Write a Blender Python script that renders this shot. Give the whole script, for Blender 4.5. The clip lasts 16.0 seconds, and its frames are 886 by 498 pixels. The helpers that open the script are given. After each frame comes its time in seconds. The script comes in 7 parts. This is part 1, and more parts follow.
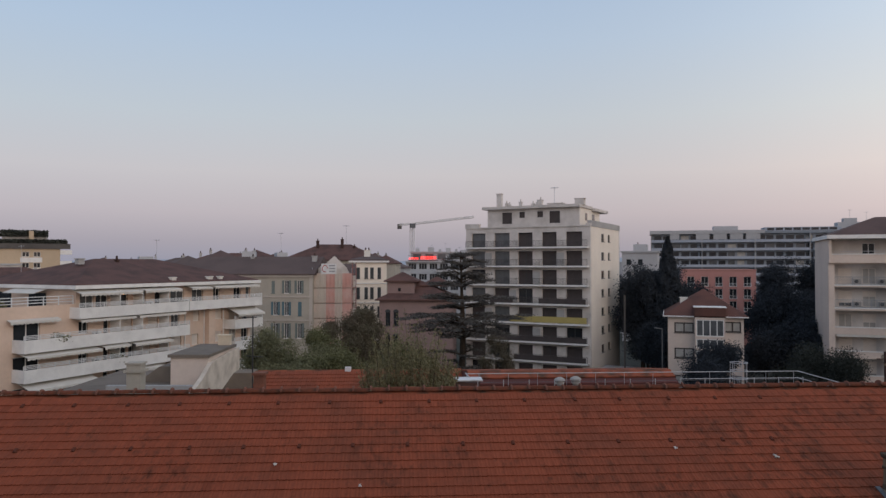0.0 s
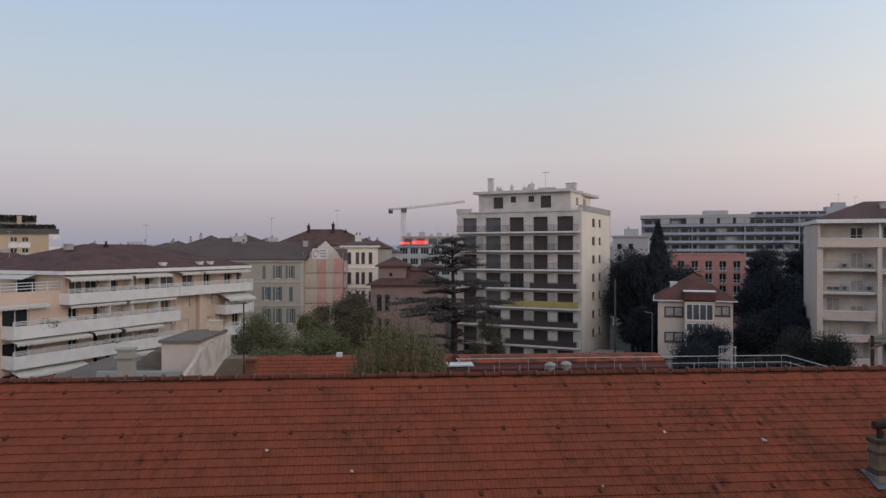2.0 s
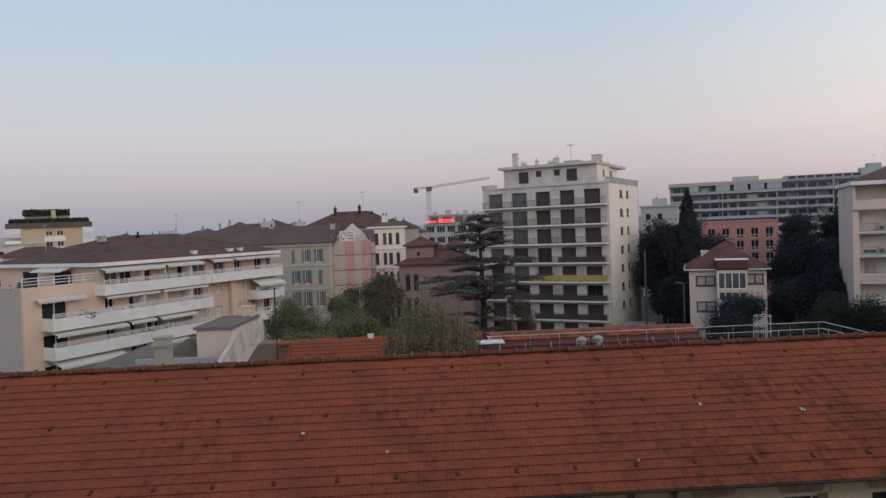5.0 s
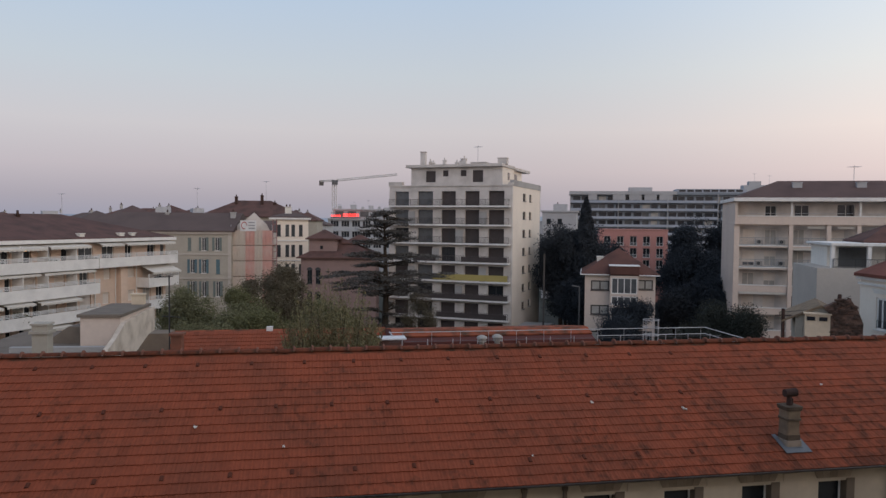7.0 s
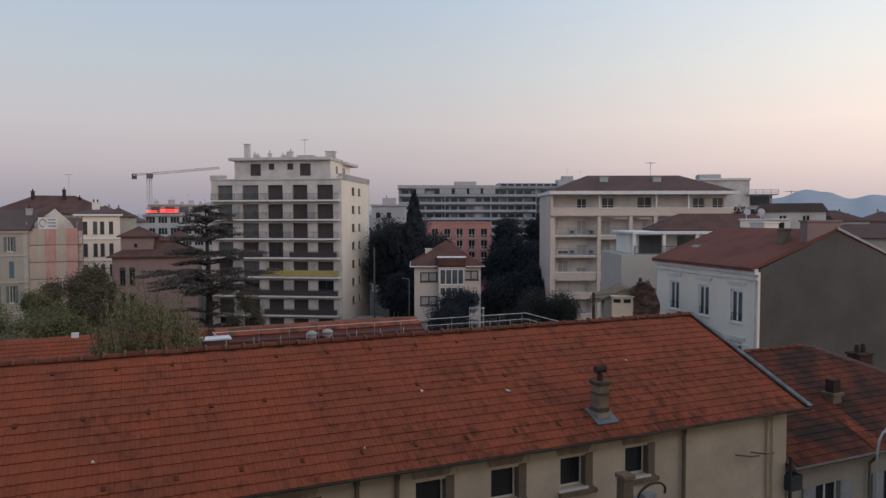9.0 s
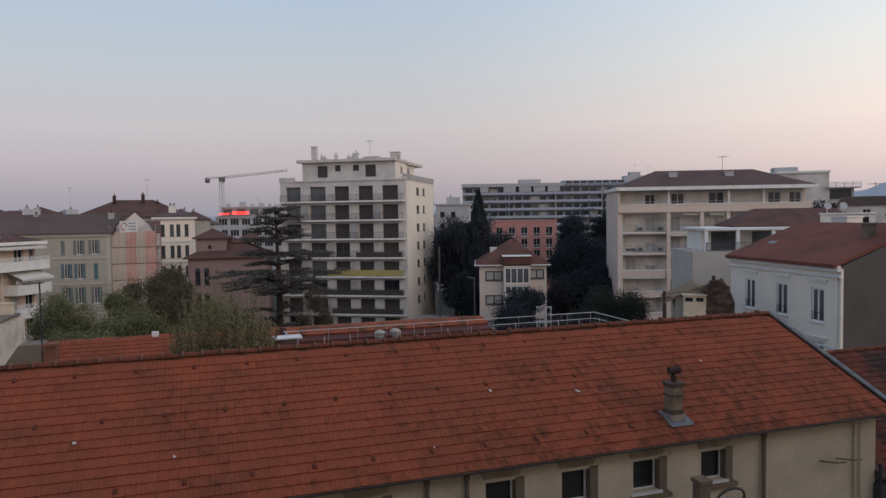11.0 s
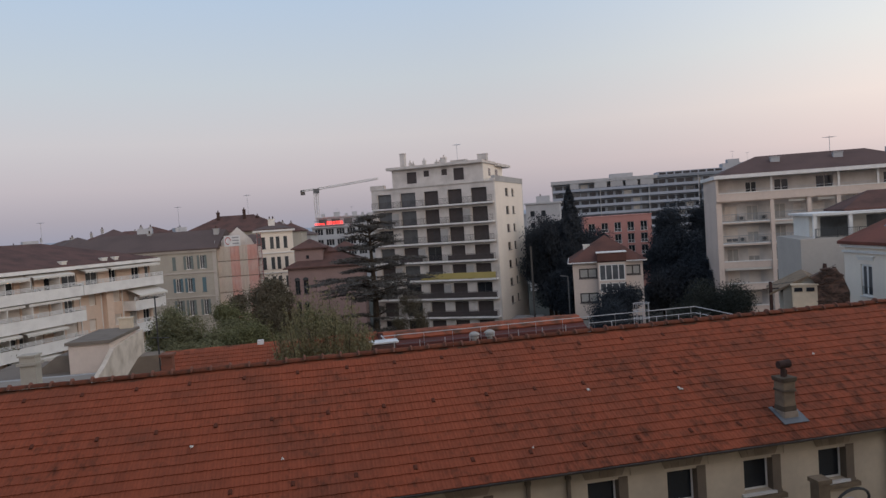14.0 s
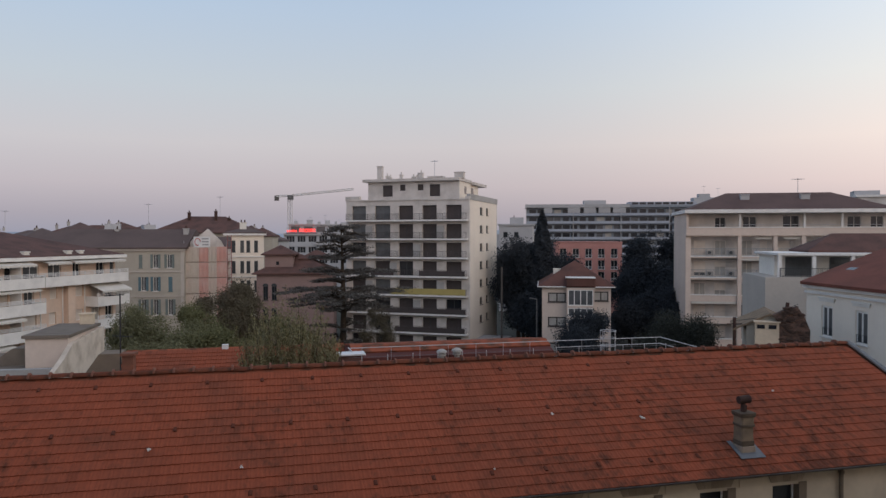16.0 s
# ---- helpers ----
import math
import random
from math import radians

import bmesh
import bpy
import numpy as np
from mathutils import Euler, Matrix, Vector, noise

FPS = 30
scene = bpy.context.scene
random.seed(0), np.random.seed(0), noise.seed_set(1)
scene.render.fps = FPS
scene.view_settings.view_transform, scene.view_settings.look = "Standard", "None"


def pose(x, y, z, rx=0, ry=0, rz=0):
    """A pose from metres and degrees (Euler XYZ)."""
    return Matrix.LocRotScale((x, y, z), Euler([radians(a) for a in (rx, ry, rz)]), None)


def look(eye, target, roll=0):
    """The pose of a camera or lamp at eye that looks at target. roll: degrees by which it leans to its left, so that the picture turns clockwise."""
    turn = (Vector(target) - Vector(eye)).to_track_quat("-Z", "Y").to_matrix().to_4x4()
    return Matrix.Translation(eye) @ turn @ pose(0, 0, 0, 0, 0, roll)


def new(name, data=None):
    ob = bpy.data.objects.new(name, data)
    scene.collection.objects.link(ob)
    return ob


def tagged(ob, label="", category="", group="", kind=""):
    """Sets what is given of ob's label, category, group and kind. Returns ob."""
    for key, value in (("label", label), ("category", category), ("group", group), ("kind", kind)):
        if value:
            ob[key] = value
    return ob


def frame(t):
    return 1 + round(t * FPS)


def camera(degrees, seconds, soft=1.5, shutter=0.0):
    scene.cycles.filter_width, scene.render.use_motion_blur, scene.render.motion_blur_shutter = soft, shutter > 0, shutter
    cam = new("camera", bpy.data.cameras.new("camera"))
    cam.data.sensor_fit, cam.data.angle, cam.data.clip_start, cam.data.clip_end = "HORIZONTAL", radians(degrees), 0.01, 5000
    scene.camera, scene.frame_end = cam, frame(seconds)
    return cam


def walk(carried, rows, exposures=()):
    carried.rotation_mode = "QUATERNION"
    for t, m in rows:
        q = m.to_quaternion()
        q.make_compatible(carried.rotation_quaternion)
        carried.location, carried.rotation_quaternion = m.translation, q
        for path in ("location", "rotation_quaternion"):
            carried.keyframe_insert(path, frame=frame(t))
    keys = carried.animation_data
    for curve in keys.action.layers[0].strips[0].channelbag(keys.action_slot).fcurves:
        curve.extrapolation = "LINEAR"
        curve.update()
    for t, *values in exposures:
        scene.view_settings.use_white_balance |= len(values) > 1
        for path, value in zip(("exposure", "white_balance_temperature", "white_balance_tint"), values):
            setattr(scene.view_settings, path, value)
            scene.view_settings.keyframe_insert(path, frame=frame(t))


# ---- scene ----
cam = camera(64.49, 16.0, soft=1.45)
EYE = 18.0
# seconds, sway of the hand in metres, yaw, pitch, roll of the camera held at a window
PATH = [
    (0.0, 0.037, -0.088, -0.044, 0.01, 1.22, -0.03),
    (0.5, 0.009, -0.064, -0.076, -1.23, -0.45, 1.21),
    (1.0, 0.073, -0.194, -0.012, 1.10, 0.64, 0.66),
    (1.5, 0.065, -0.074, 0.015, -1.06, -1.37, 1.22),
    (2.0, 0.045, -0.080, 0.011, -0.70, -0.05, 0.05),
    (2.5, 0.150, 0.086, 0.060, 4.34, 0.17, 3.38),
    (3.0, 0.062, 0.051, -0.010, 3.62, -0.75, 2.26),
    (3.5, 0.071, 0.052, 0.018, 1.99, -0.69, 2.56),
    (6.0, -0.012, -0.028, 0.062, 0.74, -2.45, 1.73),
    (6.5, -0.049, -0.029, 0.011, -3.27, -1.80, 1.53),
    (7.0, -0.038, -0.010, 0.028, -6.28, -2.20, -0.54),
    (7.5, 0.079, -0.055, 0.005, -14.54, -1.13, 0.50),
    (8.0, 0.052, -0.009, -0.012, -19.24, -1.25, -0.02),
    (8.5, 0.064, 0.061, -0.034, -19.34, -2.23, 0.62),
    (9.0, 0.047, 0.056, -0.025, -20.09, -2.61, 0.08),
    (9.5, -0.001, 0.043, -0.017, -18.09, -1.68, 1.64),
    (10.0, -0.028, 0.185, -0.031, -16.91, -3.35, 0.89),
    (12.5, 0.001, -0.006, 0.030, -11.40, -1.72, 3.90),
    (13.0, -0.084, -0.037, 0.002, -10.49, -2.10, 4.64),
    (13.5, 0.018, 0.065, -0.013, -10.00, -2.53, 3.94),
    (14.0, 0.016, 0.071, -0.021, -7.54, -2.23, 3.80),
    (14.5, -0.098, 0.001, -0.030, -7.02, -3.07, 3.84),
    (15.0, 0.005, 0.029, -0.016, -8.04, -1.83, 4.20),
    (15.5, -0.018, -0.077, -0.028, -8.74, -1.52, 4.91),
    (16.0, -0.085, 0.019, 0.019, -9.77, -1.03, 0.02),
]
walk(cam, [(t, pose(x, y, EYE + z, 90 + p, r, a)) for t, x, y, z, a, p, r in PATH],
     exposures=[(0.0, -0.02), (0.5, -0.07), (1.5, 0.0), (3.5, 0.0), (6.0, 0.15), (7.0, 0.07), (8.0, -0.08), (9.0, -0.04), (10.0, -0.02), (12.5, -0.02), (14.0, 0.05), (15.0, 0.07), (16.0, 0.05)])

# ---------- sky, sun ----------
world = bpy.data.worlds.new("dusk_sky")
scene.world = world
world.use_nodes = True
wn, wl = world.node_tree.nodes, world.node_tree.links
wn.clear()
w_out = wn.new("ShaderNodeOutputWorld")
w_bg = wn.new("ShaderNodeBackground")
w_sky = wn.new("ShaderNodeTexSky")
w_sky.sky_type, w_sky.sun_disc = "NISHITA", False
w_sky.sun_elevation, w_sky.sun_rotation = radians(2), radians(150)
w_dim = wn.new("ShaderNodeVectorMath")
w_dim.operation = "SCALE"
w_dim.inputs["Scale"].default_value = 0.12
wl.new(w_sky.outputs[0], w_dim.inputs[0])
w_co = wn.new("ShaderNodeTexCoord")
w_sep = wn.new("ShaderNodeSeparateXYZ")
wl.new(w_co.outputs["Generated"], w_sep.inputs[0])
w_ramp = wn.new("ShaderNodeValToRGB")
wl.new(w_sep.outputs["Z"], w_ramp.inputs[0])
SKY = [(0.0, (0.36, 0.35, 0.41)), (0.03, (0.445, 0.40, 0.435)), (0.07, (0.583, 0.51, 0.523)), (0.125, (0.662, 0.611, 0.606)), (0.20, (0.61, 0.645, 0.67)),
       (0.30, (0.52, 0.62, 0.735)), (0.42, (0.42, 0.55, 0.73)), (0.65, (0.37, 0.45, 0.60)), (1.0, (0.36, 0.41, 0.52))]
el = w_ramp.color_ramp.elements
for i, (p, c) in enumerate(SKY):
    e = el[i] if i < 2 else el.new(p)
    e.position, e.color = p, (*c, 1)
# the sky is brighter and warmer on the sun's side, behind and to the right
w_side = wn.new("ShaderNodeVectorMath")
w_side.operation = "DOT_PRODUCT"
w_side.inputs[1].default_value = (math.sin(radians(115)), math.cos(radians(115)), 0)
wl.new(w_co.outputs["Generated"], w_side.inputs[0])
w_map = wn.new("ShaderNodeMapRange")
w_map.inputs["From Min"].default_value, w_map.inputs["From Max"].default_value = -0.3, 1.0
w_map.interpolation_type = "SMOOTHSTEP"
wl.new(w_side.outputs["Value"], w_map.inputs["Value"])
w_glow = wn.new("ShaderNodeMix")
w_glow.data_type = "RGBA"
w_glow.inputs[6].default_value, w_glow.inputs[7].default_value = (0.93, 0.95, 1.0, 1), (2.0, 1.8, 1.6, 1)
wl.new(w_map.outputs[0], w_glow.inputs[0])
w_mul = wn.new("ShaderNodeVectorMath")
w_mul.operation = "MULTIPLY"
wl.new(w_ramp.outputs[0], w_mul.inputs[0])
wl.new(w_glow.outputs[2], w_mul.inputs[1])
w_east = wn.new("ShaderNodeMapRange")
w_east.inputs["From Min"].default_value, w_east.inputs["From Max"].default_value = -0.6, 0.25
wl.new(w_sep.outputs["X"], w_east.inputs["Value"])
w_tint = wn.new("ShaderNodeMix")
w_tint.data_type = "RGBA"
w_tint.inputs[6].default_value, w_tint.inputs[7].default_value = (0.965, 1.0, 1.025, 1), (1.01, 1.0, 0.985, 1)
wl.new(w_east.outputs[0], w_tint.inputs[0])
w_cast = wn.new("ShaderNodeVectorMath")
w_cast.operation = "MULTIPLY"
wl.new(w_mul.outputs[0], w_cast.inputs[0])
wl.new(w_tint.outputs[2], w_cast.inputs[1])
w_mix = wn.new("ShaderNodeMix")
w_mix.data_type = "RGBA"
w_mix.inputs[0].default_value = 0.94
wl.new(w_dim.outputs[0], w_mix.inputs[6])
wl.new(w_cast.outputs[0], w_mix.inputs[7])
wl.new(w_mix.outputs[2], w_bg.inputs[0])
wl.new(w_bg.outputs[0], w_out.inputs[0])

sun_data = bpy.data.lights.new("sun", "SUN")
sun_data.energy, sun_data.angle, sun_data.color = 0.6, radians(50), (1.0, 0.74, 0.56)
sun = new("sun", sun_data)
sun.matrix_world = look((60, -90, 70), (0, 60, 10))


# ---------- materials ----------
def mat(name, base, second=None, scale=1.0, rough=0.8, bump=0.15, metal=0.0, stain=0.35, fine=12.0, random_by="", spread=0.0, grain=0.09, speck=0.0, odd=0.0):
    """A worn surface: large blotches towards `second`, fine grain, bump; random_by 'object' or 'island' varies its pieces."""
    m = bpy.data.materials.new(name)
    m.use_nodes = True
    n, l = m.node_tree.nodes, m.node_tree.links
    b = n["Principled BSDF"]
    b.inputs["Roughness"].default_value, b.inputs["Metallic"].default_value = rough, metal
    if rough >= 0.85:
        b.inputs["Specular IOR Level"].default_value = 0.15
    second = second or tuple(c * 0.72 for c in base)
    co = n.new("ShaderNodeTexCoord")
    big, small = n.new("ShaderNodeTexNoise"), n.new("ShaderNodeTexNoise")
    big.inputs["Scale"].default_value, big.inputs["Detail"].default_value = scale, 5
    small.inputs["Scale"].default_value, small.inputs["Detail"].default_value = scale * fine, 3
    place = n.new("ShaderNodeNewGeometry").outputs["Position"] if speck else co.outputs["Object"]
    for t in (big, small):
        l.new(place, t.inputs["Vector"])
    mr = n.new("ShaderNodeMapRange")
    mr.inputs["From Min"].default_value, mr.inputs["From Max"].default_value, mr.inputs["To Max"].default_value = 0.42, 0.72, stain * 2
    l.new(big.outputs["Fac"], mr.inputs["Value"])
    mx = n.new("ShaderNodeMix")
    mx.data_type = "RGBA"
    mx.inputs[6].default_value, mx.inputs[7].default_value = (*base, 1), (*second, 1)
    l.new(mr.outputs[0], mx.inputs[0])
    tone = mx.outputs[2]
    if speck:
        # lichen and soot specks, thicker in some patches than in others
        sp, patch, hit = n.new("ShaderNodeTexNoise"), n.new("ShaderNodeTexNoise"), n.new("ShaderNodeMapRange")
        sp.inputs["Scale"].default_value, sp.inputs["Detail"].default_value, sp.inputs["Roughness"].default_value = 1.6, 8, 0.7
        patch.inputs["Scale"].default_value, patch.inputs["Detail"].default_value = 0.35, 2
        add = n.new("ShaderNodeMath")
        add.operation = "MULTIPLY_ADD"
        add.inputs[1].default_value = 0.45
        runs = n.new("ShaderNodeVectorMath")
        runs.operation = "MULTIPLY"
        runs.inputs[1].default_value = (2.6, 1.4, 1.4)
        l.new(place, runs.inputs[0])
        l.new(runs.outputs[0], sp.inputs["Vector"])
        l.new(place, patch.inputs["Vector"])
        l.new(patch.outputs["Fac"], add.inputs[0])
        l.new(sp.outputs["Fac"], add.inputs[2])
        hit.inputs["From Min"].default_value, hit.inputs["From Max"].default_value, hit.inputs["To Max"].default_value = 0.83, 1.02, speck
        # the specks thicken along x, towards the gable end
        sep, x_rise, more = n.new("ShaderNodeSeparateXYZ"), n.new("ShaderNodeMapRange"), n.new("ShaderNodeMath")
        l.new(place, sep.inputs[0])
        l.new(sep.outputs["X"], x_rise.inputs["Value"])
        x_rise.inputs["From Min"].default_value, x_rise.inputs["From Max"].default_value, x_rise.inputs["To Max"].default_value = -4.0, 16.0, 0.15
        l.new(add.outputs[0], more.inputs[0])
        l.new(x_rise.outputs[0], more.inputs[1])
        eave, low_edge = n.new("ShaderNodeMapRange"), n.new("ShaderNodeMath")
        l.new(sep.outputs["Z"], eave.inputs["Value"])
        eave.inputs["From Min"].default_value, eave.inputs["From Max"].default_value = 12.15, 11.7
        eave.inputs["To Max"].default_value = 0.10
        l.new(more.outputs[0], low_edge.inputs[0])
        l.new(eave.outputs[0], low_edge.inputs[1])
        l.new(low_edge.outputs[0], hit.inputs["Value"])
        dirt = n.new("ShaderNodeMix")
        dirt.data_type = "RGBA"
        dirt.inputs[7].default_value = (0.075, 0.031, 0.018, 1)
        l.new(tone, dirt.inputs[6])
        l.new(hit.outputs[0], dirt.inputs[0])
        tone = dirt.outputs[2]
    hsv = n.new("ShaderNodeHueSaturation")
    mv = n.new("ShaderNodeMapRange")
    mv.inputs["To Min"].default_value, mv.inputs["To Max"].default_value = 1 - grain, 1 + grain
    l.new(small.outputs["Fac"], mv.inputs["Value"])
    val = mv.outputs[0]
    if random_by:
        info = n.new("ShaderNodeObjectInfo" if random_by == "object" else "ShaderNodeNewGeometry")
        rv = n.new("ShaderNodeMapRange")
        rv.inputs["To Min"].default_value, rv.inputs["To Max"].default_value = 1 - spread, 1 + spread
        l.new(info.outputs["Random" if random_by == "object" else "Random Per Island"], rv.inputs["Value"])
        mm = n.new("ShaderNodeMath")
        mm.operation = "MULTIPLY"
        l.new(val, mm.inputs[0])
        l.new(rv.outputs[0], mm.inputs[1])
        val = mm.outputs[0]
        if odd:
            # a few pieces are much darker than the rest
            dk, m2 = n.new("ShaderNodeMapRange"), n.new("ShaderNodeMath")
            dk.inputs["From Min"].default_value, dk.inputs["From Max"].default_value = 1 - odd, 1.0
            dk.inputs["To Min"].default_value, dk.inputs["To Max"].default_value = 1.0, 0.74
            l.new(info.outputs["Random" if random_by == "object" else "Random Per Island"], dk.inputs["Value"])
            m2.operation = "MULTIPLY"
            l.new(val, m2.inputs[0])
            l.new(dk.outputs[0], m2.inputs[1])
            val = m2.outputs[0]
    l.new(val, hsv.inputs["Value"])
    l.new(tone, hsv.inputs["Color"])
    l.new(hsv.outputs[0], b.inputs["Base Color"])
    if bump:
        bp = n.new("ShaderNodeBump")
        bp.inputs["Strength"].default_value, bp.inputs["Distance"].default_value = bump, 0.02
        l.new(small.outputs["Fac"], bp.inputs["Height"])
        l.new(bp.outputs[0], b.inputs["Normal"])
    return m


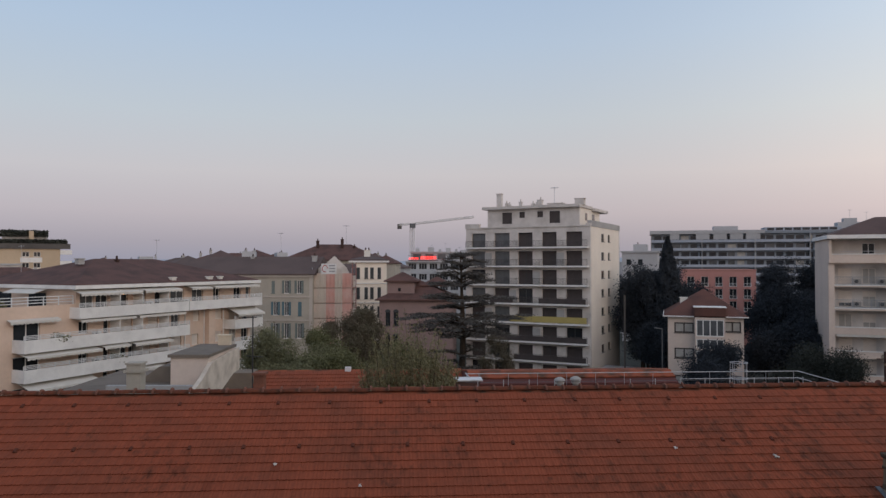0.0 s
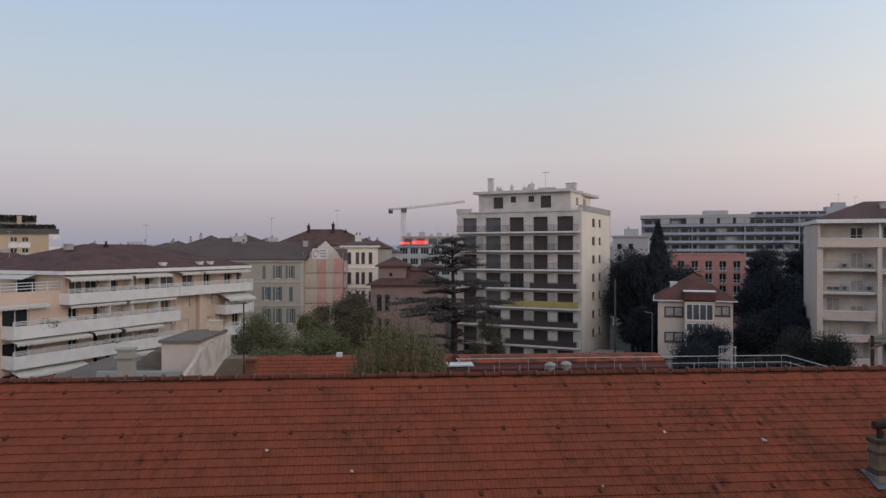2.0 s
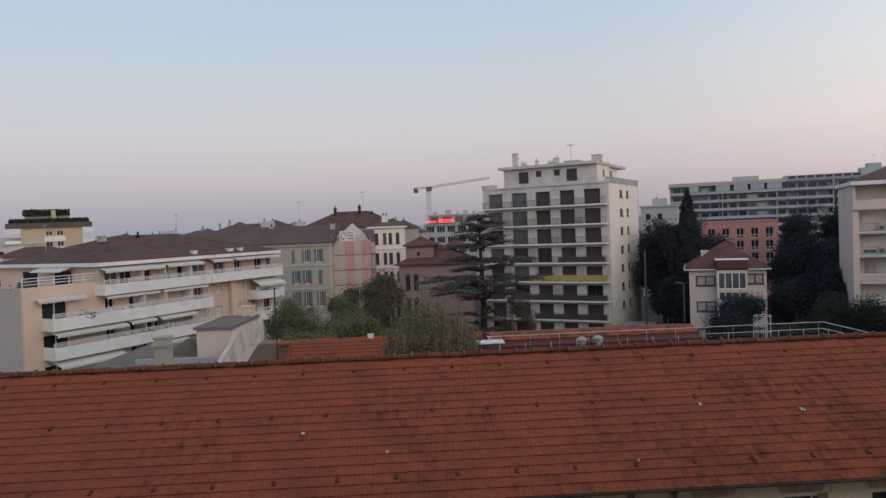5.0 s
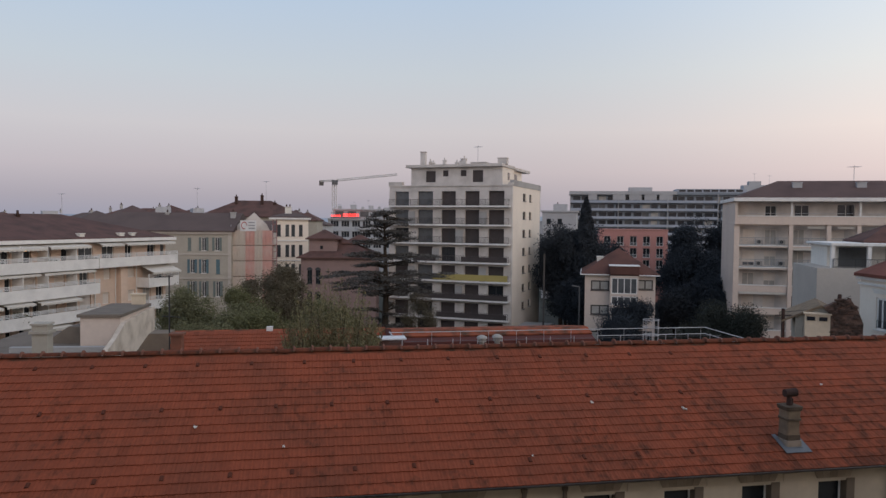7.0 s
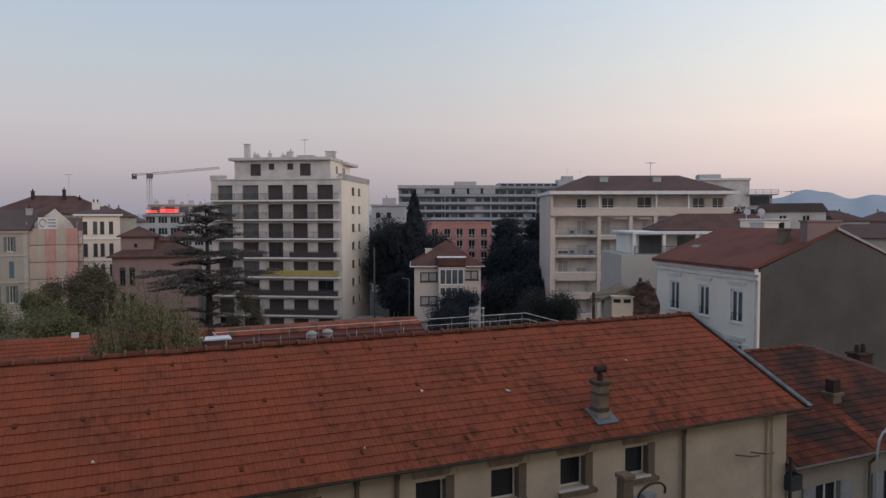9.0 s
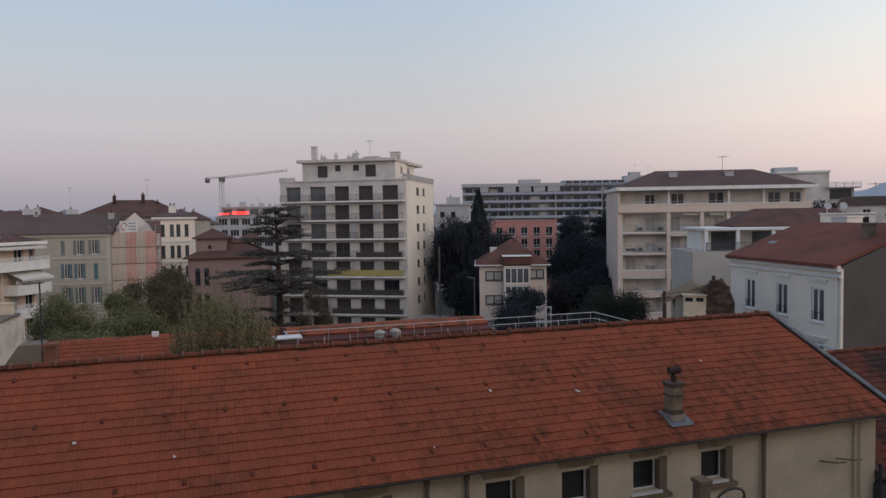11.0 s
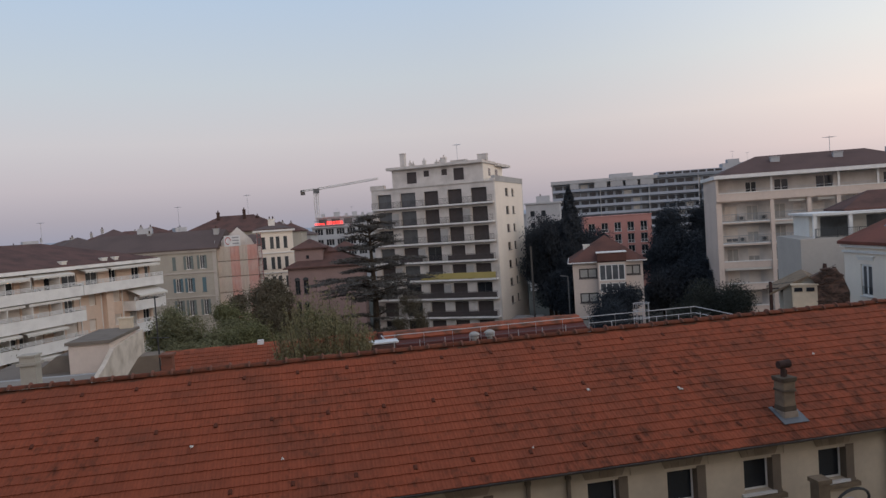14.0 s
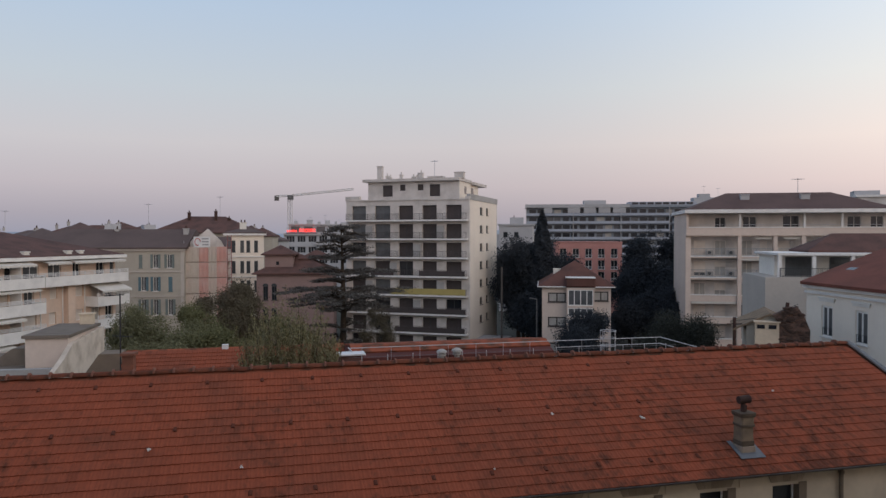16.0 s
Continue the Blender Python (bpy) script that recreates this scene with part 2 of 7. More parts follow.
TILE = (0.279, 0.0713, 0.0348)
TILE_DARK = (0.184, 0.0583, 0.0325)
M = {
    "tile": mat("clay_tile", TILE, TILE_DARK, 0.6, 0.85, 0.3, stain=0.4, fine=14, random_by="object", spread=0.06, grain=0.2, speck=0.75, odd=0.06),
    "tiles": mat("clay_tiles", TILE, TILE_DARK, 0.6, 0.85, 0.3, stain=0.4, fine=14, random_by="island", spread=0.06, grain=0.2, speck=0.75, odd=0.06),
    "tiles_old": mat("old_clay_tiles", (0.145, 0.044, 0.027), (0.048, 0.029, 0.024), 0.5, 0.9, 0.3, stain=0.8, random_by="island", spread=0.2),
    "tiles_wh": mat("dull_clay_tiles", (0.205, 0.078, 0.058), (0.125, 0.055, 0.043), 0.6, 0.9, 0.3, stain=0.4, random_by="island", spread=0.15, grain=0.15),
    "roof_old": mat("weathered_roof", (0.128, 0.072, 0.062), (0.075, 0.049, 0.045), 0.6, 0.9, 0.3, fine=20, grain=0.25, stain=0.5),
    "roof_brown": mat("brown_roof", (0.125, 0.083, 0.076), (0.09, 0.062, 0.058), 0.4, 0.9, 0.3, fine=20, grain=0.2),
    "roof_dark": mat("dark_roof", (0.125, 0.093, 0.086), (0.085, 0.067, 0.064), 0.3, 0.9, 0.3, fine=20),
    "roof_red": mat("dull_red_sheet", (0.105, 0.027, 0.021), (0.07, 0.024, 0.02), 0.8, 0.8, 0.2),
    "mortar": mat("dull_ridge_mortar", (0.23, 0.105, 0.075), (0.13, 0.06, 0.043), 4.0, 0.95, 0.3),
    "ridge_moss": mat("mossy_ridge_mortar", (0.21, 0.06, 0.033), (0.09, 0.045, 0.03), 3.0, 0.95, 0.4, stain=0.5, random_by="object", spread=0.2),
    "moss": mat("mossy_clay", (0.30, 0.085, 0.045), (0.07, 0.045, 0.03), 2.0, 0.95, 0.4, stain=0.6),
    "cream": mat("cream_render", (0.66, 0.55, 0.415), (0.46, 0.38, 0.29), 0.45, 0.9, 0.12, stain=0.5),
    "pinkish": mat("salmon_cream_render", (0.70, 0.53, 0.42), (0.58, 0.44, 0.35), 0.25, 0.9, 0.08),
    "white": mat("white_render", (0.76, 0.73, 0.67), (0.62, 0.59, 0.55), 0.4, 0.85, 0.08),
    "white_trim": mat("white_painted_trim", (0.76, 0.74, 0.71), (0.6, 0.58, 0.56), 0.9, 0.7, 0.05),
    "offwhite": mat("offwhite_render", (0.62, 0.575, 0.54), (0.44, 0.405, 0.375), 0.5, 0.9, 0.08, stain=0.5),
    # tower sides: their sunlit brightness is partly put into this paler colour
    "side": mat("sunlit_cream_render", (0.80, 0.72, 0.63), (0.68, 0.61, 0.54), 0.2, 0.9, 0.06),
    "greige": mat("greige_render", (0.42, 0.38, 0.32), (0.33, 0.30, 0.26), 0.3, 0.9, 0.1),
    "grey": mat("grey_render", (0.40, 0.39, 0.38), (0.30, 0.29, 0.285), 0.3, 0.9, 0.1),
    "vent": mat("dirty_vent_tile", (0.12, 0.038, 0.022), (0.06, 0.035, 0.026), 4.0, 0.9, 0.3),
    "gutter": mat("dark_gutter", (0.12, 0.10, 0.09), (0.05, 0.043, 0.04), 2.0, 0.5, 0.1, metal=0.3),
    "verge": mat("weathered_zinc", (0.15, 0.155, 0.165), (0.07, 0.072, 0.078), 3.0, 0.6, 0.3, stain=0.6),
    "rbwall": mat("pinkish_white_render", (0.66, 0.55, 0.475), (0.56, 0.46, 0.40), 0.25, 0.9, 0.06),
    "apron": mat("zinc_apron", (0.15, 0.16, 0.175), (0.085, 0.09, 0.1), 4.0, 0.6, 0.1, metal=0.2),
    "wh_white": mat("warm_white_render", (0.84, 0.755, 0.65), (0.72, 0.64, 0.55), 0.4, 0.85, 0.03, grain=0.04),
    "greige_pale": mat("pale_greige_render", (0.50, 0.45, 0.40), (0.42, 0.375, 0.335), 0.3, 0.9, 0.05),
    "pane_grey": mat("curtained_window_glass", (0.11, 0.115, 0.12), (0.06, 0.063, 0.068), 1.2, 0.15, 0.0),
    "felt": mat("grey_roof_felt", (0.20, 0.167, 0.138), (0.13, 0.11, 0.092), 0.8, 0.9, 0.2),
    "lead": mat("dull_lead", (0.12, 0.122, 0.128), (0.08, 0.08, 0.085), 1.5, 0.6, 0.1, metal=0.2),
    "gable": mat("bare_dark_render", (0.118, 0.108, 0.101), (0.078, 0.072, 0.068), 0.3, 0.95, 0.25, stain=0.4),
    "stone": mat("weathered_stone", (0.235, 0.175, 0.12), (0.12, 0.092, 0.068), 2.5, 0.95, 0.4),
    "stone_pale": mat("pale_mortar", (0.34, 0.27, 0.21), (0.2, 0.16, 0.125), 3.0, 0.95, 0.4),
    "stone_dark": mat("mossy_stone", (0.12, 0.09, 0.065), (0.06, 0.047, 0.036), 4.0, 0.95, 0.5),
    "peeling": mat("peeling_cream_paint", (0.66, 0.57, 0.48), (0.34, 0.27, 0.21), 0.9, 0.9, 0.2, stain=0.35),
    "brownstone": mat("brown_surround", (0.21, 0.165, 0.125), (0.15, 0.12, 0.095), 2.0, 0.9, 0.2),
    "zinc": mat("zinc_sheet", (0.33, 0.35, 0.38), (0.24, 0.26, 0.28), 1.5, 0.5, 0.1, metal=0.35),
    "galv": mat("galvanised_steel", (0.52, 0.53, 0.55), None, 3.0, 0.45, 0.05, metal=0.5),
    "white_metal": mat("white_enamel", (0.72, 0.72, 0.72), None, 2.0, 0.4, 0.03),
    "iron": mat("black_iron", (0.03, 0.03, 0.032), None, 5.0, 0.6, 0.1),
    "rust": mat("sooty_terracotta", (0.075, 0.045, 0.038), (0.03, 0.02, 0.018), 4.0, 0.9, 0.4),
    "brick": mat("old_brick", (0.24, 0.10, 0.065), (0.14, 0.075, 0.055), 3.0, 0.9, 0.4),
    "pane": mat("dark_window_glass", (0.022, 0.025, 0.03), (0.03, 0.034, 0.04), 0.8, 0.12, 0.0),
    "curtain": mat("net_curtain", (0.42, 0.40, 0.37), (0.30, 0.29, 0.27), 1.2, 0.95, 0.1),
    "shade_brown": mat("brown_roller_shutter", (0.06, 0.047, 0.045), (0.04, 0.033, 0.033), 1.5, 0.7, 0.05),
    "shade_grey": mat("grey_roller_shutter", (0.36, 0.34, 0.31), None, 1.2, 0.7, 0.05),
    "shutter_blue": mat("faded_blue_shutter", (0.10, 0.17, 0.20), (0.07, 0.12, 0.14), 2.0, 0.8, 0.1),
    "shutter_green": mat("faded_green_grey_shutter", (0.17, 0.20, 0.19), (0.12, 0.145, 0.135), 2.0, 0.8, 0.1),
    "shutter_dark": mat("dark_grey_shutter", (0.05, 0.055, 0.06), None, 2.0, 0.8, 0.1),
    "shutter_grey": mat("grey_wooden_shutter", (0.32, 0.34, 0.36), None, 2.0, 0.8, 0.1),
    "canvas": mat("pale_canvas", (0.62, 0.59, 0.54), (0.52, 0.49, 0.45), 0.8, 0.95, 0.05),
    "canvas_yellow": mat("yellow_canvas", (0.42, 0.34, 0.13), (0.34, 0.28, 0.11), 0.8, 0.95, 0.05),
    "rose": mat("rose_render", (0.50, 0.25, 0.22), (0.42, 0.215, 0.19), 0.3, 0.9, 0.08),
    "rose_old": mat("faded_rose_render", (0.28, 0.195, 0.18), (0.21, 0.15, 0.14), 0.4, 0.9, 0.1),
    "ochre": mat("ochre_render", (0.52, 0.405, 0.285), (0.45, 0.35, 0.245), 0.2, 0.9, 0.05),
    "blueslab": mat("blue_grey_balcony_slab", (0.36, 0.39, 0.45), (0.28, 0.31, 0.37), 0.1, 0.85, 0.05),
    "leaf_bush": mat("dull_shrub_leaves", (0.055, 0.058, 0.048), (0.042, 0.046, 0.04), 0.5, 1.0, 0.0, random_by="island", spread=0.1),
    "bluegrey": mat("blue_grey_concrete", (0.22, 0.245, 0.28), (0.165, 0.19, 0.22), 0.1, 0.8, 0.05),
    "palegrey": mat("pale_grey_concrete", (0.42, 0.42, 0.43), (0.33, 0.33, 0.34), 0.1, 0.85, 0.05),
    "rail_bronze": mat("bronze_railing_paint", (0.06, 0.05, 0.047), None, 2.0, 0.7, 0.05),
    "roof_villa": mat("dark_red_brown_tile_roof", (0.130, 0.064, 0.052), (0.075, 0.045, 0.04), 0.5, 0.9, 0.4, fine=20, grain=0.3),
    "asphalt": mat("asphalt", (0.05, 0.05, 0.052), (0.035, 0.035, 0.037), 0.4, 0.9, 0.2),
    "ground": mat("town_ground", (0.065, 0.065, 0.055), (0.04, 0.045, 0.035), 0.05, 0.95, 0.2),
    "bark": mat("bark", (0.055, 0.042, 0.032), (0.03, 0.024, 0.02), 3.0, 0.95, 0.5),
    "leaf_olive": mat("olive_leaves", (0.19, 0.175, 0.085), (0.13, 0.125, 0.065), 0.8, 0.7, 0.0, random_by="island", spread=0.35),
    "leaf_green": mat("green_leaves", (0.145, 0.145, 0.072), (0.10, 0.105, 0.055), 0.5, 0.85, 0.0, random_by="island", spread=0.2),
    "leaf_dusk": mat("dull_brown_green_leaves", (0.13, 0.115, 0.08), (0.10, 0.078, 0.06), 0.4, 0.85, 0.0, random_by="island", spread=0.25),
    "leaf_grey": mat("grey_green_leaves", (0.165, 0.165, 0.095), (0.125, 0.127, 0.075), 0.5, 0.85, 0.0, random_by="island", spread=0.18),
    "leaf_dark": mat("dark_evergreen_leaves", (0.043, 0.050, 0.059), (0.036, 0.042, 0.05), 0.4, 1.0, 0.0, random_by="island", spread=0.08),
    "needle": mat("cedar_needles", (0.085, 0.078, 0.07), (0.058, 0.054, 0.05), 0.6, 0.8, 0.0, random_by="island", spread=0.3),
    # distance haze is put into the hills' pale blue-grey colour
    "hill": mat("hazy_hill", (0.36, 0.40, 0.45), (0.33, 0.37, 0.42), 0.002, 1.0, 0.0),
    "net": mat("faded_red_scaffold_net", (0.50, 0.27, 0.23), (0.52, 0.40, 0.35), 0.5, 0.95, 0.1),
    "net_pale": mat("pale_scaffold_net", (0.47, 0.41, 0.35), (0.50, 0.36, 0.31), 0.5, 0.95, 0.1),
    "shade_white": mat("white_roller_shutter", (0.66, 0.58, 0.51), (0.56, 0.49, 0.43), 1.2, 0.7, 0.05),
    "hotelwall": mat("pale_blue_grey_render", (0.40, 0.415, 0.44), (0.32, 0.335, 0.36), 0.2, 0.85, 0.05),
    "lintel": mat("dull_lintel_stone", (0.40, 0.315, 0.235), (0.28, 0.22, 0.165), 2.0, 0.9, 0.2, random_by="object", spread=0.12),
    "rubble": mat("mossy_rubble", (0.15, 0.095, 0.075), (0.055, 0.042, 0.036), 2.2, 0.95, 0.6, stain=0.7, random_by="island", spread=0.35, grain=0.2),
    "sign_white": mat("white_sign_board", (0.66, 0.66, 0.66), None, 1.0, 0.6, 0.02),
    "sign_grey": mat("grey_sign_print", (0.30, 0.30, 0.31), None, 1.0, 0.6, 0.02),
    "sign_red": mat("red_sign_print", (0.45, 0.12, 0.12), None, 1.0, 0.6, 0.02),
    "crane_white": mat("white_crane_paint", (0.62, 0.60, 0.58), None, 0.5, 0.6, 0.02),
    "crane_red": mat("red_crane_paint", (0.30, 0.10, 0.09), None, 0.5, 0.6, 0.02),
}


def glow(name, color, strength):
    m = bpy.data.materials.new(name)
    m.use_nodes = True
    b = m.node_tree.nodes["Principled BSDF"]
    b.inputs["Base Color"].default_value = (*color, 1)
    b.inputs["Emission Color"].default_value, b.inputs["Emission Strength"].default_value = (*color, 1), strength
    return m


M["neon"] = glow("red_neon", (1.0, 0.06, 0.05), 1.6)
M["lamp"] = glow("warm_lamp", (1.0, 0.5, 0.16), 3.0)


# ---------- building helpers ----------
def mesh_of(name, bm, material):
    bmesh.ops.recalc_face_normals(bm, faces=bm.faces)
    me = bpy.data.meshes.new(name)
    bm.to_mesh(me)
    bm.free()
    me.materials.append(M[material])
    return me


def part(name, bm, material, parent, label="", m=None):
    """Links a bmesh (or a ready mesh) as one mesh object under a thing or part."""
    ob = new(name, bm if isinstance(bm, bpy.types.Mesh) else mesh_of(name, bm, material))
    ob.parent = parent
    if m is not None:
        ob.matrix_basis = m
    if label:
        ob["label"] = label
    return ob


def thing(name, m, label, category, group="", kind=""):
    e = new(name)
    e.empty_display_size = 0.5
    e.matrix_world = m
    return tagged(e, label, category, group, kind)


def box(bm, x0, x1, y0, y1, z0, z1, m=None):
    v = [bm.verts.new((m @ Vector(p)) if m is not None else p) for p in
         ((x0, y0, z0), (x1, y0, z0), (x1, y1, z0), (x0, y1, z0), (x0, y0, z1), (x1, y0, z1), (x1, y1, z1), (x0, y1, z1))]
    for f in ((3, 2, 1, 0), (4, 5, 6, 7), (0, 1, 5, 4), (1, 2, 6, 5), (2, 3, 7, 6), (3, 0, 4, 7)):
        bm.faces.new([v[i] for i in f])


def boxes(*args):
    bm = bmesh.new()
    for a in args:
        box(bm, *a)
    return bm


def rod(bm, a, b, r, sides=6, r2=None):
    a, b = Vector(a), Vector(b)
    q = (b - a).to_track_quat("Z", "Y")
    rings = []
    for p, rr in ((a, r), (b, r if r2 is None else r2)):
        rings.append([bm.verts.new(p + q @ Vector((rr * math.cos(2 * math.pi * i / sides), rr * math.sin(2 * math.pi * i / sides), 0))) for i in range(sides)])
    for i in range(sides):
        j = (i + 1) % sides
        bm.faces.new((rings[0][i], rings[0][j], rings[1][j], rings[1][i]))
    bm.faces.new(rings[0][::-1])
    bm.faces.new(rings[1])


def rods(*args, r=0.03, sides=6):
    bm = bmesh.new()
    for a, b in args:
        rod(bm, a, b, r, sides)
    return bm


def prism(bm, poly, y0, y1, m=None):
    """A polygon given in x, z, drawn out from y0 to y1."""
    t = (lambda p: m @ Vector(p)) if m is not None else Vector
    a = [bm.verts.new(t((x, y0, z))) for x, z in poly]
    b = [bm.verts.new(t((x, y1, z))) for x, z in poly]
    k = len(poly)
    bm.faces.new(a)
    bm.faces.new(b[::-1])
    for i in range(k):
        bm.faces.new((a[(i + 1) % k], a[i], b[i], b[(i + 1) % k]))


def wall_cells(bm, m, length, z0, z1, thick, holes):
    """A wall along local x with its face at y = 0, thickness to +y, with real holes (x0, x1, za, zb)."""
    xs = sorted({0.0, length, *[h[0] for h in holes], *[h[1] for h in holes]})
    zs = sorted({z0, z1, *[h[2] for h in holes], *[h[3] for h in holes]})
    for xa, xb in zip(xs, xs[1:]):
        for za, zb in zip(zs, zs[1:]):
            mx, mz = (xa + xb) / 2, (za + zb) / 2
            if not any(h[0] < mx < h[1] and h[2] < mz < h[3] for h in holes):
                box(bm, xa, xb, 0, thick, za, zb, m)
    bmesh.ops.remove_doubles(bm, verts=bm.verts, dist=0.0001)


CACHE = {}


def cached(key, make):
    if key not in CACHE:
        CACHE[key] = make()
    return CACHE[key]


def window(parent, m, x0, x1, za, zb, pane="pane", frame_mat="white_trim", inset=0.12, bars=1, shutters="", sill=True, bar=0.06, name="window"):
    """A window in the hole (x0, x1, za, zb) of a wall with pose m: frame with bars, a pane, and shutters folded open on the wall."""
    w, h = round(x1 - x0, 3), round(zb - za, 3)
    at = m @ pose(x0, 0, za)

    def frame_mesh():
        bm = bmesh.new()
        box(bm, 0, bar, inset, inset + 0.06, 0, h)
        box(bm, w - bar, w, inset, inset + 0.06, 0, h)
        box(bm, bar, w - bar, inset, inset + 0.06, 0, bar)
        box(bm, bar, w - bar, inset, inset + 0.06, h - bar, h)
        for i in range(bars):
            c = w * (i + 1) / (bars + 1)
            box(bm, c - bar / 2, c + bar / 2, inset - 0.01, inset + 0.05, bar, h - bar)
        if sill:
            box(bm, -0.08, w + 0.08, -0.08, inset, -0.07, -0.002)
        return mesh_of("window", bm, frame_mat)
    win = part(name, cached(("frame", w, h, frame_mat, inset, bars, sill, bar), frame_mesh), frame_mat, parent, "", at)
    part("pane", cached(("pane", w, h, pane, inset), lambda: mesh_of("pane", boxes((bar, w - bar, inset + 0.02, inset + 0.04, bar, h - bar)), pane)), pane, win)
    if shutters:
        sw = w / 2

        def leaf():
            bm = bmesh.new()
            box(bm, 0, sw, -0.06, -0.015, 0, h)
            for k in range(max(3, int(h / 0.3))):
                z = (k + 0.5) * h / max(3, int(h / 0.3))
                box(bm, 0.06, sw - 0.06, -0.075, -0.06, z - 0.06, z + 0.06)
            return mesh_of("shutter", bm, shutters)
        for dx in (-sw - 0.02, w + 0.02):
            part("shutter", cached(("shutter", sw, h, shutters), leaf), shutters, win, "", pose(dx, 0, 0))
    return win


def hip_roof(bm, x0, x1, y0, y1, z, rise, left=True, right=True, thick=0.18):
    """A hipped (or gabled) roof with a solid underside and eaves of some thickness."""
    d = (y1 - y0) / 2
    a, b, c = x0 + (d if left else 0), x1 - (d if right else 0), (y0 + y1) / 2
    if a > b:
        a = b = (x0 + x1) / 2
    lo = [bm.verts.new(p) for p in ((x0, y0, z), (x1, y0, z), (x1, y1, z), (x0, y1, z))]
    hi = [bm.verts.new(p) for p in ((x0, y0, z + thick), (x1, y0, z + thick), (x1, y1, z + thick), (x0, y1, z + thick))]
    r0, r1 = bm.verts.new((a, c, z + thick + rise)), bm.verts.new((b + (0.001 if a == b else 0), c, z + thick + rise))
    bm.faces.new(lo[::-1])
    for i in range(4):
        j = (i + 1) % 4
        bm.faces.new((lo[i], lo[j], hi[j], hi[i]))
    bm.faces.new((hi[0], hi[1], r1, r0))
    bm.faces.new((hi[2], hi[3], r0, r1))
    bm.faces.new((hi[1], hi[2], r1))
    bm.faces.new((hi[3], hi[0], r0))
    return bm


def hip(*args, **kw):
    return hip_roof(bmesh.new(), *args, **kw)


def plan(x, y, az):
    """The frame of a building: its left front corner at x, y, its front running so that local +x points to azimuth 90 + az."""
    return pose(x, y, 0, 0, 0, -az)


def shell(parent, w, d, z0, z1, front, side_l=(), side_r=(), material="cream", side_material=None, thick=0.3, label=""):
    """Four walls with holes in front and at the sides, each wall a part. Returns the poses of the front, left and right walls."""
    mf, ml, mr = pose(0, 0, 0), pose(0, d, 0, 0, 0, -90), pose(w, 0, 0, 0, 0, 90)
    sm = side_material or material
    bm = bmesh.new()
    wall_cells(bm, None, w, z0, z1, thick, front)
    part("wall", bm, material, parent, label)
    for m, holes, length in ((pose(0, d - thick, 0, 0, 0, -90), side_l, d - 2 * thick), (pose(w, thick, 0, 0, 0, 90), side_r, d - 2 * thick)):
        bm = bmesh.new()
        wall_cells(bm, None, length, z0, z1, thick, holes)
        part("wall", bm, sm, parent, "", m)
    part("wall", boxes((0, w, d - thick, d, z0, z1)), material, parent)
    return pose(0, 0, 0), pose(0, d - thick, 0, 0, 0, -90), pose(w, thick, 0, 0, 0, 90)


def railing(length, h=0.95, step=0.12, posts=1.6, r=0.018, bars=True):
    bm = bmesh.new()
    for z in ((h, 0.08) if bars else (h, h * 0.66, h * 0.33)):
        box(bm, 0, length, -r, r, z - r, z + r)
    n = max(1, round(length / posts))
    for i in range(n + 1):
        x = length * i / n
        box(bm, x - r, x + r, -r, r, 0, h)
    if bars:
        for i in range(int(length / step)):
            x = (i + 0.5) * step
            box(bm, x - 0.008, x + 0.008, -0.008, 0.008, 0.08, h)
    return bm


def chimney(x, y, z, w, d, h, label, material="stone", pots=2, group="chimneys", pot="rust", m=None):
    c = thing("chimney", (m or Matrix()) @ pose(x, y, z), label, "chimney", group)
    bm = boxes((-w / 2, w / 2, -d / 2, d / 2, 0, h))
    part("shaft", bm, material, c)
    part("cap", boxes((-w / 2 - 0.07, w / 2 + 0.07, -d / 2 - 0.07, d / 2 + 0.07, h, h + 0.1)), material, c)
    for i in range(pots):
        bm = bmesh.new()
        px = (i - (pots - 1) / 2) * w / max(pots, 1)
        rod(bm, (px, 0, h + 0.1), (px, 0, h + 0.5), 0.13, 8, 0.1)
        part("pot", bm, pot, c)
    return c


def antenna(x, y, z, h, label="thin television antenna on a mast", m=None):
    a = thing("antenna", (m or Matrix()) @ pose(x, y, z), label, "antenna", "roof antennas")
    part("mast", rods(((0, 0, 0), (0, 0, h)), r=0.04), "galv", a)
    part("boom", rods(((-0.5, 0, h - 0.2), (0.5, 0, h - 0.2)), r=0.025), "galv", a)
    for i in range(6):
        part("element", cached("antenna_el", lambda: mesh_of("element", rods(((0, -0.45, 0), (0, 0.45, 0)), r=0.02), "galv")), "galv", a, "", pose(-0.45 + i * 0.18, 0, h - 0.17, 0, 0, 50))
    return a


# ---------- ground ----------
def sheet(name, x0, x1, y0, y1, z, material, label, category):
    bm = bmesh.new()
    bm.faces.new([bm.verts.new(p) for p in ((x0, y0, z), (x1, y0, z), (x1, y1, z), (x0, y1, z))])
    return tagged(new(name, mesh_of(name, bm, material)), label, category, kind="structure")


sheet("ground", -4500, 4500, -4500, 4500, 0.0, "ground", "dark town ground of streets and gardens", "ground")
sheet("road", -60, 120, 48, 56, 0.02, "asphalt", "dark asphalt street between the houses", "road")

# the building whose window the camera looks out of, behind it
own = thing("own_building", pose(0, -1.2, 0), "plain cream apartment house behind the viewpoint", "apartment building")
part("wall", boxes((-32, 42, -12, 0, 0, 22.5)), "cream", own)
part("roof", boxes((-32.4, 42.4, -12.4, 0.35, 22.5, 22.9)), "grey", own)

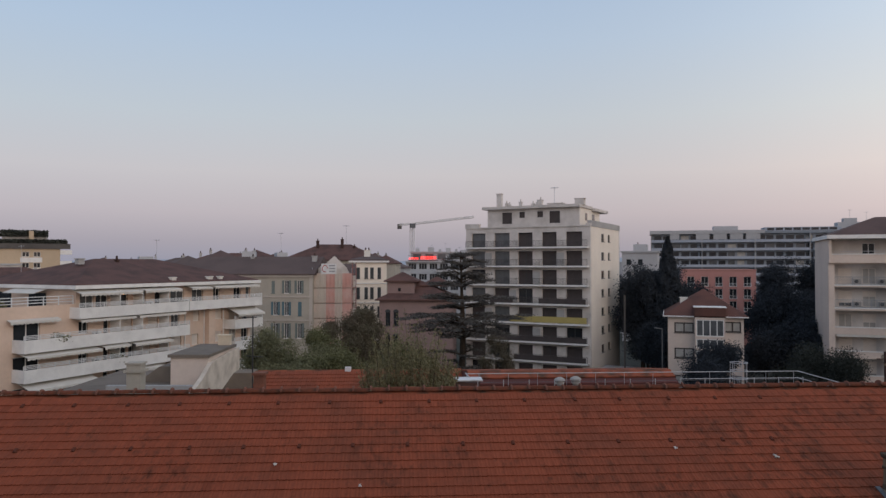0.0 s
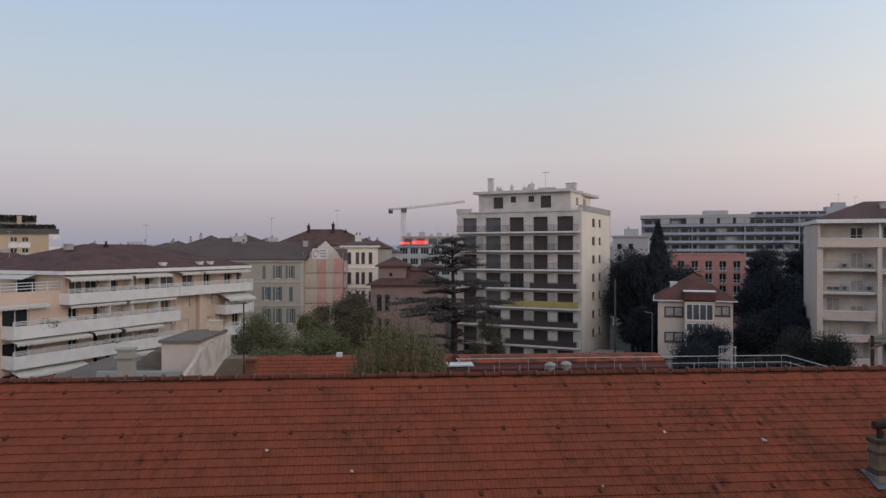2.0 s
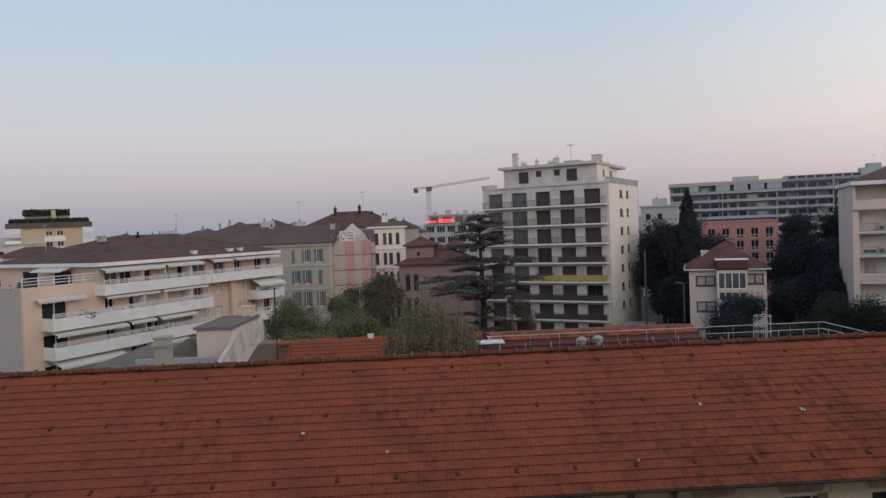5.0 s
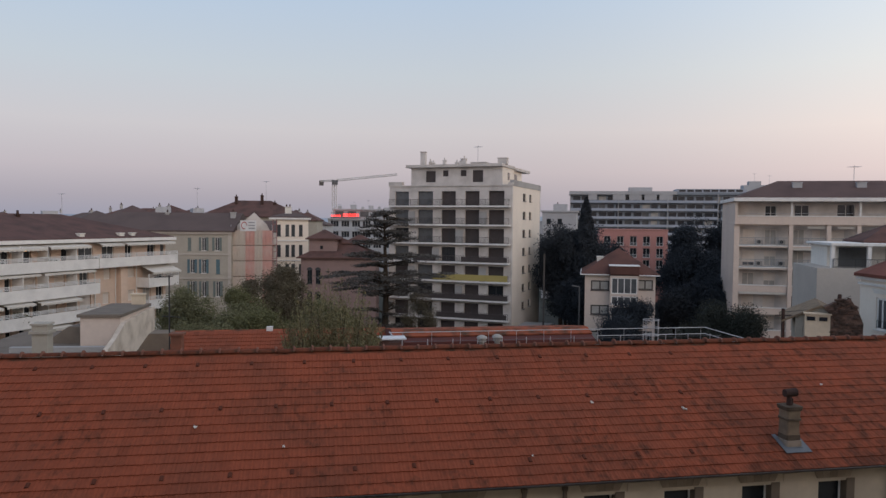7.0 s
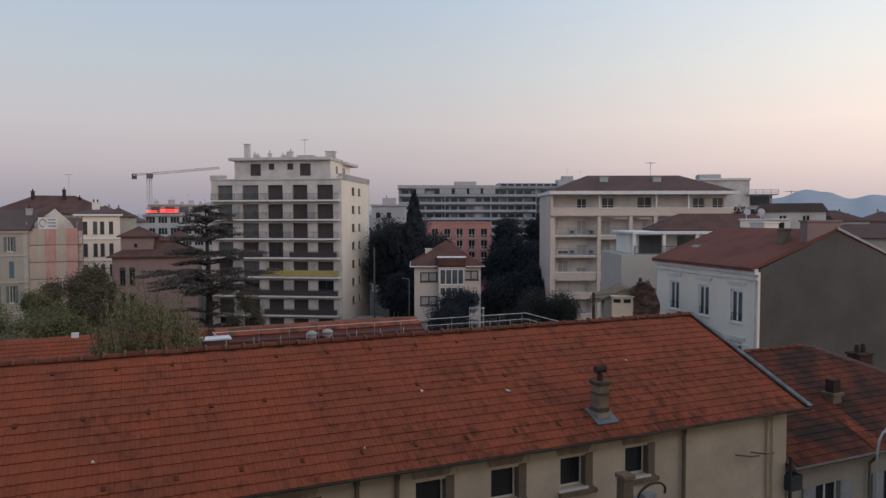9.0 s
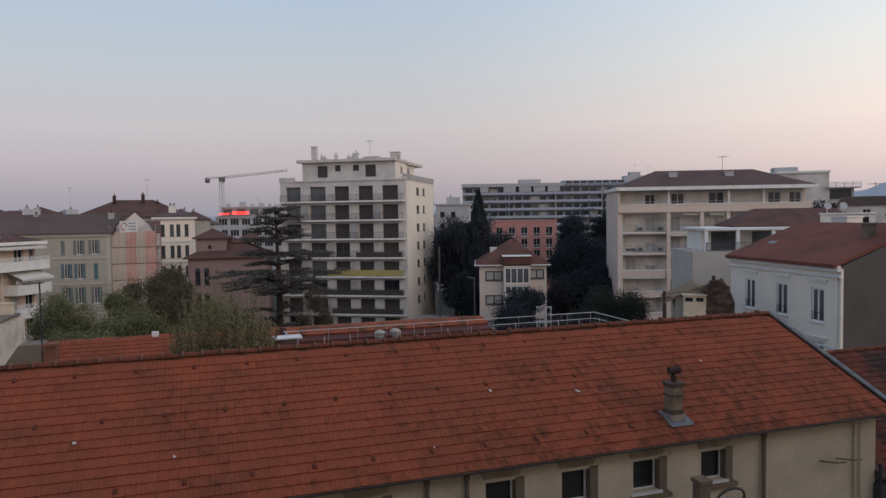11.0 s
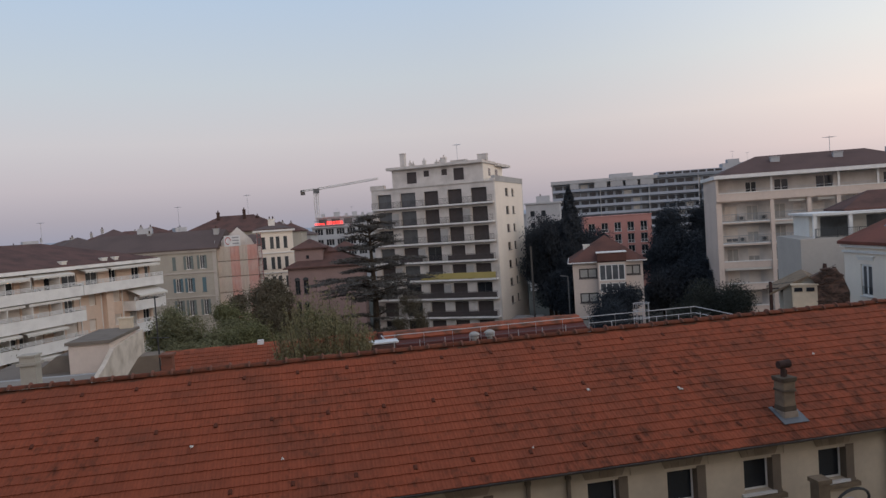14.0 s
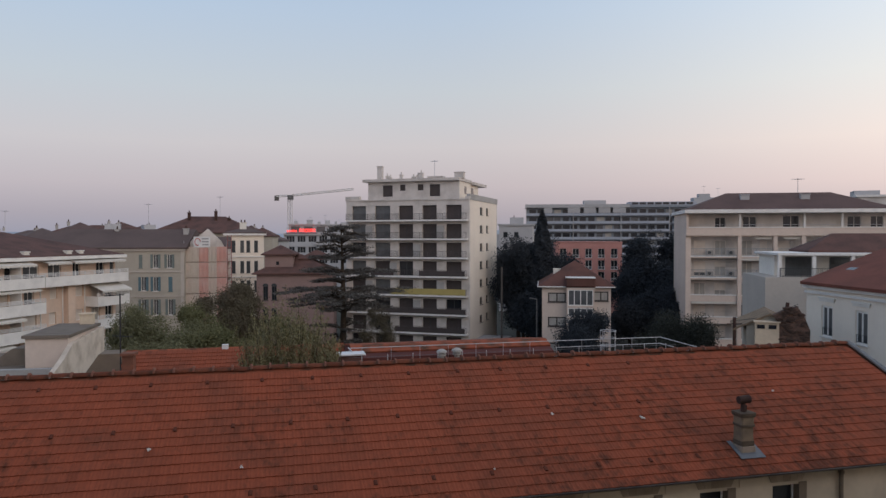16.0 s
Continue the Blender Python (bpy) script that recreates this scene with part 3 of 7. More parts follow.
# ---------- the long tiled house in front ----------
HOUSE = pose(18.87, 22.82, 0, 0, 0, 3.74)      # origin under the ridge's end; +x along the ridge, -y towards the camera
HL, RIDGE_Z, EAVE_Z, HALF = 56.0, 14.1, 11.7, 5.45
SLOPE = math.atan2(RIDGE_Z - EAVE_Z, HALF)
SLEN = math.hypot(RIDGE_Z - EAVE_Z, HALF)
house = thing("row_house", HOUSE, "long cream rendered house with a worn orange clay tile roof", "house")
front_holes = []
xs = [-6.15 - 0.98, -8.4 - 0.98, -10.6 - 0.98, -12.78 - 0.98]
xs += [-16.32 - 0.98, -18.5 - 0.98, -20.7 - 0.98, -22.9 - 0.98, -26.4 - 0.98, -28.6 - 0.98, -30.8 - 0.98]
for x in xs:
    front_holes.append((x + HL, x + HL + 0.98, 10.28, 11.16))
    front_holes.append((x + HL, x + HL + 0.98, 6.6, 8.2))
front_holes.append((-2.95 + HL, -2.1 + HL, 7.6, 8.78))
mf = pose(-HL, -5.0, 0)
bm = bmesh.new()
wall_cells(bm, None, HL - 0.5, 0, 11.62, 0.42, front_holes)
part("wall", bm, "cream", house, "cream rendered front wall with weathered patches", mf)
part("wall", boxes((-0.92, -0.5, -4.58, 5.0, 0, 11.62)), "cream", house)
bm = bmesh.new()
prism(bm, [(-4.98, 11.62), (4.98, 11.62), (0, 13.75)], 0, 0.4, pose(-0.55, 0, 0, 0, 0, 90))
part("gable", bm, "cream", house)
part("wall", boxes((-HL, -0.92, 4.6, 5.0, 0, 11.62)), "cream", house)
part("wall", boxes((-HL, -HL + 0.4, -4.58, 4.6, 0, 11.62)), "cream", house)
part("floor", boxes((-HL + 0.4, -0.92, -4.58, 4.6, 9.2, 9.4)), "grey", house)
for i, (a, b, c, d) in enumerate(front_holes):
    win = window(house, mf, a, b - 0.15, c, d, "pane", "white_trim", 0.2, 0 if d - c < 1 else 1, "", True, 0.05)
    # brown jamb on one side, ledge and strip below
    part("surround", cached(("surround", round(b - a, 2), round(d - c, 2)), lambda: mesh_of("surround", boxes(
        (b - a - 0.147, b - a + 0.1, -0.03, -0.003, -0.03, d - c + 0.06), (b - a - 0.147, b - a - 0.003, -0.003, 0.3, -0.003, d - c - 0.003)), "brownstone")), "brownstone", win, "brown stone jamb")
    part("ledge", cached(("ledge", round(b - a, 2)), lambda: mesh_of("ledge", boxes((-0.06, b - a + 0.2, -0.14, 0.0, -0.2, -0.085)), "stone")), "stone", win, "worn stone ledge")
    part("apron", cached(("sill_apron", round(b - a, 2)), lambda: mesh_of("apron", boxes((-0.04, b - a + 0.12, -0.05, -0.003, -0.083, -0.003)), "brownstone")), "brownstone", win, "brown strip under the pane")
# flat arches of five wedge stones over the upper windows
for x in xs:
    for k in range(5):
        a0, a1 = -0.06 + k * 0.2, -0.06 + k * 0.2 + 0.19
        t0, t1 = 0.42 + (a0 - 0.42) * 1.28, 0.42 + (a1 - 0.42) * 1.28
        bm = bmesh.new()
        prism(bm, [(a0, 11.262), (a1, 11.262), (t1, 11.56), (t0, 11.56)], -0.03, -0.003)
        part("wedge_stone", bm, "lintel", house, "", mf @ pose(x + HL, 0, 0))
# thin rendered panels under the eaves between the windows
for i in range(len(xs) - 1):
    c = (xs[i] + xs[i + 1]) / 2 + 0.49
    if xs[i] - xs[i + 1] < 3:
        part("panel", cached("panel", lambda: mesh_of("panel", boxes((-0.42, 0.42, -0.03, 0, 0, 0.22)), "cream")), "cream", house, "", mf @ pose(c + HL, 0, 11.22))
# rafters' ends, gutter, downpipes
half = [(0.065 * math.cos(math.pi + math.pi * k / 10), 0.065 * math.sin(math.pi + math.pi * k / 10)) for k in range(11)]
prof = half + [(0.052 * math.cos(math.pi + math.pi * k / 10), 0.07 * math.sin(math.pi + math.pi * k / 10)) for k in range(10, -1, -1)]
bm = bmesh.new()
prism(bm, prof, 0, HL, pose(0, -HALF - 0.07, EAVE_Z + 0.02, 0, 0, 90))
part("gutter", bm, "gutter", house, "dark half-round gutter")
for x in (-4.98, -15.35, -14.3, -25.0):
    bm = bmesh.new()
    rod(bm, (x, -5.1, EAVE_Z - 0.1), (x, -5.1, 0.2), 0.06, 8)
    rod(bm, (x, -5.1, EAVE_Z - 0.32), (x, -5.1, EAVE_Z - 0.24), 0.085, 8)
    part("downpipe", bm, "brownstone", house, "brown painted downpipe")
bm = bmesh.new()
rod(bm, (-1.42, -5.06, 11.5), (-1.42, -5.06, 0.2), 0.035, 6)
rod(bm, (-1.2, -5.06, 11.5), (-1.2, -5.06, 0.2), 0.03, 6)
part("conduit", bm, "cream", house)
for z in (10.35, 8.75):
    for x in (-2.75, -2.1):
        part("bracket", rods(((x, -5.0, z), (x + 0.18, -5.45, z + 0.06)), ((x + 0.18, -5.45, z + 0.06), (x + 0.75, -5.25, z - 0.05)), r=0.025), "stone", house, "thin wall bracket")

# roof: deck, verge strip, tiles, ridge tiles
roof_bm = bmesh.new()
prism(roof_bm, [(-HALF, EAVE_Z - 0.06), (HALF, EAVE_Z - 0.06), (HALF, EAVE_Z - 0.02), (0, RIDGE_Z - 0.03), (-HALF, EAVE_Z - 0.02)], 0, HL, pose(0.02, 0, 0, 0, 0, 90))
roof = part("roof", roof_bm, "moss", house, "worn orange clay tile roof with mossy patches")
for s in (1, -1):
    bm = bmesh.new()
    mm = pose(0, 0, RIDGE_Z, 0, 0, 0 if s == 1 else 180) @ pose(0, 0, 0, math.degrees(SLOPE), 0, 0)
    x0, x1 = (0.0, 0.1) if s == 1 else (-0.1, 0.0)
    box(bm, x0, x1, -SLEN - 0.02, 0.02, -0.14, 0.085, mm)
    box(bm, x0 - 0.06 if s == 1 else x1, x0 if s == 1 else x1 + 0.06, -SLEN - 0.02, 0.02, 0.06, 0.085, mm)
    part("verge", bm, "verge", roof, "grey zinc verge strip")
    groove = bmesh.new()
    box(groove, x0 - 0.11 if s == 1 else x1 + 0.065, x0 - 0.065 if s == 1 else x1 + 0.11, -SLEN - 0.02, 0.02, 0.03, 0.075, mm)
    part("groove", groove, "gutter", roof, "dark joint beside the verge")

GAUGE, TW = 0.336, 0.222
ROWS = int(SLEN / GAUGE) + 1


def tile_shape(jit=0.0):
    """An interlocking clay tile: a thick nose, a rounded rib at one side, a shallow pan with a middle rib."""
    prof = [(-0.002, 0.011), (0.03, 0.021), (0.06, 0.021), (0.085, 0.009), (0.13, 0.016), (0.17, 0.008), (TW + 0.002, 0.011)]
    n = len(prof)
    v, f = [], []
    for y, lift in ((-GAUGE - 0.03, 0.028), (0.0, 0.0)):
        for x, z in prof:
            v.append((x, y, z + lift))
    for x, z in prof:
        v.append((x, -GAUGE - 0.033, z + 0.006))
    for i in range(n - 1):
        f.append((i, i + 1, n + i + 1, n + i))
        f.append((2 * n + i, 2 * n + i + 1, i + 1, i))
    return v, f


def tile_field(mm, x0, x1, length, rows, keep, parent, single, many, left_clip=None, right_clip=None, stuff_label=""):
    """Lays tiles on a slope whose frame mm has its origin on the ridge and -y down the slope. keep(x, row): tiles made as single objects."""
    v, f = tile_shape()
    me = bpy.data.meshes.new("roof_tile")
    me.from_pydata(v, [], f)
    me.materials.append(M[single])
    V, Fc, base = [], [], np.array(v)
    rng = np.random.default_rng(7)
    fa = [tuple(q) for q in f]
    count = 0
    for r in range(rows):
        y = -length + GAUGE * (r + 1)
        off = 0.0
        a = x0 if left_clip is None else x0 + left_clip(y)
        b = x1 if right_clip is None else x1 - right_clip(y)
        k0, k1 = math.ceil((a - off) / TW), math.floor((b - off) / TW)
        for k in range(k0, k1):
            x = k * TW + off
            dz, ang, dy = rng.normal(0, 0.0012), rng.normal(0, 0.003), rng.normal(0, 0.003)
            if rng.random() < 0.004:
                dz += 0.008
                ang += rng.normal(0, 0.02)
            if count < 300 and keep(x, r):
                ob = new("roof_tile", me)
                ob.parent = parent
                ob.matrix_basis = mm @ pose(x, y + dy, dz, 0, 0, math.degrees(ang))
                count += 1
                continue
            c, s = math.cos(ang), math.sin(ang)
            pts = base @ np.array([[c, s, 0], [-s, c, 0], [0, 0, 1]]) + (x, y + dy, dz)
            n = len(V) * len(v)
            V.append(pts)
            Fc += [tuple(i + n for i in q) for q in fa]
    me2 = bpy.data.meshes.new("roof_tiles")
    me2.from_pydata(np.concatenate(V).tolist(), [], Fc)
    me2.materials.append(M[many])
    ob = new("roof_tiles", me2)
    ob.parent = parent
    ob.matrix_basis = mm
    return tagged(ob, stuff_label or "rows of interlocking orange clay tiles", kind="stuff")


# ---------- trees ----------
def leaf_mesh(name, pts, size, material, rng, flat=0.0, stretch=1.6, upright=0.0):
    """Small pointed leaves (two triangles each) at the given points; one mesh."""
    n = len(pts)
    a = rng.normal(size=(n, 3))
    a[:, 2] *= 1 + upright
    a[:, 2] *= 1 - flat
    a /= np.linalg.norm(a, axis=1)[:, None]
    b = np.cross(a, rng.normal(size=(n, 3)))
    if flat:
        b[:, 2] *= 1 - flat
    b /= np.linalg.norm(b, axis=1)[:, None]
    s = size * rng.uniform(0.6, 1.4, n)[:, None]
    q = np.stack([pts - a * s * stretch / 2, pts + b * s / 2, pts + a * s * stretch / 2, pts - b * s / 2], 1).reshape(-1, 3)
    me = bpy.data.meshes.new(name)
    me.from_pydata(q.tolist(), [], [(4 * i, 4 * i + 1, 4 * i + 2, 4 * i + 3) for i in range(n)])
    me.materials.append(M[material])
    return me


def limbs(bm, rng, base, height, radius, ends):
    """A leaning, tapered trunk in pieces and limbs out to the given ends."""
    p, r = Vector(base), radius
    stations = []
    for i in range(6):
        q = Vector((base[0] + rng.normal(0, 0.06 * height / 6), base[1] + rng.normal(0, 0.06 * height / 6), base[2] + height * (i + 1) / 6))
        r2 = radius * (1 - 0.13 * (i + 1))
        rod(bm, p, q, r, 8, r2)
        stations.append((q, r2))
        p, r = q, r2
    for e in ends:
        e = Vector(e)
        q, rr = min(stations, key=lambda s: abs(s[0].z - (e.z - 0.35 * (e - s[0]).xy.length)))
        mid = q.lerp(e, 0.5) + Vector((rng.normal(0, 0.2), rng.normal(0, 0.2), 0.25))
        rod(bm, q, mid, rr * 0.42, 6, rr * 0.25)
        rod(bm, mid, e, rr * 0.25, 5, rr * 0.07)


def tree(name, x, y, z_low, z_top, rx, ry, label, leaf, count, size, seed, clumps=40, trunk=0.22, spread=0.22, group="", flat=0.0, tuft=0.0, upright=0.0, stretch=1.6):
    """A broad tree: trunk, limbs and a crown of leaf clumps with gaps, between z_low and z_top."""
    rng = np.random.default_rng(seed)
    t = thing(name, pose(x, y, 0), label, "tree", group)
    c = []
    h = (z_top - z_low) / 2
    lobes = []
    for i in range(11):
        p = rng.normal(size=3)
        p = p / np.linalg.norm(p) * rng.uniform(0.5, 0.85)
        lobes.append((p, rng.uniform(0.18, 0.42)))
    lobes.append((np.array((0, 0, -0.25)), 0.55))
    while len(c) < clumps:
        p, r = lobes[rng.integers(0, len(lobes))]
        q = rng.normal(size=3)
        p = p + q / np.linalg.norm(q) * r * rng.uniform(0.3, 1.0)
        c.append((p[0] * rx, p[1] * ry, z_low + h + p[2] * h))
    c = np.array(c)
    bm = bmesh.new()
    limbs(bm, rng, (0, 0, 0), z_low + h * 0.9, trunk, c[: min(16, clumps)])
    part("trunk", bm, "bark", t)
    rc = spread * min(rx, ry, h) * 2 * rng.uniform(0.45, 1.25, clumps)
    idx = rng.integers(0, clumps, count)
    d = rng.normal(size=(count, 3))
    d /= np.linalg.norm(d, axis=1)[:, None]
    pts = c[idx] + d * (rc[idx] * rng.uniform(0.2, 1.0, count) ** 0.5)[:, None]
    if tuft:
        pts += d * (rng.random(count) ** 6 * tuft)[:, None]
    pts[:, 2] = np.maximum(pts[:, 2], 0.3)
    part("crown", leaf_mesh("crown", pts, size, leaf, rng, flat, stretch, upright), leaf, t)
    return t


def shoot_tree(x, y, z0, rx, ry, tall, label, leaf, seed, twigs=190, each=170):
    """A feathery tree seen over a roof: many upright leafy shoots on a short branching head."""
    rng = np.random.default_rng(seed)
    t = thing("willow_tree", pose(x, y, 0), label, "tree")
    bm = bmesh.new()
    rod(bm, (0, 0, 0), (0.1, 0, z0 - 0.6), 0.16, 8, 0.11)
    pts = []
    for i in range(twigs):
        u, v = rng.uniform(-1, 1), rng.uniform(-1, 1)
        foot = np.array((u * rx * 0.85, v * ry, z0 - 0.5 + rng.uniform(0, 0.7)))
        rise = tall * rng.uniform(0.25, 1.0) ** 1.4 * (1.05 - 0.5 * u * u)
        tip = foot + np.array((u * 0.35 + rng.normal(0, 0.16), rng.normal(0, 0.15), rise))
        if i % 3 == 0:
            rod(bm, (0.1, 0, z0 - 0.7), tuple(foot), 0.035, 5, 0.018)
            rod(bm, tuple(foot), tuple(tip), 0.016, 4, 0.005)
        f = rng.random(each) ** 1.15
        p = foot + f[:, None] * (tip - foot)
        pts.append(p + rng.normal(size=(each, 3)) * (0.035 + 0.13 * (1 - f))[:, None])
    part("trunk", bm, "bark", t)
    part("crown", leaf_mesh("crown", np.concatenate(pts), 0.03, leaf, rng, 0.0, 3.4, 1.6), leaf, t)
    return t


def cypress(x, y, top, r, label, seed, count=30000):
    rng = np.random.default_rng(seed)
    t = thing("cypress", pose(x, y, 0), label, "tree", "cypresses")
    bm = bmesh.new()
    rod(bm, (0, 0, 0), (0, 0, top * 0.9), 0.25, 8, 0.05)
    part("trunk", bm, "bark", t)
    u = rng.random(count)
    z = 1.0 + (top - 1.0) * u
    rad = r * np.minimum(1, 1.35 * (1 - u) ** 0.6) * (0.7 + 0.3 * np.minimum(1, u * 6))
    a = rng.uniform(0, 2 * math.pi, count)
    lump = 1 + 0.13 * np.sin(a * 5 + z * 1.3) + 0.1 * np.sin(z * 2.9 + a * 2)
    rr = rad * lump * rng.uniform(0.55, 1.0, count) ** 0.4
    pts = np.stack([rr * np.cos(a), rr * np.sin(a), z], 1)
    part("crown", leaf_mesh("crown", pts, 0.16, "leaf_dark", rng, 0, 2.2, 0.8), "leaf_dark", t)
    return t


def cedar(x, y, top, label, seed):
    """A cedar: a straight trunk with level, spreading boughs that carry flat plates of needles."""
    rng = np.random.default_rng(seed)
    t = thing("cedar", pose(x, y, 0), label, "tree")
    bm = bmesh.new()
    rod(bm, (0, 0, 0), (0.3, 0, top * 0.55), 0.46, 10, 0.3)
    rod(bm, (0.3, 0, top * 0.55), (0.0, 0, top), 0.3, 8, 0.04)
    pts = []
    boughs = bmesh.new()
    # tiers of boughs: height, reach, how many
    tiers = ((19.0, 2.2, 6), (18.1, 2.7, 7), (16.9, 3.2, 6), (16.1, 3.8, 7), (14.5, 5.6, 8), (13.6, 4.6, 6), (12.5, 6.9, 10), (11.5, 6.6, 9), (10.5, 5.6, 7), (8.7, 3.4, 5), (7.2, 2.8, 4))
    for z, far, many in tiers:
        a0 = rng.uniform(0, 2 * math.pi)
        for k in range(many):
            a = a0 + 2 * math.pi * (k + rng.uniform(-0.3, 0.3)) / many
            reach = far * rng.uniform(0.6, 1.08)
            out = Vector((math.cos(a), math.sin(a), 0))
            side = Vector((-math.sin(a), math.cos(a), 0))
            start = Vector((0.25, 0, z - 0.45 + rng.normal(0, 0.2)))
            mid = start + out * reach * 0.5 + side * rng.normal(0, 0.25) + Vector((0, 0, rng.uniform(0.2, 0.55)))
            tip = start + out * reach + side * rng.normal(0, 0.4) + Vector((0, 0, rng.uniform(-0.1, 0.5)))
            rod(boughs, start, mid, 0.11, 5, 0.06)
            rod(boughs, mid, tip, 0.06, 5, 0.015)
            for n in range(int(5 + reach * 4.2)):
                f = rng.uniform(0.3, 1.05)
                c = start.lerp(mid, f * 2) if f < 0.5 else mid.lerp(tip, f * 2 - 1)
                c = c + side * rng.normal(0, 0.13 * reach * (1.15 - 0.6 * f)) + Vector((0, 0, rng.normal(0.05, 0.05)))
                pts.append(np.array(c) + rng.normal(size=(24, 3)) * (0.32, 0.32, 0.06))
    part("trunk", bm, "bark", t)
    part("bough", boughs, "bark", t)
    part("crown", leaf_mesh("crown", np.concatenate(pts), 0.11, "needle", rng, 0.5), "needle", t)
    return t


def roof_chimney():
    """The stone stack on the front slope with a flue pot and a zinc apron."""
    c = thing("chimney", HOUSE @ pose(-7.72, -4.55, 0), "weathered stone chimney with a sooty pot and zinc apron", "chimney", "chimneys")
    z = 12.1
    def block(name, w0, w1, z0, z1, material, label=""):
        """A square course that narrows upwards, with chamfered corners and a little wear."""
        r, bm, k = random.Random(int(z0 * 100)), bmesh.new(), 0.82
        rings = []
        for w, zz in ((w0, z0), (w0 + (w1 - w0) * 0.5, (z0 + z1) / 2), (w1, z1)):
            ring = []
            for x, y in ((1, k), (k, 1), (-k, 1), (-1, k), (-1, -k), (-k, -1), (k, -1), (1, -k)):
                ring.append(bm.verts.new((x * w + r.uniform(-0.008, 0.008), y * w + r.uniform(-0.008, 0.008), zz + r.uniform(-0.006, 0.006))))
            rings.append(ring)
        for a, b in zip(rings, rings[1:]):
            for i in range(8):
                bm.faces.new((a[i], a[(i + 1) % 8], b[(i + 1) % 8], b[i]))
        bm.faces.new(rings[0][::-1])
        bm.faces.new(rings[-1])
        part(name, bm, material, c, label)

    block("base", 0.26, 0.235, z - 0.3, z + 0.13, "stone_pale", "pale mortar base")
    block("course", 0.215, 0.21, z + 0.13, z + 0.27, "stone_dark", "dark damp course")
    block("shaft", 0.2, 0.19, z + 0.27, z + 0.66, "stone")
    block("band", 0.225, 0.225, z + 0.66, z + 0.72, "stone_dark")
    block("shaft", 0.2, 0.2, z + 0.72, z + 0.93, "stone")
    block("cap", 0.23, 0.25, z + 0.93, z + 1.04, "stone_dark", "mossy dark cap")
    bm = bmesh.new()
    rod(bm, (-0.02, 0, z + 1.03), (-0.02, 0, z + 1.28), 0.075, 10, 0.065)
    rod(bm, (0.07, 0, z + 1.03), (0.08, 0, z + 1.22), 0.02, 6)
    part("pot", bm, "rust", c, "sooty flue pipe")
    # cowl: a hollow drum lying on its side
    bm = bmesh.new()
    ends = []
    for x, r in ((-0.17, 0.105), (0.17, 0.115), (0.17, 0.095), (-0.12, 0.085)):
        ends.append([bm.verts.new((x, r * math.cos(2 * math.pi * k / 14), z + 1.38 + r * math.sin(2 * math.pi * k / 14) + 0.04 * x)) for k in range(14)])
    for a, b in zip(ends, ends[1:]):
        for k in range(14):
            bm.faces.new((a[k], a[(k + 1) % 14], b[(k + 1) % 14], b[k]))
    bm.faces.new(ends[0])
    bm.faces.new(ends[-1])
    part("cowl", bm, "rust", c, "tilted dark open cowl")
    bm = bmesh.new()
    mm = pose(0, 0, z - 0.005, math.degrees(SLOPE), 0, 0)
    box(bm, -0.36, 0.4, -0.44, -0.27, 0.05, 0.066, mm)
    box(bm, -0.36, -0.24, -0.27, 0.3, 0.05, 0.066, mm)
    box(bm, 0.24, 0.4, -0.27, 0.22, 0.052, 0.067, mm)
    box(bm, -0.24, 0.24, -0.27, -0.2, 0.05, 0.074, mm)
    part("apron", bm, "apron", c, "grey-blue zinc apron")


roof_chimney()

# ---------- the lower house past the gable ----------
LOW = pose(18.95, 17.5, 0, 0, 0, 3.74)
low = thing("low_house", LOW, "lower cream house with an old stained tile roof", "house")
LW, LD, LZ, LR = 13.5, 12.0, 9.68, 12.15
lf = pose(0, 0.45, 0)
holes = [(1.35, 2.55, 6.3, 8.7), (4.9, 6.1, 6.3, 8.7), (8.6, 9.8, 6.3, 8.7)]
bm = bmesh.new()
wall_cells(bm, None, LW - 0.6, 0, LZ - 0.1, 0.35, holes)
# front wall lies in shadow: that shade is put in as darker greige
part("wall", bm, "greige", low, "", lf)
part("wall", boxes((-0.45, LW - 0.6, LD - 0.35, LD, 0, LZ - 0.1), (LW - 0.95, LW - 0.6, 0.85, LD - 0.35, 0, LZ - 0.1)), "cream", low)
for h in holes:
    window(low, lf, *h, "pane", "white_trim", 0.1, 1, "shutter_grey", True, 0.07)
bm = bmesh.new()
v = [bm.verts.new(p) for p in ((-0.25, 0, LZ), (LW, 0, LZ), (LW, LD, LZ), (-0.25, LD, LZ), (-0.25, LD / 2, LR), (LW - 5.4, LD / 2, LR))]
for f in ((0, 1, 5, 4), (1, 2, 5), (2, 3, 4, 5), (3, 0, 4), (3, 2, 1, 0)):
    bm.faces.new([v[i] for i in f])
low_roof = part("roof", bm, "roof_old", low, "old clay tile roof, dark with moss")
part("gutter", rods(((-0.25, -0.06, LZ - 0.02), (LW, -0.06, LZ - 0.02)), r=0.05), "gutter", low)
bm = bmesh.new()
rod(bm, (4.0, -0.02, LZ - 0.1), (4.0, 0.3, LZ - 0.5), 0.05, 8)
rod(bm, (4.0, 0.33, LZ - 0.5), (4.0, 0.33, 0.2), 0.05, 8)
part("downpipe", bm, "brownstone", low)
part("box", boxes((-0.3, 0.25, 0.05, 0.45, LZ - 0.8, LZ - 0.3), (-0.35, -0.3, 0.0, 0.1, LZ - 1.6, LZ + 0.4)), "shutter_dark", low, "dark cable box under the eave")
squat = chimney(5.0, 2.6, 10.4, 0.46, 0.42, 0.6, "squat stained chimney on the lower tile roof", "stone", 0, m=LOW)
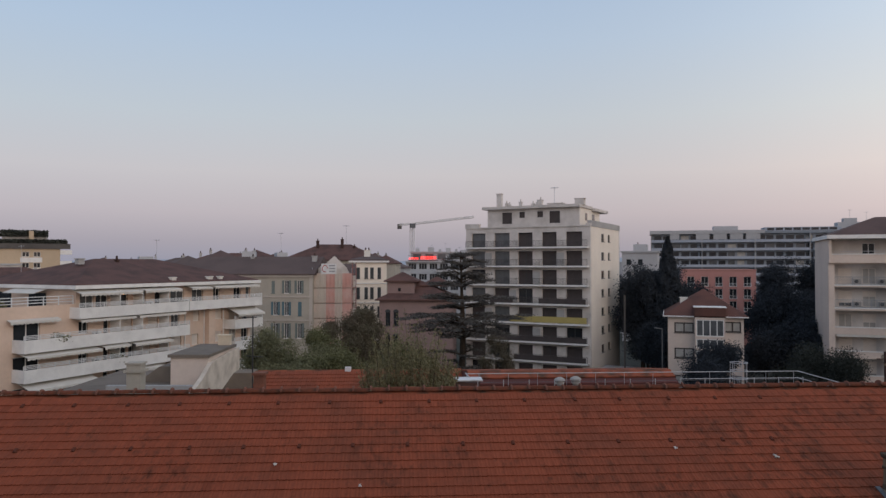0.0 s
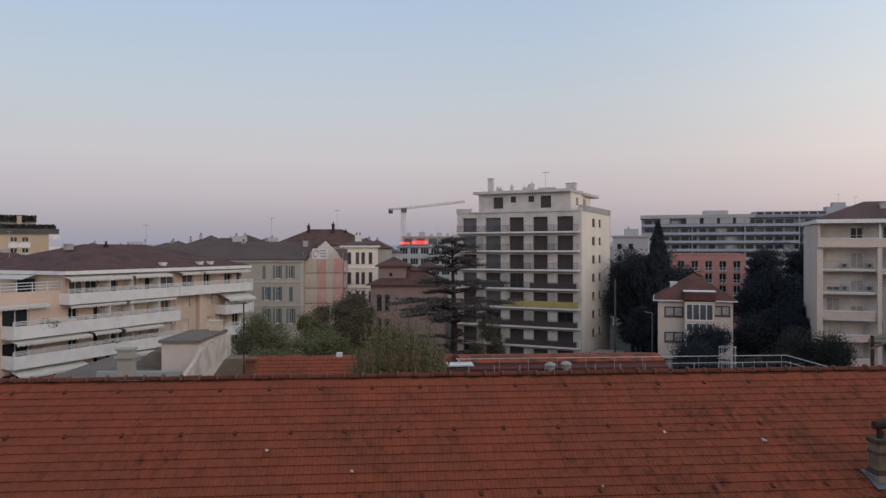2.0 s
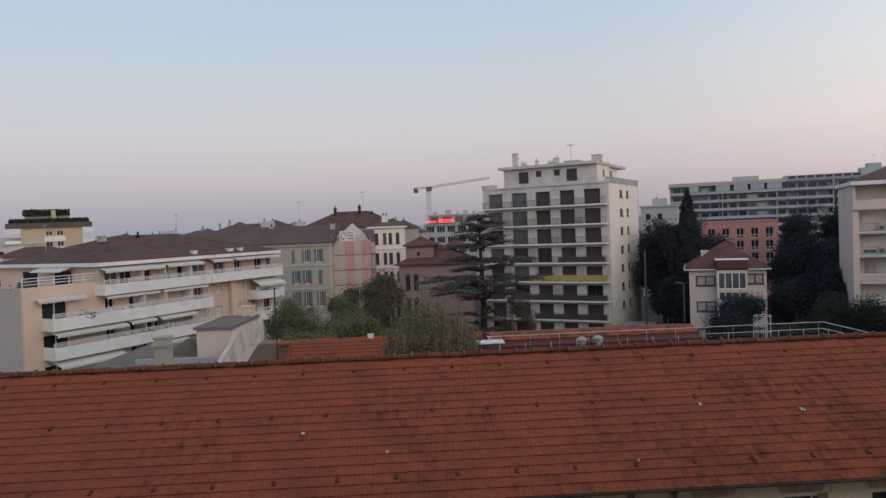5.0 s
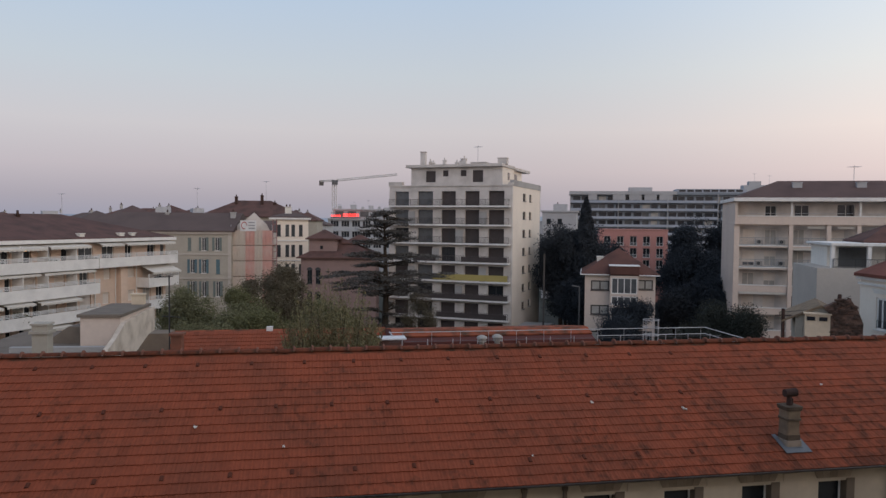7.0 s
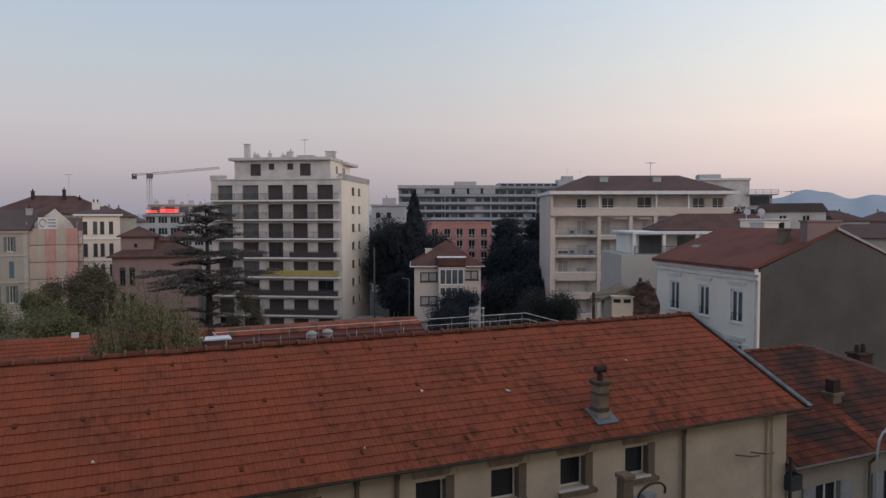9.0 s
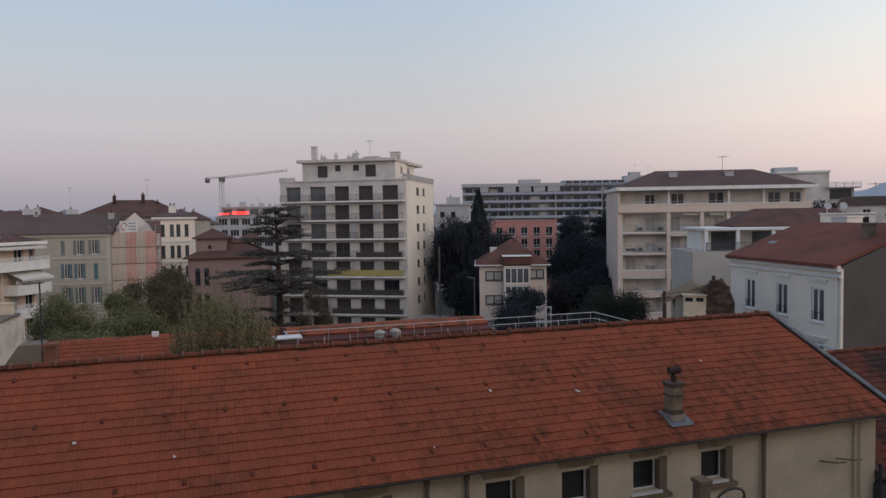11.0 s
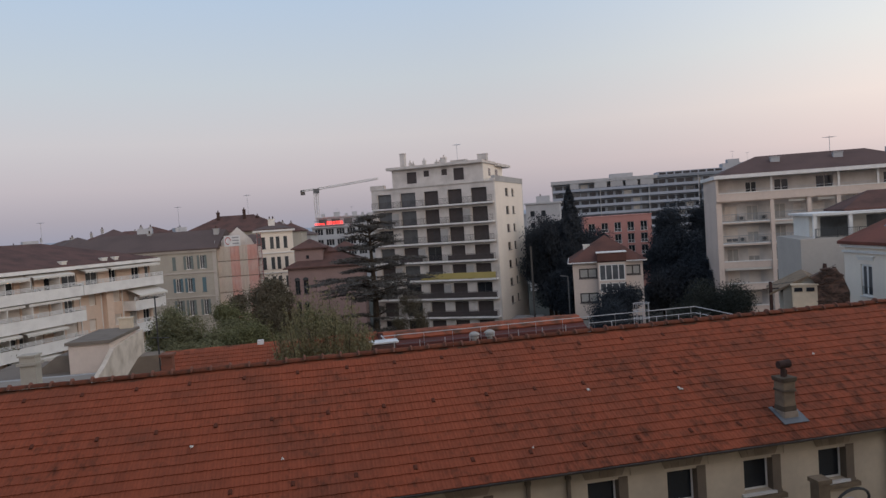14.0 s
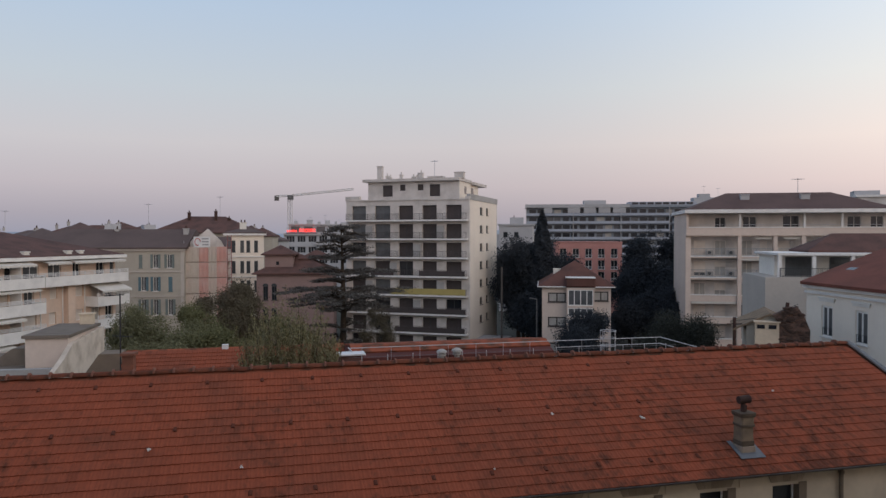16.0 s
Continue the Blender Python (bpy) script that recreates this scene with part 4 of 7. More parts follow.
part("flue", boxes((-0.2, 0.2, -0.18, 0.18, 0.7, 1.2)), "rust", squat, "sooty upper flue")
part("apron", boxes((-0.55, 0.55, -0.5, 0.5, 0.0, 0.06)), "apron", low, "zinc apron", pose(5.0, 2.45, 10.62, 22, 0, 0))
chimney(12.6, 6.9, 10.0, 0.9, 0.7, 1.2, "broad dark chimney with broken pots beside a white flue", "rust", 2, m=LOW)

# street lamp beside the lower house
lamp_post = thing("street_lamp", pose(20.95, 16.3, 0), "white street lamp with a curved neck", "street lamp")
bm = bmesh.new()
prev = Vector((0, 0, 0))
for p in ((0, 0, 8.2), (0.02, 0, 10.3), (0.1, 0, 10.7), (0.25, 0, 10.95), (0.5, 0, 11.02)):
    rod(bm, prev, p, 0.04, 8)
    prev = Vector(p)
part("pole", bm, "galv", lamp_post)
part("lantern", boxes((0.45, 0.9, -0.1, 0.1, 10.96, 11.06)), "galv", lamp_post)

# concrete post with a cable loop, in front of the house
cpost = thing("utility_post", HOUSE @ pose(-7.92, -6.0, 0), "weathered concrete post with a black cable loop", "utility post")
part("post", boxes((-0.16, 0.16, -0.16, 0.16, 0, 10.75), (-0.2, 0.2, -0.2, 0.2, 10.75, 10.86)), "stone", cpost)
bm = bmesh.new()
loop = [Vector((0.68 + 0.48 * math.cos(a), -0.3, 10.28 + 0.3 * math.sin(a) + 0.06 * math.cos(a))) for a in [math.radians(-20 + 22 * k) for k in range(16)]]
for a, b in zip(loop, loop[1:]):
    rod(bm, a, b, 0.035, 6)
part("cable", bm, "iron", cpost, "black looped cable")
part("fitting", boxes((0.35, 0.75, -0.42, -0.2, 10.2, 10.34)), "galv", cpost, "bright metal fitting")
part("arm", boxes((0.2, 0.4, -0.4, 0.1, 10.1, 10.18)), "galv", cpost)

# ---------- roofs just behind the ridge ----------
wing = thing("tiled_outbuilding", pose(-8.7, 30.5, 0, 0, 0, 3.74), "tiled outbuilding behind the long house", "house")
part("wall", boxes((0.3, 9.6, 0.3, 7.0, 0, 11.3)), "greige", wing)
bm = bmesh.new()
prism(bm, [(0.0, 11.34), (7.4, 11.34), (7.4, 11.42), (3.7, 12.78), (0.0, 11.42)], 0, 9.9, pose(9.9, 0, 0, 0, 0, 90))
wing_roof = part("roof", bm, "moss", wing, "orange clay tile roof")
bm = bmesh.new()
prism(bm, [(-1.75, 10.0), (-0.02, 10.0), (-0.02, 12.85), (-0.9, 12.85), (-1.75, 11.6)], 2.4, 3.6)
part("end_wall", bm, "brownstone", wing, "brown stained end wall")

red = thing("flat_red_roof_house", pose(1.2, 29.4, 0, 0, 0, 3.74), "low house with a red sheet roof and guard rails", "house")
part("wall", boxes((0.2, 18.5, 0.3, 6.0, 0, 11.3)), "greige", red)
bm = bmesh.new()
prism(bm, [(1.2, 11.45), (6.0, 11.45), (6.0, 12.6), (2.6, 13.06), (2.2, 13.06), (1.2, 12.72)], 0, 9.3, pose(9.4, 0, 0, 0, 0, 90))
part("roof", bm, "roof_red", red, "dull red ribbed roof")
bm = bmesh.new()
prism(bm, [(1.62, 12.87), (2.2, 13.066), (2.6, 13.066), (6.0, 12.606), (6.0, 12.65), (2.6, 13.13), (2.2, 13.13), (1.6, 12.93)], 0, 9.34, pose(9.42, 0, 0, 0, 0, 90))
part("ridge_cover", bm, "moss", red, "orange clay ridge covering")
part("roof", boxes((-0.1, 18.7, -0.1, 6.4, 11.3, 11.45)), "roof_old", red, "flat dark red roof")
rail = thing("guard_rail", pose(1.6, 30.6, 0, 0, 0, 3.74), "galvanised guard rail along the roof edge", "railing")
part("top_rail", rods(((-0.6, 0, 13.18), (14.4, 0, 13.16)), r=0.016), "galv", rail)
part("mid_rail", rods(((9.0, 0, 12.86), (14.4, 0, 12.86)), r=0.014), "galv", rail)
part("end_rail", rods(((14.4, 0, 13.16), (16.2, -1.2, 12.65)), ((14.4, 0, 12.86), (15.7, -0.9, 12.5)), r=0.02), "galv", rail)
for k in range(12):
    part("post", cached("railpost", lambda: mesh_of("post", rods(((0, 0, 11.45), (0, 0, 13.16)), r=0.009), "galv")), "galv", rail, "", pose(k * 1.29, 0, 0))
part("brace", rods(((-0.6, 0, 13.22), (0.1, -0.4, 12.5)), ((-0.3, 0, 12.5), (-0.9, 0, 13.0)), ((-1.1, 0, 12.5), (-0.5, 0, 13.1)), ((-0.7, 0, 12.5), (-0.2, 0, 12.95)), r=0.022), "galv", rail)
cage = thing("ladder_cage", pose(13.0, 30.8, 0), "galvanised ladder cage above the roof hatch", "ladder")
for k in range(7):
    a = math.pi * 2 * k / 7
    part("bar", cached("cagebar", lambda: mesh_of("bar", rods(((0, 0, 11.45), (0, 0, 13.66)), r=0.011, sides=5), "galv")), "galv", cage, "", pose(0.36 * math.cos(a), 0.3 * math.sin(a), 0))
for z in (12.95, 13.3, 13.64):
    bm = bmesh.new()
    rings = [[bm.verts.new(((0.37 + 0.014 * math.cos(q)) * math.cos(a), (0.31 + 0.014 * math.cos(q)) * math.sin(a), z + 0.014 * math.sin(q))) for q in (0.0, 1.57, 3.14, 4.71)] for a in [2 * math.pi * k / 20 for k in range(20)]]
    for k in range(20):
        for j in range(4):
            bm.faces.new((rings[k][j], rings[(k + 1) % 20][j], rings[(k + 1) % 20][(j + 1) % 4], rings[k][(j + 1) % 4]))
    part("hoop", bm, "galv", cage)


def vent(x, y, z, label="grey metal roof vent"):
    v = thing("roof_vent", pose(x, y, z), label, "roof vent", "roof vents")
    bm = bmesh.new()
    rod(bm, (0, 0, -1.4), (0, 0, 0.22), 0.12, 10)
    part("pipe", bm, "shade_grey", v)
    bm = bmesh.new()
    rod(bm, (0, 0, 0.05), (0, 0, 0.17), 0.2, 12, 0.18)
    rod(bm, (0, 0, 0.2), (0, 0, 0.26), 0.25, 12, 0.22)
    rod(bm, (0, 0, 0.26), (0, 0, 0.33), 0.22, 12, 0.1)
    part("cowl", bm, "shade_grey", v)


vent(5.05, 30.2, 12.76)
vent(5.75, 30.3, 12.78)
slab = thing("roof_hatch", pose(1.1, 30.2, 0, 0, 0, 3.74), "pale metal roof hatch lid", "hatch")
part("lid", boxes((-0.6, 0.6, -0.4, 0.4, 12.98, 13.04)), "white_metal", slab)
part("curb", boxes((-0.5, 0.5, -0.3, 0.3, 11.45, 12.98)), "roof_old", slab)

# brick chimney stub with a mast, left
chimney(-7.75, 29.9, 0.0, 0.42, 0.42, 13.25, "short brick chimney beside the outbuilding", "brick", 0)
mast = thing("roof_mast", pose(-8.15, 30.2, 0), "thin dark mast with side arms", "mast")
part("pole", rods(((0, 0, 0), (0, 0, 15.7)), r=0.03), "iron", mast)
part("arm", rods(((-0.6, 0, 15.62), (0.15, 0, 15.66)), r=0.02), "iron", mast)
part("arm", rods(((-0.3, 0, 14.0), (0.45, 0, 13.95)), r=0.02), "iron", mast)

# ---------- flat roofed house with a stair hut ----------
FL = plan(-25.5, 38.0, 0)
flat = thing("flat_roof_house", FL, "flat grey roofed house with a cream stair hut", "house")
part("wall", boxes((0, 9.0, 0, 18, 0, 9.2)), "rbwall", flat)
part("roof", boxes((-0.15, 9.0, -0.15, 18.15, 9.2, 9.46)), "felt", flat, "flat grey felt roof")
bm = bmesh.new()
prism(bm, [(5.0, 8.0), (18.1, 8.0), (18.1, 11.3), (11.4, 11.0), (9.6, 10.2), (5.0, 8.8)], 9.003, 9.3, Matrix(((0, 1, 0, 0), (1, 0, 0, 0), (0, 0, 1, 0), (0, 0, 0, 1))))
part("parapet", bm, "peeling", flat, "peeling cream parapet wall")
part("hut", boxes((6.4, 9.0, 11.4, 17.6, 9.46, 11.4)), "rbwall", flat)
bm = bmesh.new()
box(bm, 6.25, 9.15, 11.2, 17.8, 11.4, 11.6)
part("hut_roof", bm, "felt", flat, "flat grey hut roof")
bm = bmesh.new()
prism(bm, [(3.6, 9.46), (6.38, 9.46), (6.38, 10.6), (5.2, 10.6)], 12.5, 15.5)
part("stair_cover", bm, "felt", flat, "sloping grey stair cover")
part("kerb", boxes((3.0, 8.8, 9.0, 9.4, 9.46, 9.8)), "grey", flat, "low grey roof kerb")
chimney(7.9, 2.4, 9.46, 0.8, 0.7, 2.75, "cream chimney with a corbelled top", "greige", 0, m=FL)
part("corbel", boxes((7.38, 8.42, 1.93, 2.87, 11.75, 11.9)), "greige", flat)
chimney(8.4, 17.2, 11.6, 0.9, 0.5, 0.7, "cream chimney with a slotted top", "cream", 0, m=FL)

# ---------- apartment block with long balconies ----------
LB = plan(-32.5, 62.2, -64.3)
lb = thing("balcony_apartment_block", LB, "salmon cream apartment block with long white balconies", "apartment building")
LBW, LBD = 22.75, 15.0
FLOORS = [13.35, 10.9, 8.5, 6.1]


# x, width, sill and head above the floor, what fills it
top_w = [(0.4, 1.4, 0.1, 2.0, "pane_grey"), (2.0, 1.3, 0.1, 2.0, "pane"), (4.0, 1.5, 0.1, 2.0, "pane"), (6.4, 1.2, 0.1, 2.0, "pane_grey"), (8.7, 1.5, 0.1, 2.0, "pane"), (10.7, 1.8, 0.1, 2.0, "pane_grey"),
         (13.6, 1.6, 0.1, 2.0, "pane_grey"), (16.7, 1.0, 0.1, 2.0, "pane"), (19.9, 1.2, 0.1, 2.0, "pane"), (21.9, 0.7, 0.1, 2.0, "pane_grey")]
low_w = [(0.3, 0.95, 0.8, 1.9, "pane"), (2.85, 0.6, 0.5, 1.9, "pane"), (4.2, 1.8, 0.1, 2.0, "shade_white"), (6.3, 1.0, 0.1, 2.0, "pane_grey"), (7.9, 1.2, 0.1, 2.0, "shade_white"), (9.7, 0.8, 0.1, 2.0, "curtain"),
         (10.8, 1.1, 0.1, 2.0, "pane_grey"), (13.8, 0.9, 0.95, 2.1, "shade_white"), (17.05, 1.0, 0.95, 2.1, "shade_white"), (19.2, 1.2, 0.1, 2.0, "shade_white"), (21.2, 1.1, 0.1, 2.0, "pane")]
third_w = [(0.3, 0.95, 0.1, 2.0, "pane"), (2.85, 0.6, 0.5, 1.9, "pane"), (4.2, 1.2, 0.1, 2.0, "pane"), (5.6, 1.1, 0.1, 2.0, "pane_grey"), (7.2, 1.0, 0.1, 2.0, "shade_white"), (9.3, 1.0, 0.5, 2.0, "shade_white"),
           (10.8, 1.4, 0.1, 2.0, "shade_white"), (13.65, 0.9, 0.85, 2.0, "shade_white"), (17.05, 1.0, 0.85, 2.0, "shade_white"), (19.2, 1.2, 0.1, 2.0, "curtain"), (21.2, 1.1, 0.1, 2.0, "pane")]
filled = []
for z, row in zip(FLOORS, (top_w, low_w, third_w, third_w)):
    filled += [((x, x + w, z + a, z + b), fill) for x, w, a, b, fill in row]
holes = [h for h, fill in filled]
fm, lm, rm = shell(lb, LBW, LBD, 0, 15.72, holes, material="pinkish", side_material="pinkish")
for h, fill in filled:
    window(lb, fm, *h, fill, "white_trim", 0.16, 1 if h[1] - h[0] > 0.9 and fill != "shade_white" else 0, "", False, 0.05)
# lower wing at the near end, one storey less
wing_holes = [(1.6, 3.9, 11.05, 13.05), (1.6, 3.9, 8.4, 10.3), (1.6, 3.9, 5.8, 7.7)]
wm = pose(-7.2, 0, 0)
bm = bmesh.new()
wall_cells(bm, None, 7.2, 0, 14.4, 0.3, wing_holes)
part("wall", bm, "pinkish", lb, "", wm)
for h in wing_holes:
    window(lb, wm, *h, "pane", "white_trim", 0.14, 1, "", False, 0.08)
part("wall", boxes((-7.2, -6.9, 0.3, 4.6, 0, 14.4)), "greige_pale", lb, "greige end wall")
part("wall", boxes((-7.2, -6.9, 8.6, LBD, 0, 14.4)), "greige_pale", lb, "greige end wall")
em = pose(-6.95, 8.6, 0, 0, 0, -90)
end_holes = [(x, x + 0.8, z, z + 1.1) for x in (0.35, 2.85) for z in (11.8, 9.1, 6.4, 3.7)]
bm = bmesh.new()
wall_cells(bm, None, 4.0, 0, 14.2, 0.25, end_holes)
part("wall", bm, "palegrey", lb, "pale grey recessed strip of the end wall", em)
for h in end_holes:
    window(lb, em, *h, "pane", "white_trim", 0.1, 0, "", True, 0.05)
ebm = bmesh.new()
prism(ebm, [(-1.7, 15.3), (0, 15.8), (0, 15.85), (-1.7, 15.35)], 3.2, 7.6)
part("awning", ebm, "canvas", lb, "pale canvas awning over the terrace", pose(-0.05, 0, 0))
part("terrace", boxes((-6.9, -0.003, 0.3, LBD, 12.9, 13.2)), "grey", lb)
part("railing", railing(6.9, 0.75, 0.2, 1.4, 0.03, False), "white_metal", lb, "", pose(-7.1, 0.1, 14.4))
part("glass_door", boxes((-0.06, -0.003, 4.0, 6.4, 13.2, 15.3)), "pane", lb)
part("glass_door", boxes((-0.06, -0.003, 9.0, 11.2, 13.2, 15.3)), "pane", lb)
# fascia and hipped roof
part("fascia", boxes((-0.75, LBW + 0.7, -0.95, LBD + 0.5, 15.72, 16.05)), "white_trim", lb, "white eaves fascia")
part("roof", hip(-0.55, LBW + 0.5, -0.75, LBD + 0.3, 16.05, 2.35, thick=0.08), "roof_old", lb, "dark red hipped tile roof")


def balcony(parent, x0, x1, z, depth, h=1.15, rail=True, y=0.0, lift=0.0):
    b = part("balcony", boxes((x0, x1, y - depth, y - 0.003, z - 0.16, z), (x0, x1, y - depth, y - depth + 0.12, z + 0.0, z + h), (x0, x0 + 0.12, y - depth + 0.12, y - 0.003, z, z + h),
                              (x1 - 0.12, x1, y - depth + 0.12, y - 0.003, z, z + h)), "white_trim", parent, "white balcony parapet")
    if rail:
        part("rail", railing(x1 - x0, 0.36, 0.2, 1.3, 0.028, False), "white_metal", b, "", pose(x0, y - depth + 0.06, z + h))
    return b


balcony(lb, -0.6, 11.9, FLOORS[0] - 0.05, 1.35, 0.82)
balcony(lb, 12.0, 23.2, FLOORS[0] - 0.05, 1.35, 0.82)
for z in FLOORS[1:]:
    balcony(lb, -5.7, 11.8, z - 0.05, 1.6, 0.9)
    balcony(lb, 18.4, 23.05, z - 0.05, 1.6, 0.9)
part("pier", boxes((15.5, 16.4, -0.6, -0.003, 0, 13.1)), "pinkish", lb)


def awning(parent, x0, x1, z, out, drop, y=-0.1):
    bm = bmesh.new()
    prism(bm, [(y - out, z - drop), (y, z), (y, z + 0.04), (y - out, z - drop + 0.04)], x0, x1, pose(0, 0, 0, 0, 0, 90) @ pose(0, 0, 0, 0, 0, 0) @ Matrix(((1, 0, 0, 0), (0, -1, 0, 0), (0, 0, 1, 0), (0, 0, 0, 1))))
    n = int((x1 - x0) / 0.22)
    for k in range(n):
        a = x0 + (x1 - x0) * k / n
        box(bm, a, a + (x1 - x0) / n, y - out - 0.02, y - out, z - drop - 0.2 + 0.05 * (k % 2), z - drop)
    part("awning", bm, "canvas", parent, "pale scalloped canvas awning")


awning(lb, -0.5, 6.0, 15.65, 1.3, 0.35)
awning(lb, 6.4, 11.0, 15.65, 1.3, 0.3)
awning(lb, 12.4, 15.3, 15.65, 1.2, 0.22)
awning(lb, 15.7, 22.9, 15.65, 1.2, 0.2)
awning(lb, -6.2, -1.8, 13.35, 0.5, 0.15)
awning(lb, -5.6, 1.3, 10.75, 1.75, 0.4)
awning(lb, 1.6, 4.4, 10.75, 1.75, 0.3)
awning(lb, 4.9, 9.4, 10.75, 1.75, 0.35)
awning(lb, -0.4, 5.4, 13.1, 1.2, 0.12)
awning(lb, 5.8, 11.6, 13.1, 1.2, 0.12)
awning(lb, -5.5, 1.0, 8.35, 1.9, 0.65)
awning(lb, 3.6, 8.4, 8.35, 1.8, 0.4)
awning(lb, 18.6, LBW + 0.2, 13.05, 1.9, 0.75)
for z in FLOORS[:3]:
    for x in (3.6, 6.15, 9.3):
        part("screen", cached("screen", lambda: mesh_of("screen", boxes((-0.03, 0.03, -1.3, -0.003, 0, 2.2)), "white_trim")), "white_trim", lb, "", pose(x, 0, z))
part("bulb", boxes((4.05, 4.2, -1.0, -0.85, 15.1, 15.25)), "lamp", lb, "lit warm lamp under the eaves")
for x, w in ((10.9, 0.8), (16.0, 0.9), (17.6, 0.7)):
    chimney(x, -0.1, 16.1, w * 0.7, 0.4, 0.4, "low white vent box by the eaves", "white", 0, "roof vents of the block", m=LB)
chimney(5.0, 6.2, 17.9, 0.7, 0.5, 0.5, "small grey ridge chimney on the block", "grey", 0, m=LB)
chimney(9.3, 6.2, 17.9, 0.3, 0.3, 0.4, "small dark ridge chimney on the block", "rust", 1, m=LB)

def potted_plant(m, h, seed, label="bushy green plant in a terrace pot"):
    p = thing("potted_plant", m, label, "plant", "terrace plants")
    bm = bmesh.new()
    rod(bm, (0, 0, 0), (0, 0, 0.45), 0.2, 10, 0.27)
    part("pot", bm, "brick", p)
    r = np.random.default_rng(seed)
    q = r.normal(size=(500, 3)) * (0.3, 0.3, h * 0.28) + (0, 0, 0.5 + h * 0.5)
    q[:, 2] = np.maximum(q[:, 2], 0.45)
    part("foliage", leaf_mesh("foliage", q, 0.14, "leaf_green", r), "leaf_green", p)


for x in (12.6, 15.3, 18.2):
    part("downpipe", rods(((x, -0.08, 0), (x, -0.08, 13.0)), r=0.06, sides=8), "white_trim", lb)
for i, (x, z) in enumerate(((2.0, 10.85), (-1.5, 10.85), (2.0, 8.45), (12.6, 13.3), (7.9, 13.3))):
    ac = thing("air_conditioner", LB @ pose(x, -0.35, z + 0.35), "white air conditioning unit on a balcony wall", "air conditioner", "air conditioners")
    part("case", boxes((-0.4, 0.4, 0, 0.3, 0, 0.6)), "white_metal", ac)
    bm = bmesh.new()
    rod(bm, (-0.1, -0.02, 0.3), (-0.1, 0.0, 0.3), 0.23, 14)
    part("fan_grille", bm, "shutter_dark", ac)
for i, (x, z) in enumerate(((-2.2, 10.85), (3.5, 8.45))):
    potted_plant(LB @ pose(x, -1.0, z), 0.6, 340 + i, "green balcony plant in a pot")
for i, (x, y, h) in enumerate(((-6.3, 1.0, 1.2), (-6.2, 6.0, 1.1))):
    potted_plant(LB @ pose(x, y, 13.2), h, 300 + i)

# ---------- tower block ----------
TW_M = plan(3.54, 107.3, 27.5)
tower = thing("tower_block", TW_M, "off-white eight-storey tower block with dark balcony bays", "apartment building")
TWW, TWD, ST = 19.3, 17.2, 2.73
SL = [20.42 - ST * k for k in range(8)]
BAYS = [(0.96, 3.24), (4.7, 7.15), (8.5, 10.75), (12.2, 14.4), (15.8, 18.15)]
holes = [(a, b, z + 0.02, z + 2.15) for z in SL for a, b in BAYS if z > 1]
side = []
for z in SL[:-1]:
    side += [(5.5, 7.2, z + 0.85, z + 2.0), (9.3, 10.7, z + 0.85, z + 2.0)]
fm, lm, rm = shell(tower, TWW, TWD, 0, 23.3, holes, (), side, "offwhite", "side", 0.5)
rng = random.Random(3)
for h in holes:
    col = [a for a, b in BAYS].index(h[0])
    k = rng.random()
    window(tower, fm, *h, ("pane_grey" if col < 2 and k < 0.6 else "shade_brown" if k < 0.85 else "pane"), "shutter_dark", 0.35, 1 if k > 0.8 else 0, "", False, 0.07)
for h in side:
    window(tower, rm, *h, "pane", "shutter_dark", 0.12, 0, "", True, 0.05)
for i, z in enumerate(SL):
    b = part("balcony", boxes((0.3, TWW - 0.15, -0.95, -0.003, z - 0.2, z + 0.02)), "white_trim", tower, "pale balcony slab")
    part("rail", cached("tr", lambda: mesh_of("rail", railing(TWW - 0.55, 0.9, 0.11, 1.2, 0.02), "rail_bronze")), "rail_bronze", b, "dark bronze bar railing", pose(0.35, -0.85, z + 0.02))
part("canvas", boxes((7.6, TWW - 0.3, -0.94, -0.9, SL[4] + 0.08, SL[4] + 0.95)), "canvas_yellow", tower, "yellow canvas along a balcony rail")
for floor, x0, x1 in ((3, 12.0, TWW - 0.4), (5, 4.5, TWW - 0.3), (6, 8.2, TWW - 0.4), (3, 4.4, 8.0)):
    part("canvas", boxes((x0, x1, -0.93, -0.89, SL[floor] + 0.06, SL[floor] + 0.8)), "shade_brown", tower, "brown canvas along a balcony rail")
for i, z in enumerate(SL[1:6]):
    for x in (3.9, 7.8, 11.5, 15.1):
        if (i * 3 + int(x)) % 4 == 0:
            part("planter", boxes((x - 0.35, x + 0.35, -0.8, -0.5, z + 0.02, z + 0.5)), "felt", tower)
        if (i + int(x)) % 3 == 0:
            part("curtain", boxes((x - 0.62, x + 0.5, -0.3, -0.26, z + 0.03, z + 1.9)), "grey", tower, "greyed canvas screen between bays")
part("parapet", boxes((-0.1, 2.2, -0.1, 0.6, 23.3, 24.0), (2.2, TWW, -0.15, 0.4, 23.3, 23.45), (TWW - 0.6, TWW + 0.1, -0.1, 0.4, 23.45, 23.75)), "offwhite", tower)
part("parapet", boxes((TWW - 0.5, TWW + 0.06, 0.4, TWD, 23.3, 24.15)), "grey", tower, "grey side parapet")
part("roof_deck", boxes((0, TWW - 0.5, 0.6, TWD, 23.2, 23.3)), "grey", tower)
AT = [(2.41, 4.0, 24.0, 25.7), (5.17, 6.05, 24.85, 25.75), (7.99, 8.9, 24.85, 25.75), (9.88, 11.5, 23.95, 25.72)]
am = pose(2.9, 1.6, 0)
bm = bmesh.new()
wall_cells(bm, None, 14.4, 23.3, 26.2, 0.3, AT)
part("attic_wall", bm, "offwhite", tower, "", am)
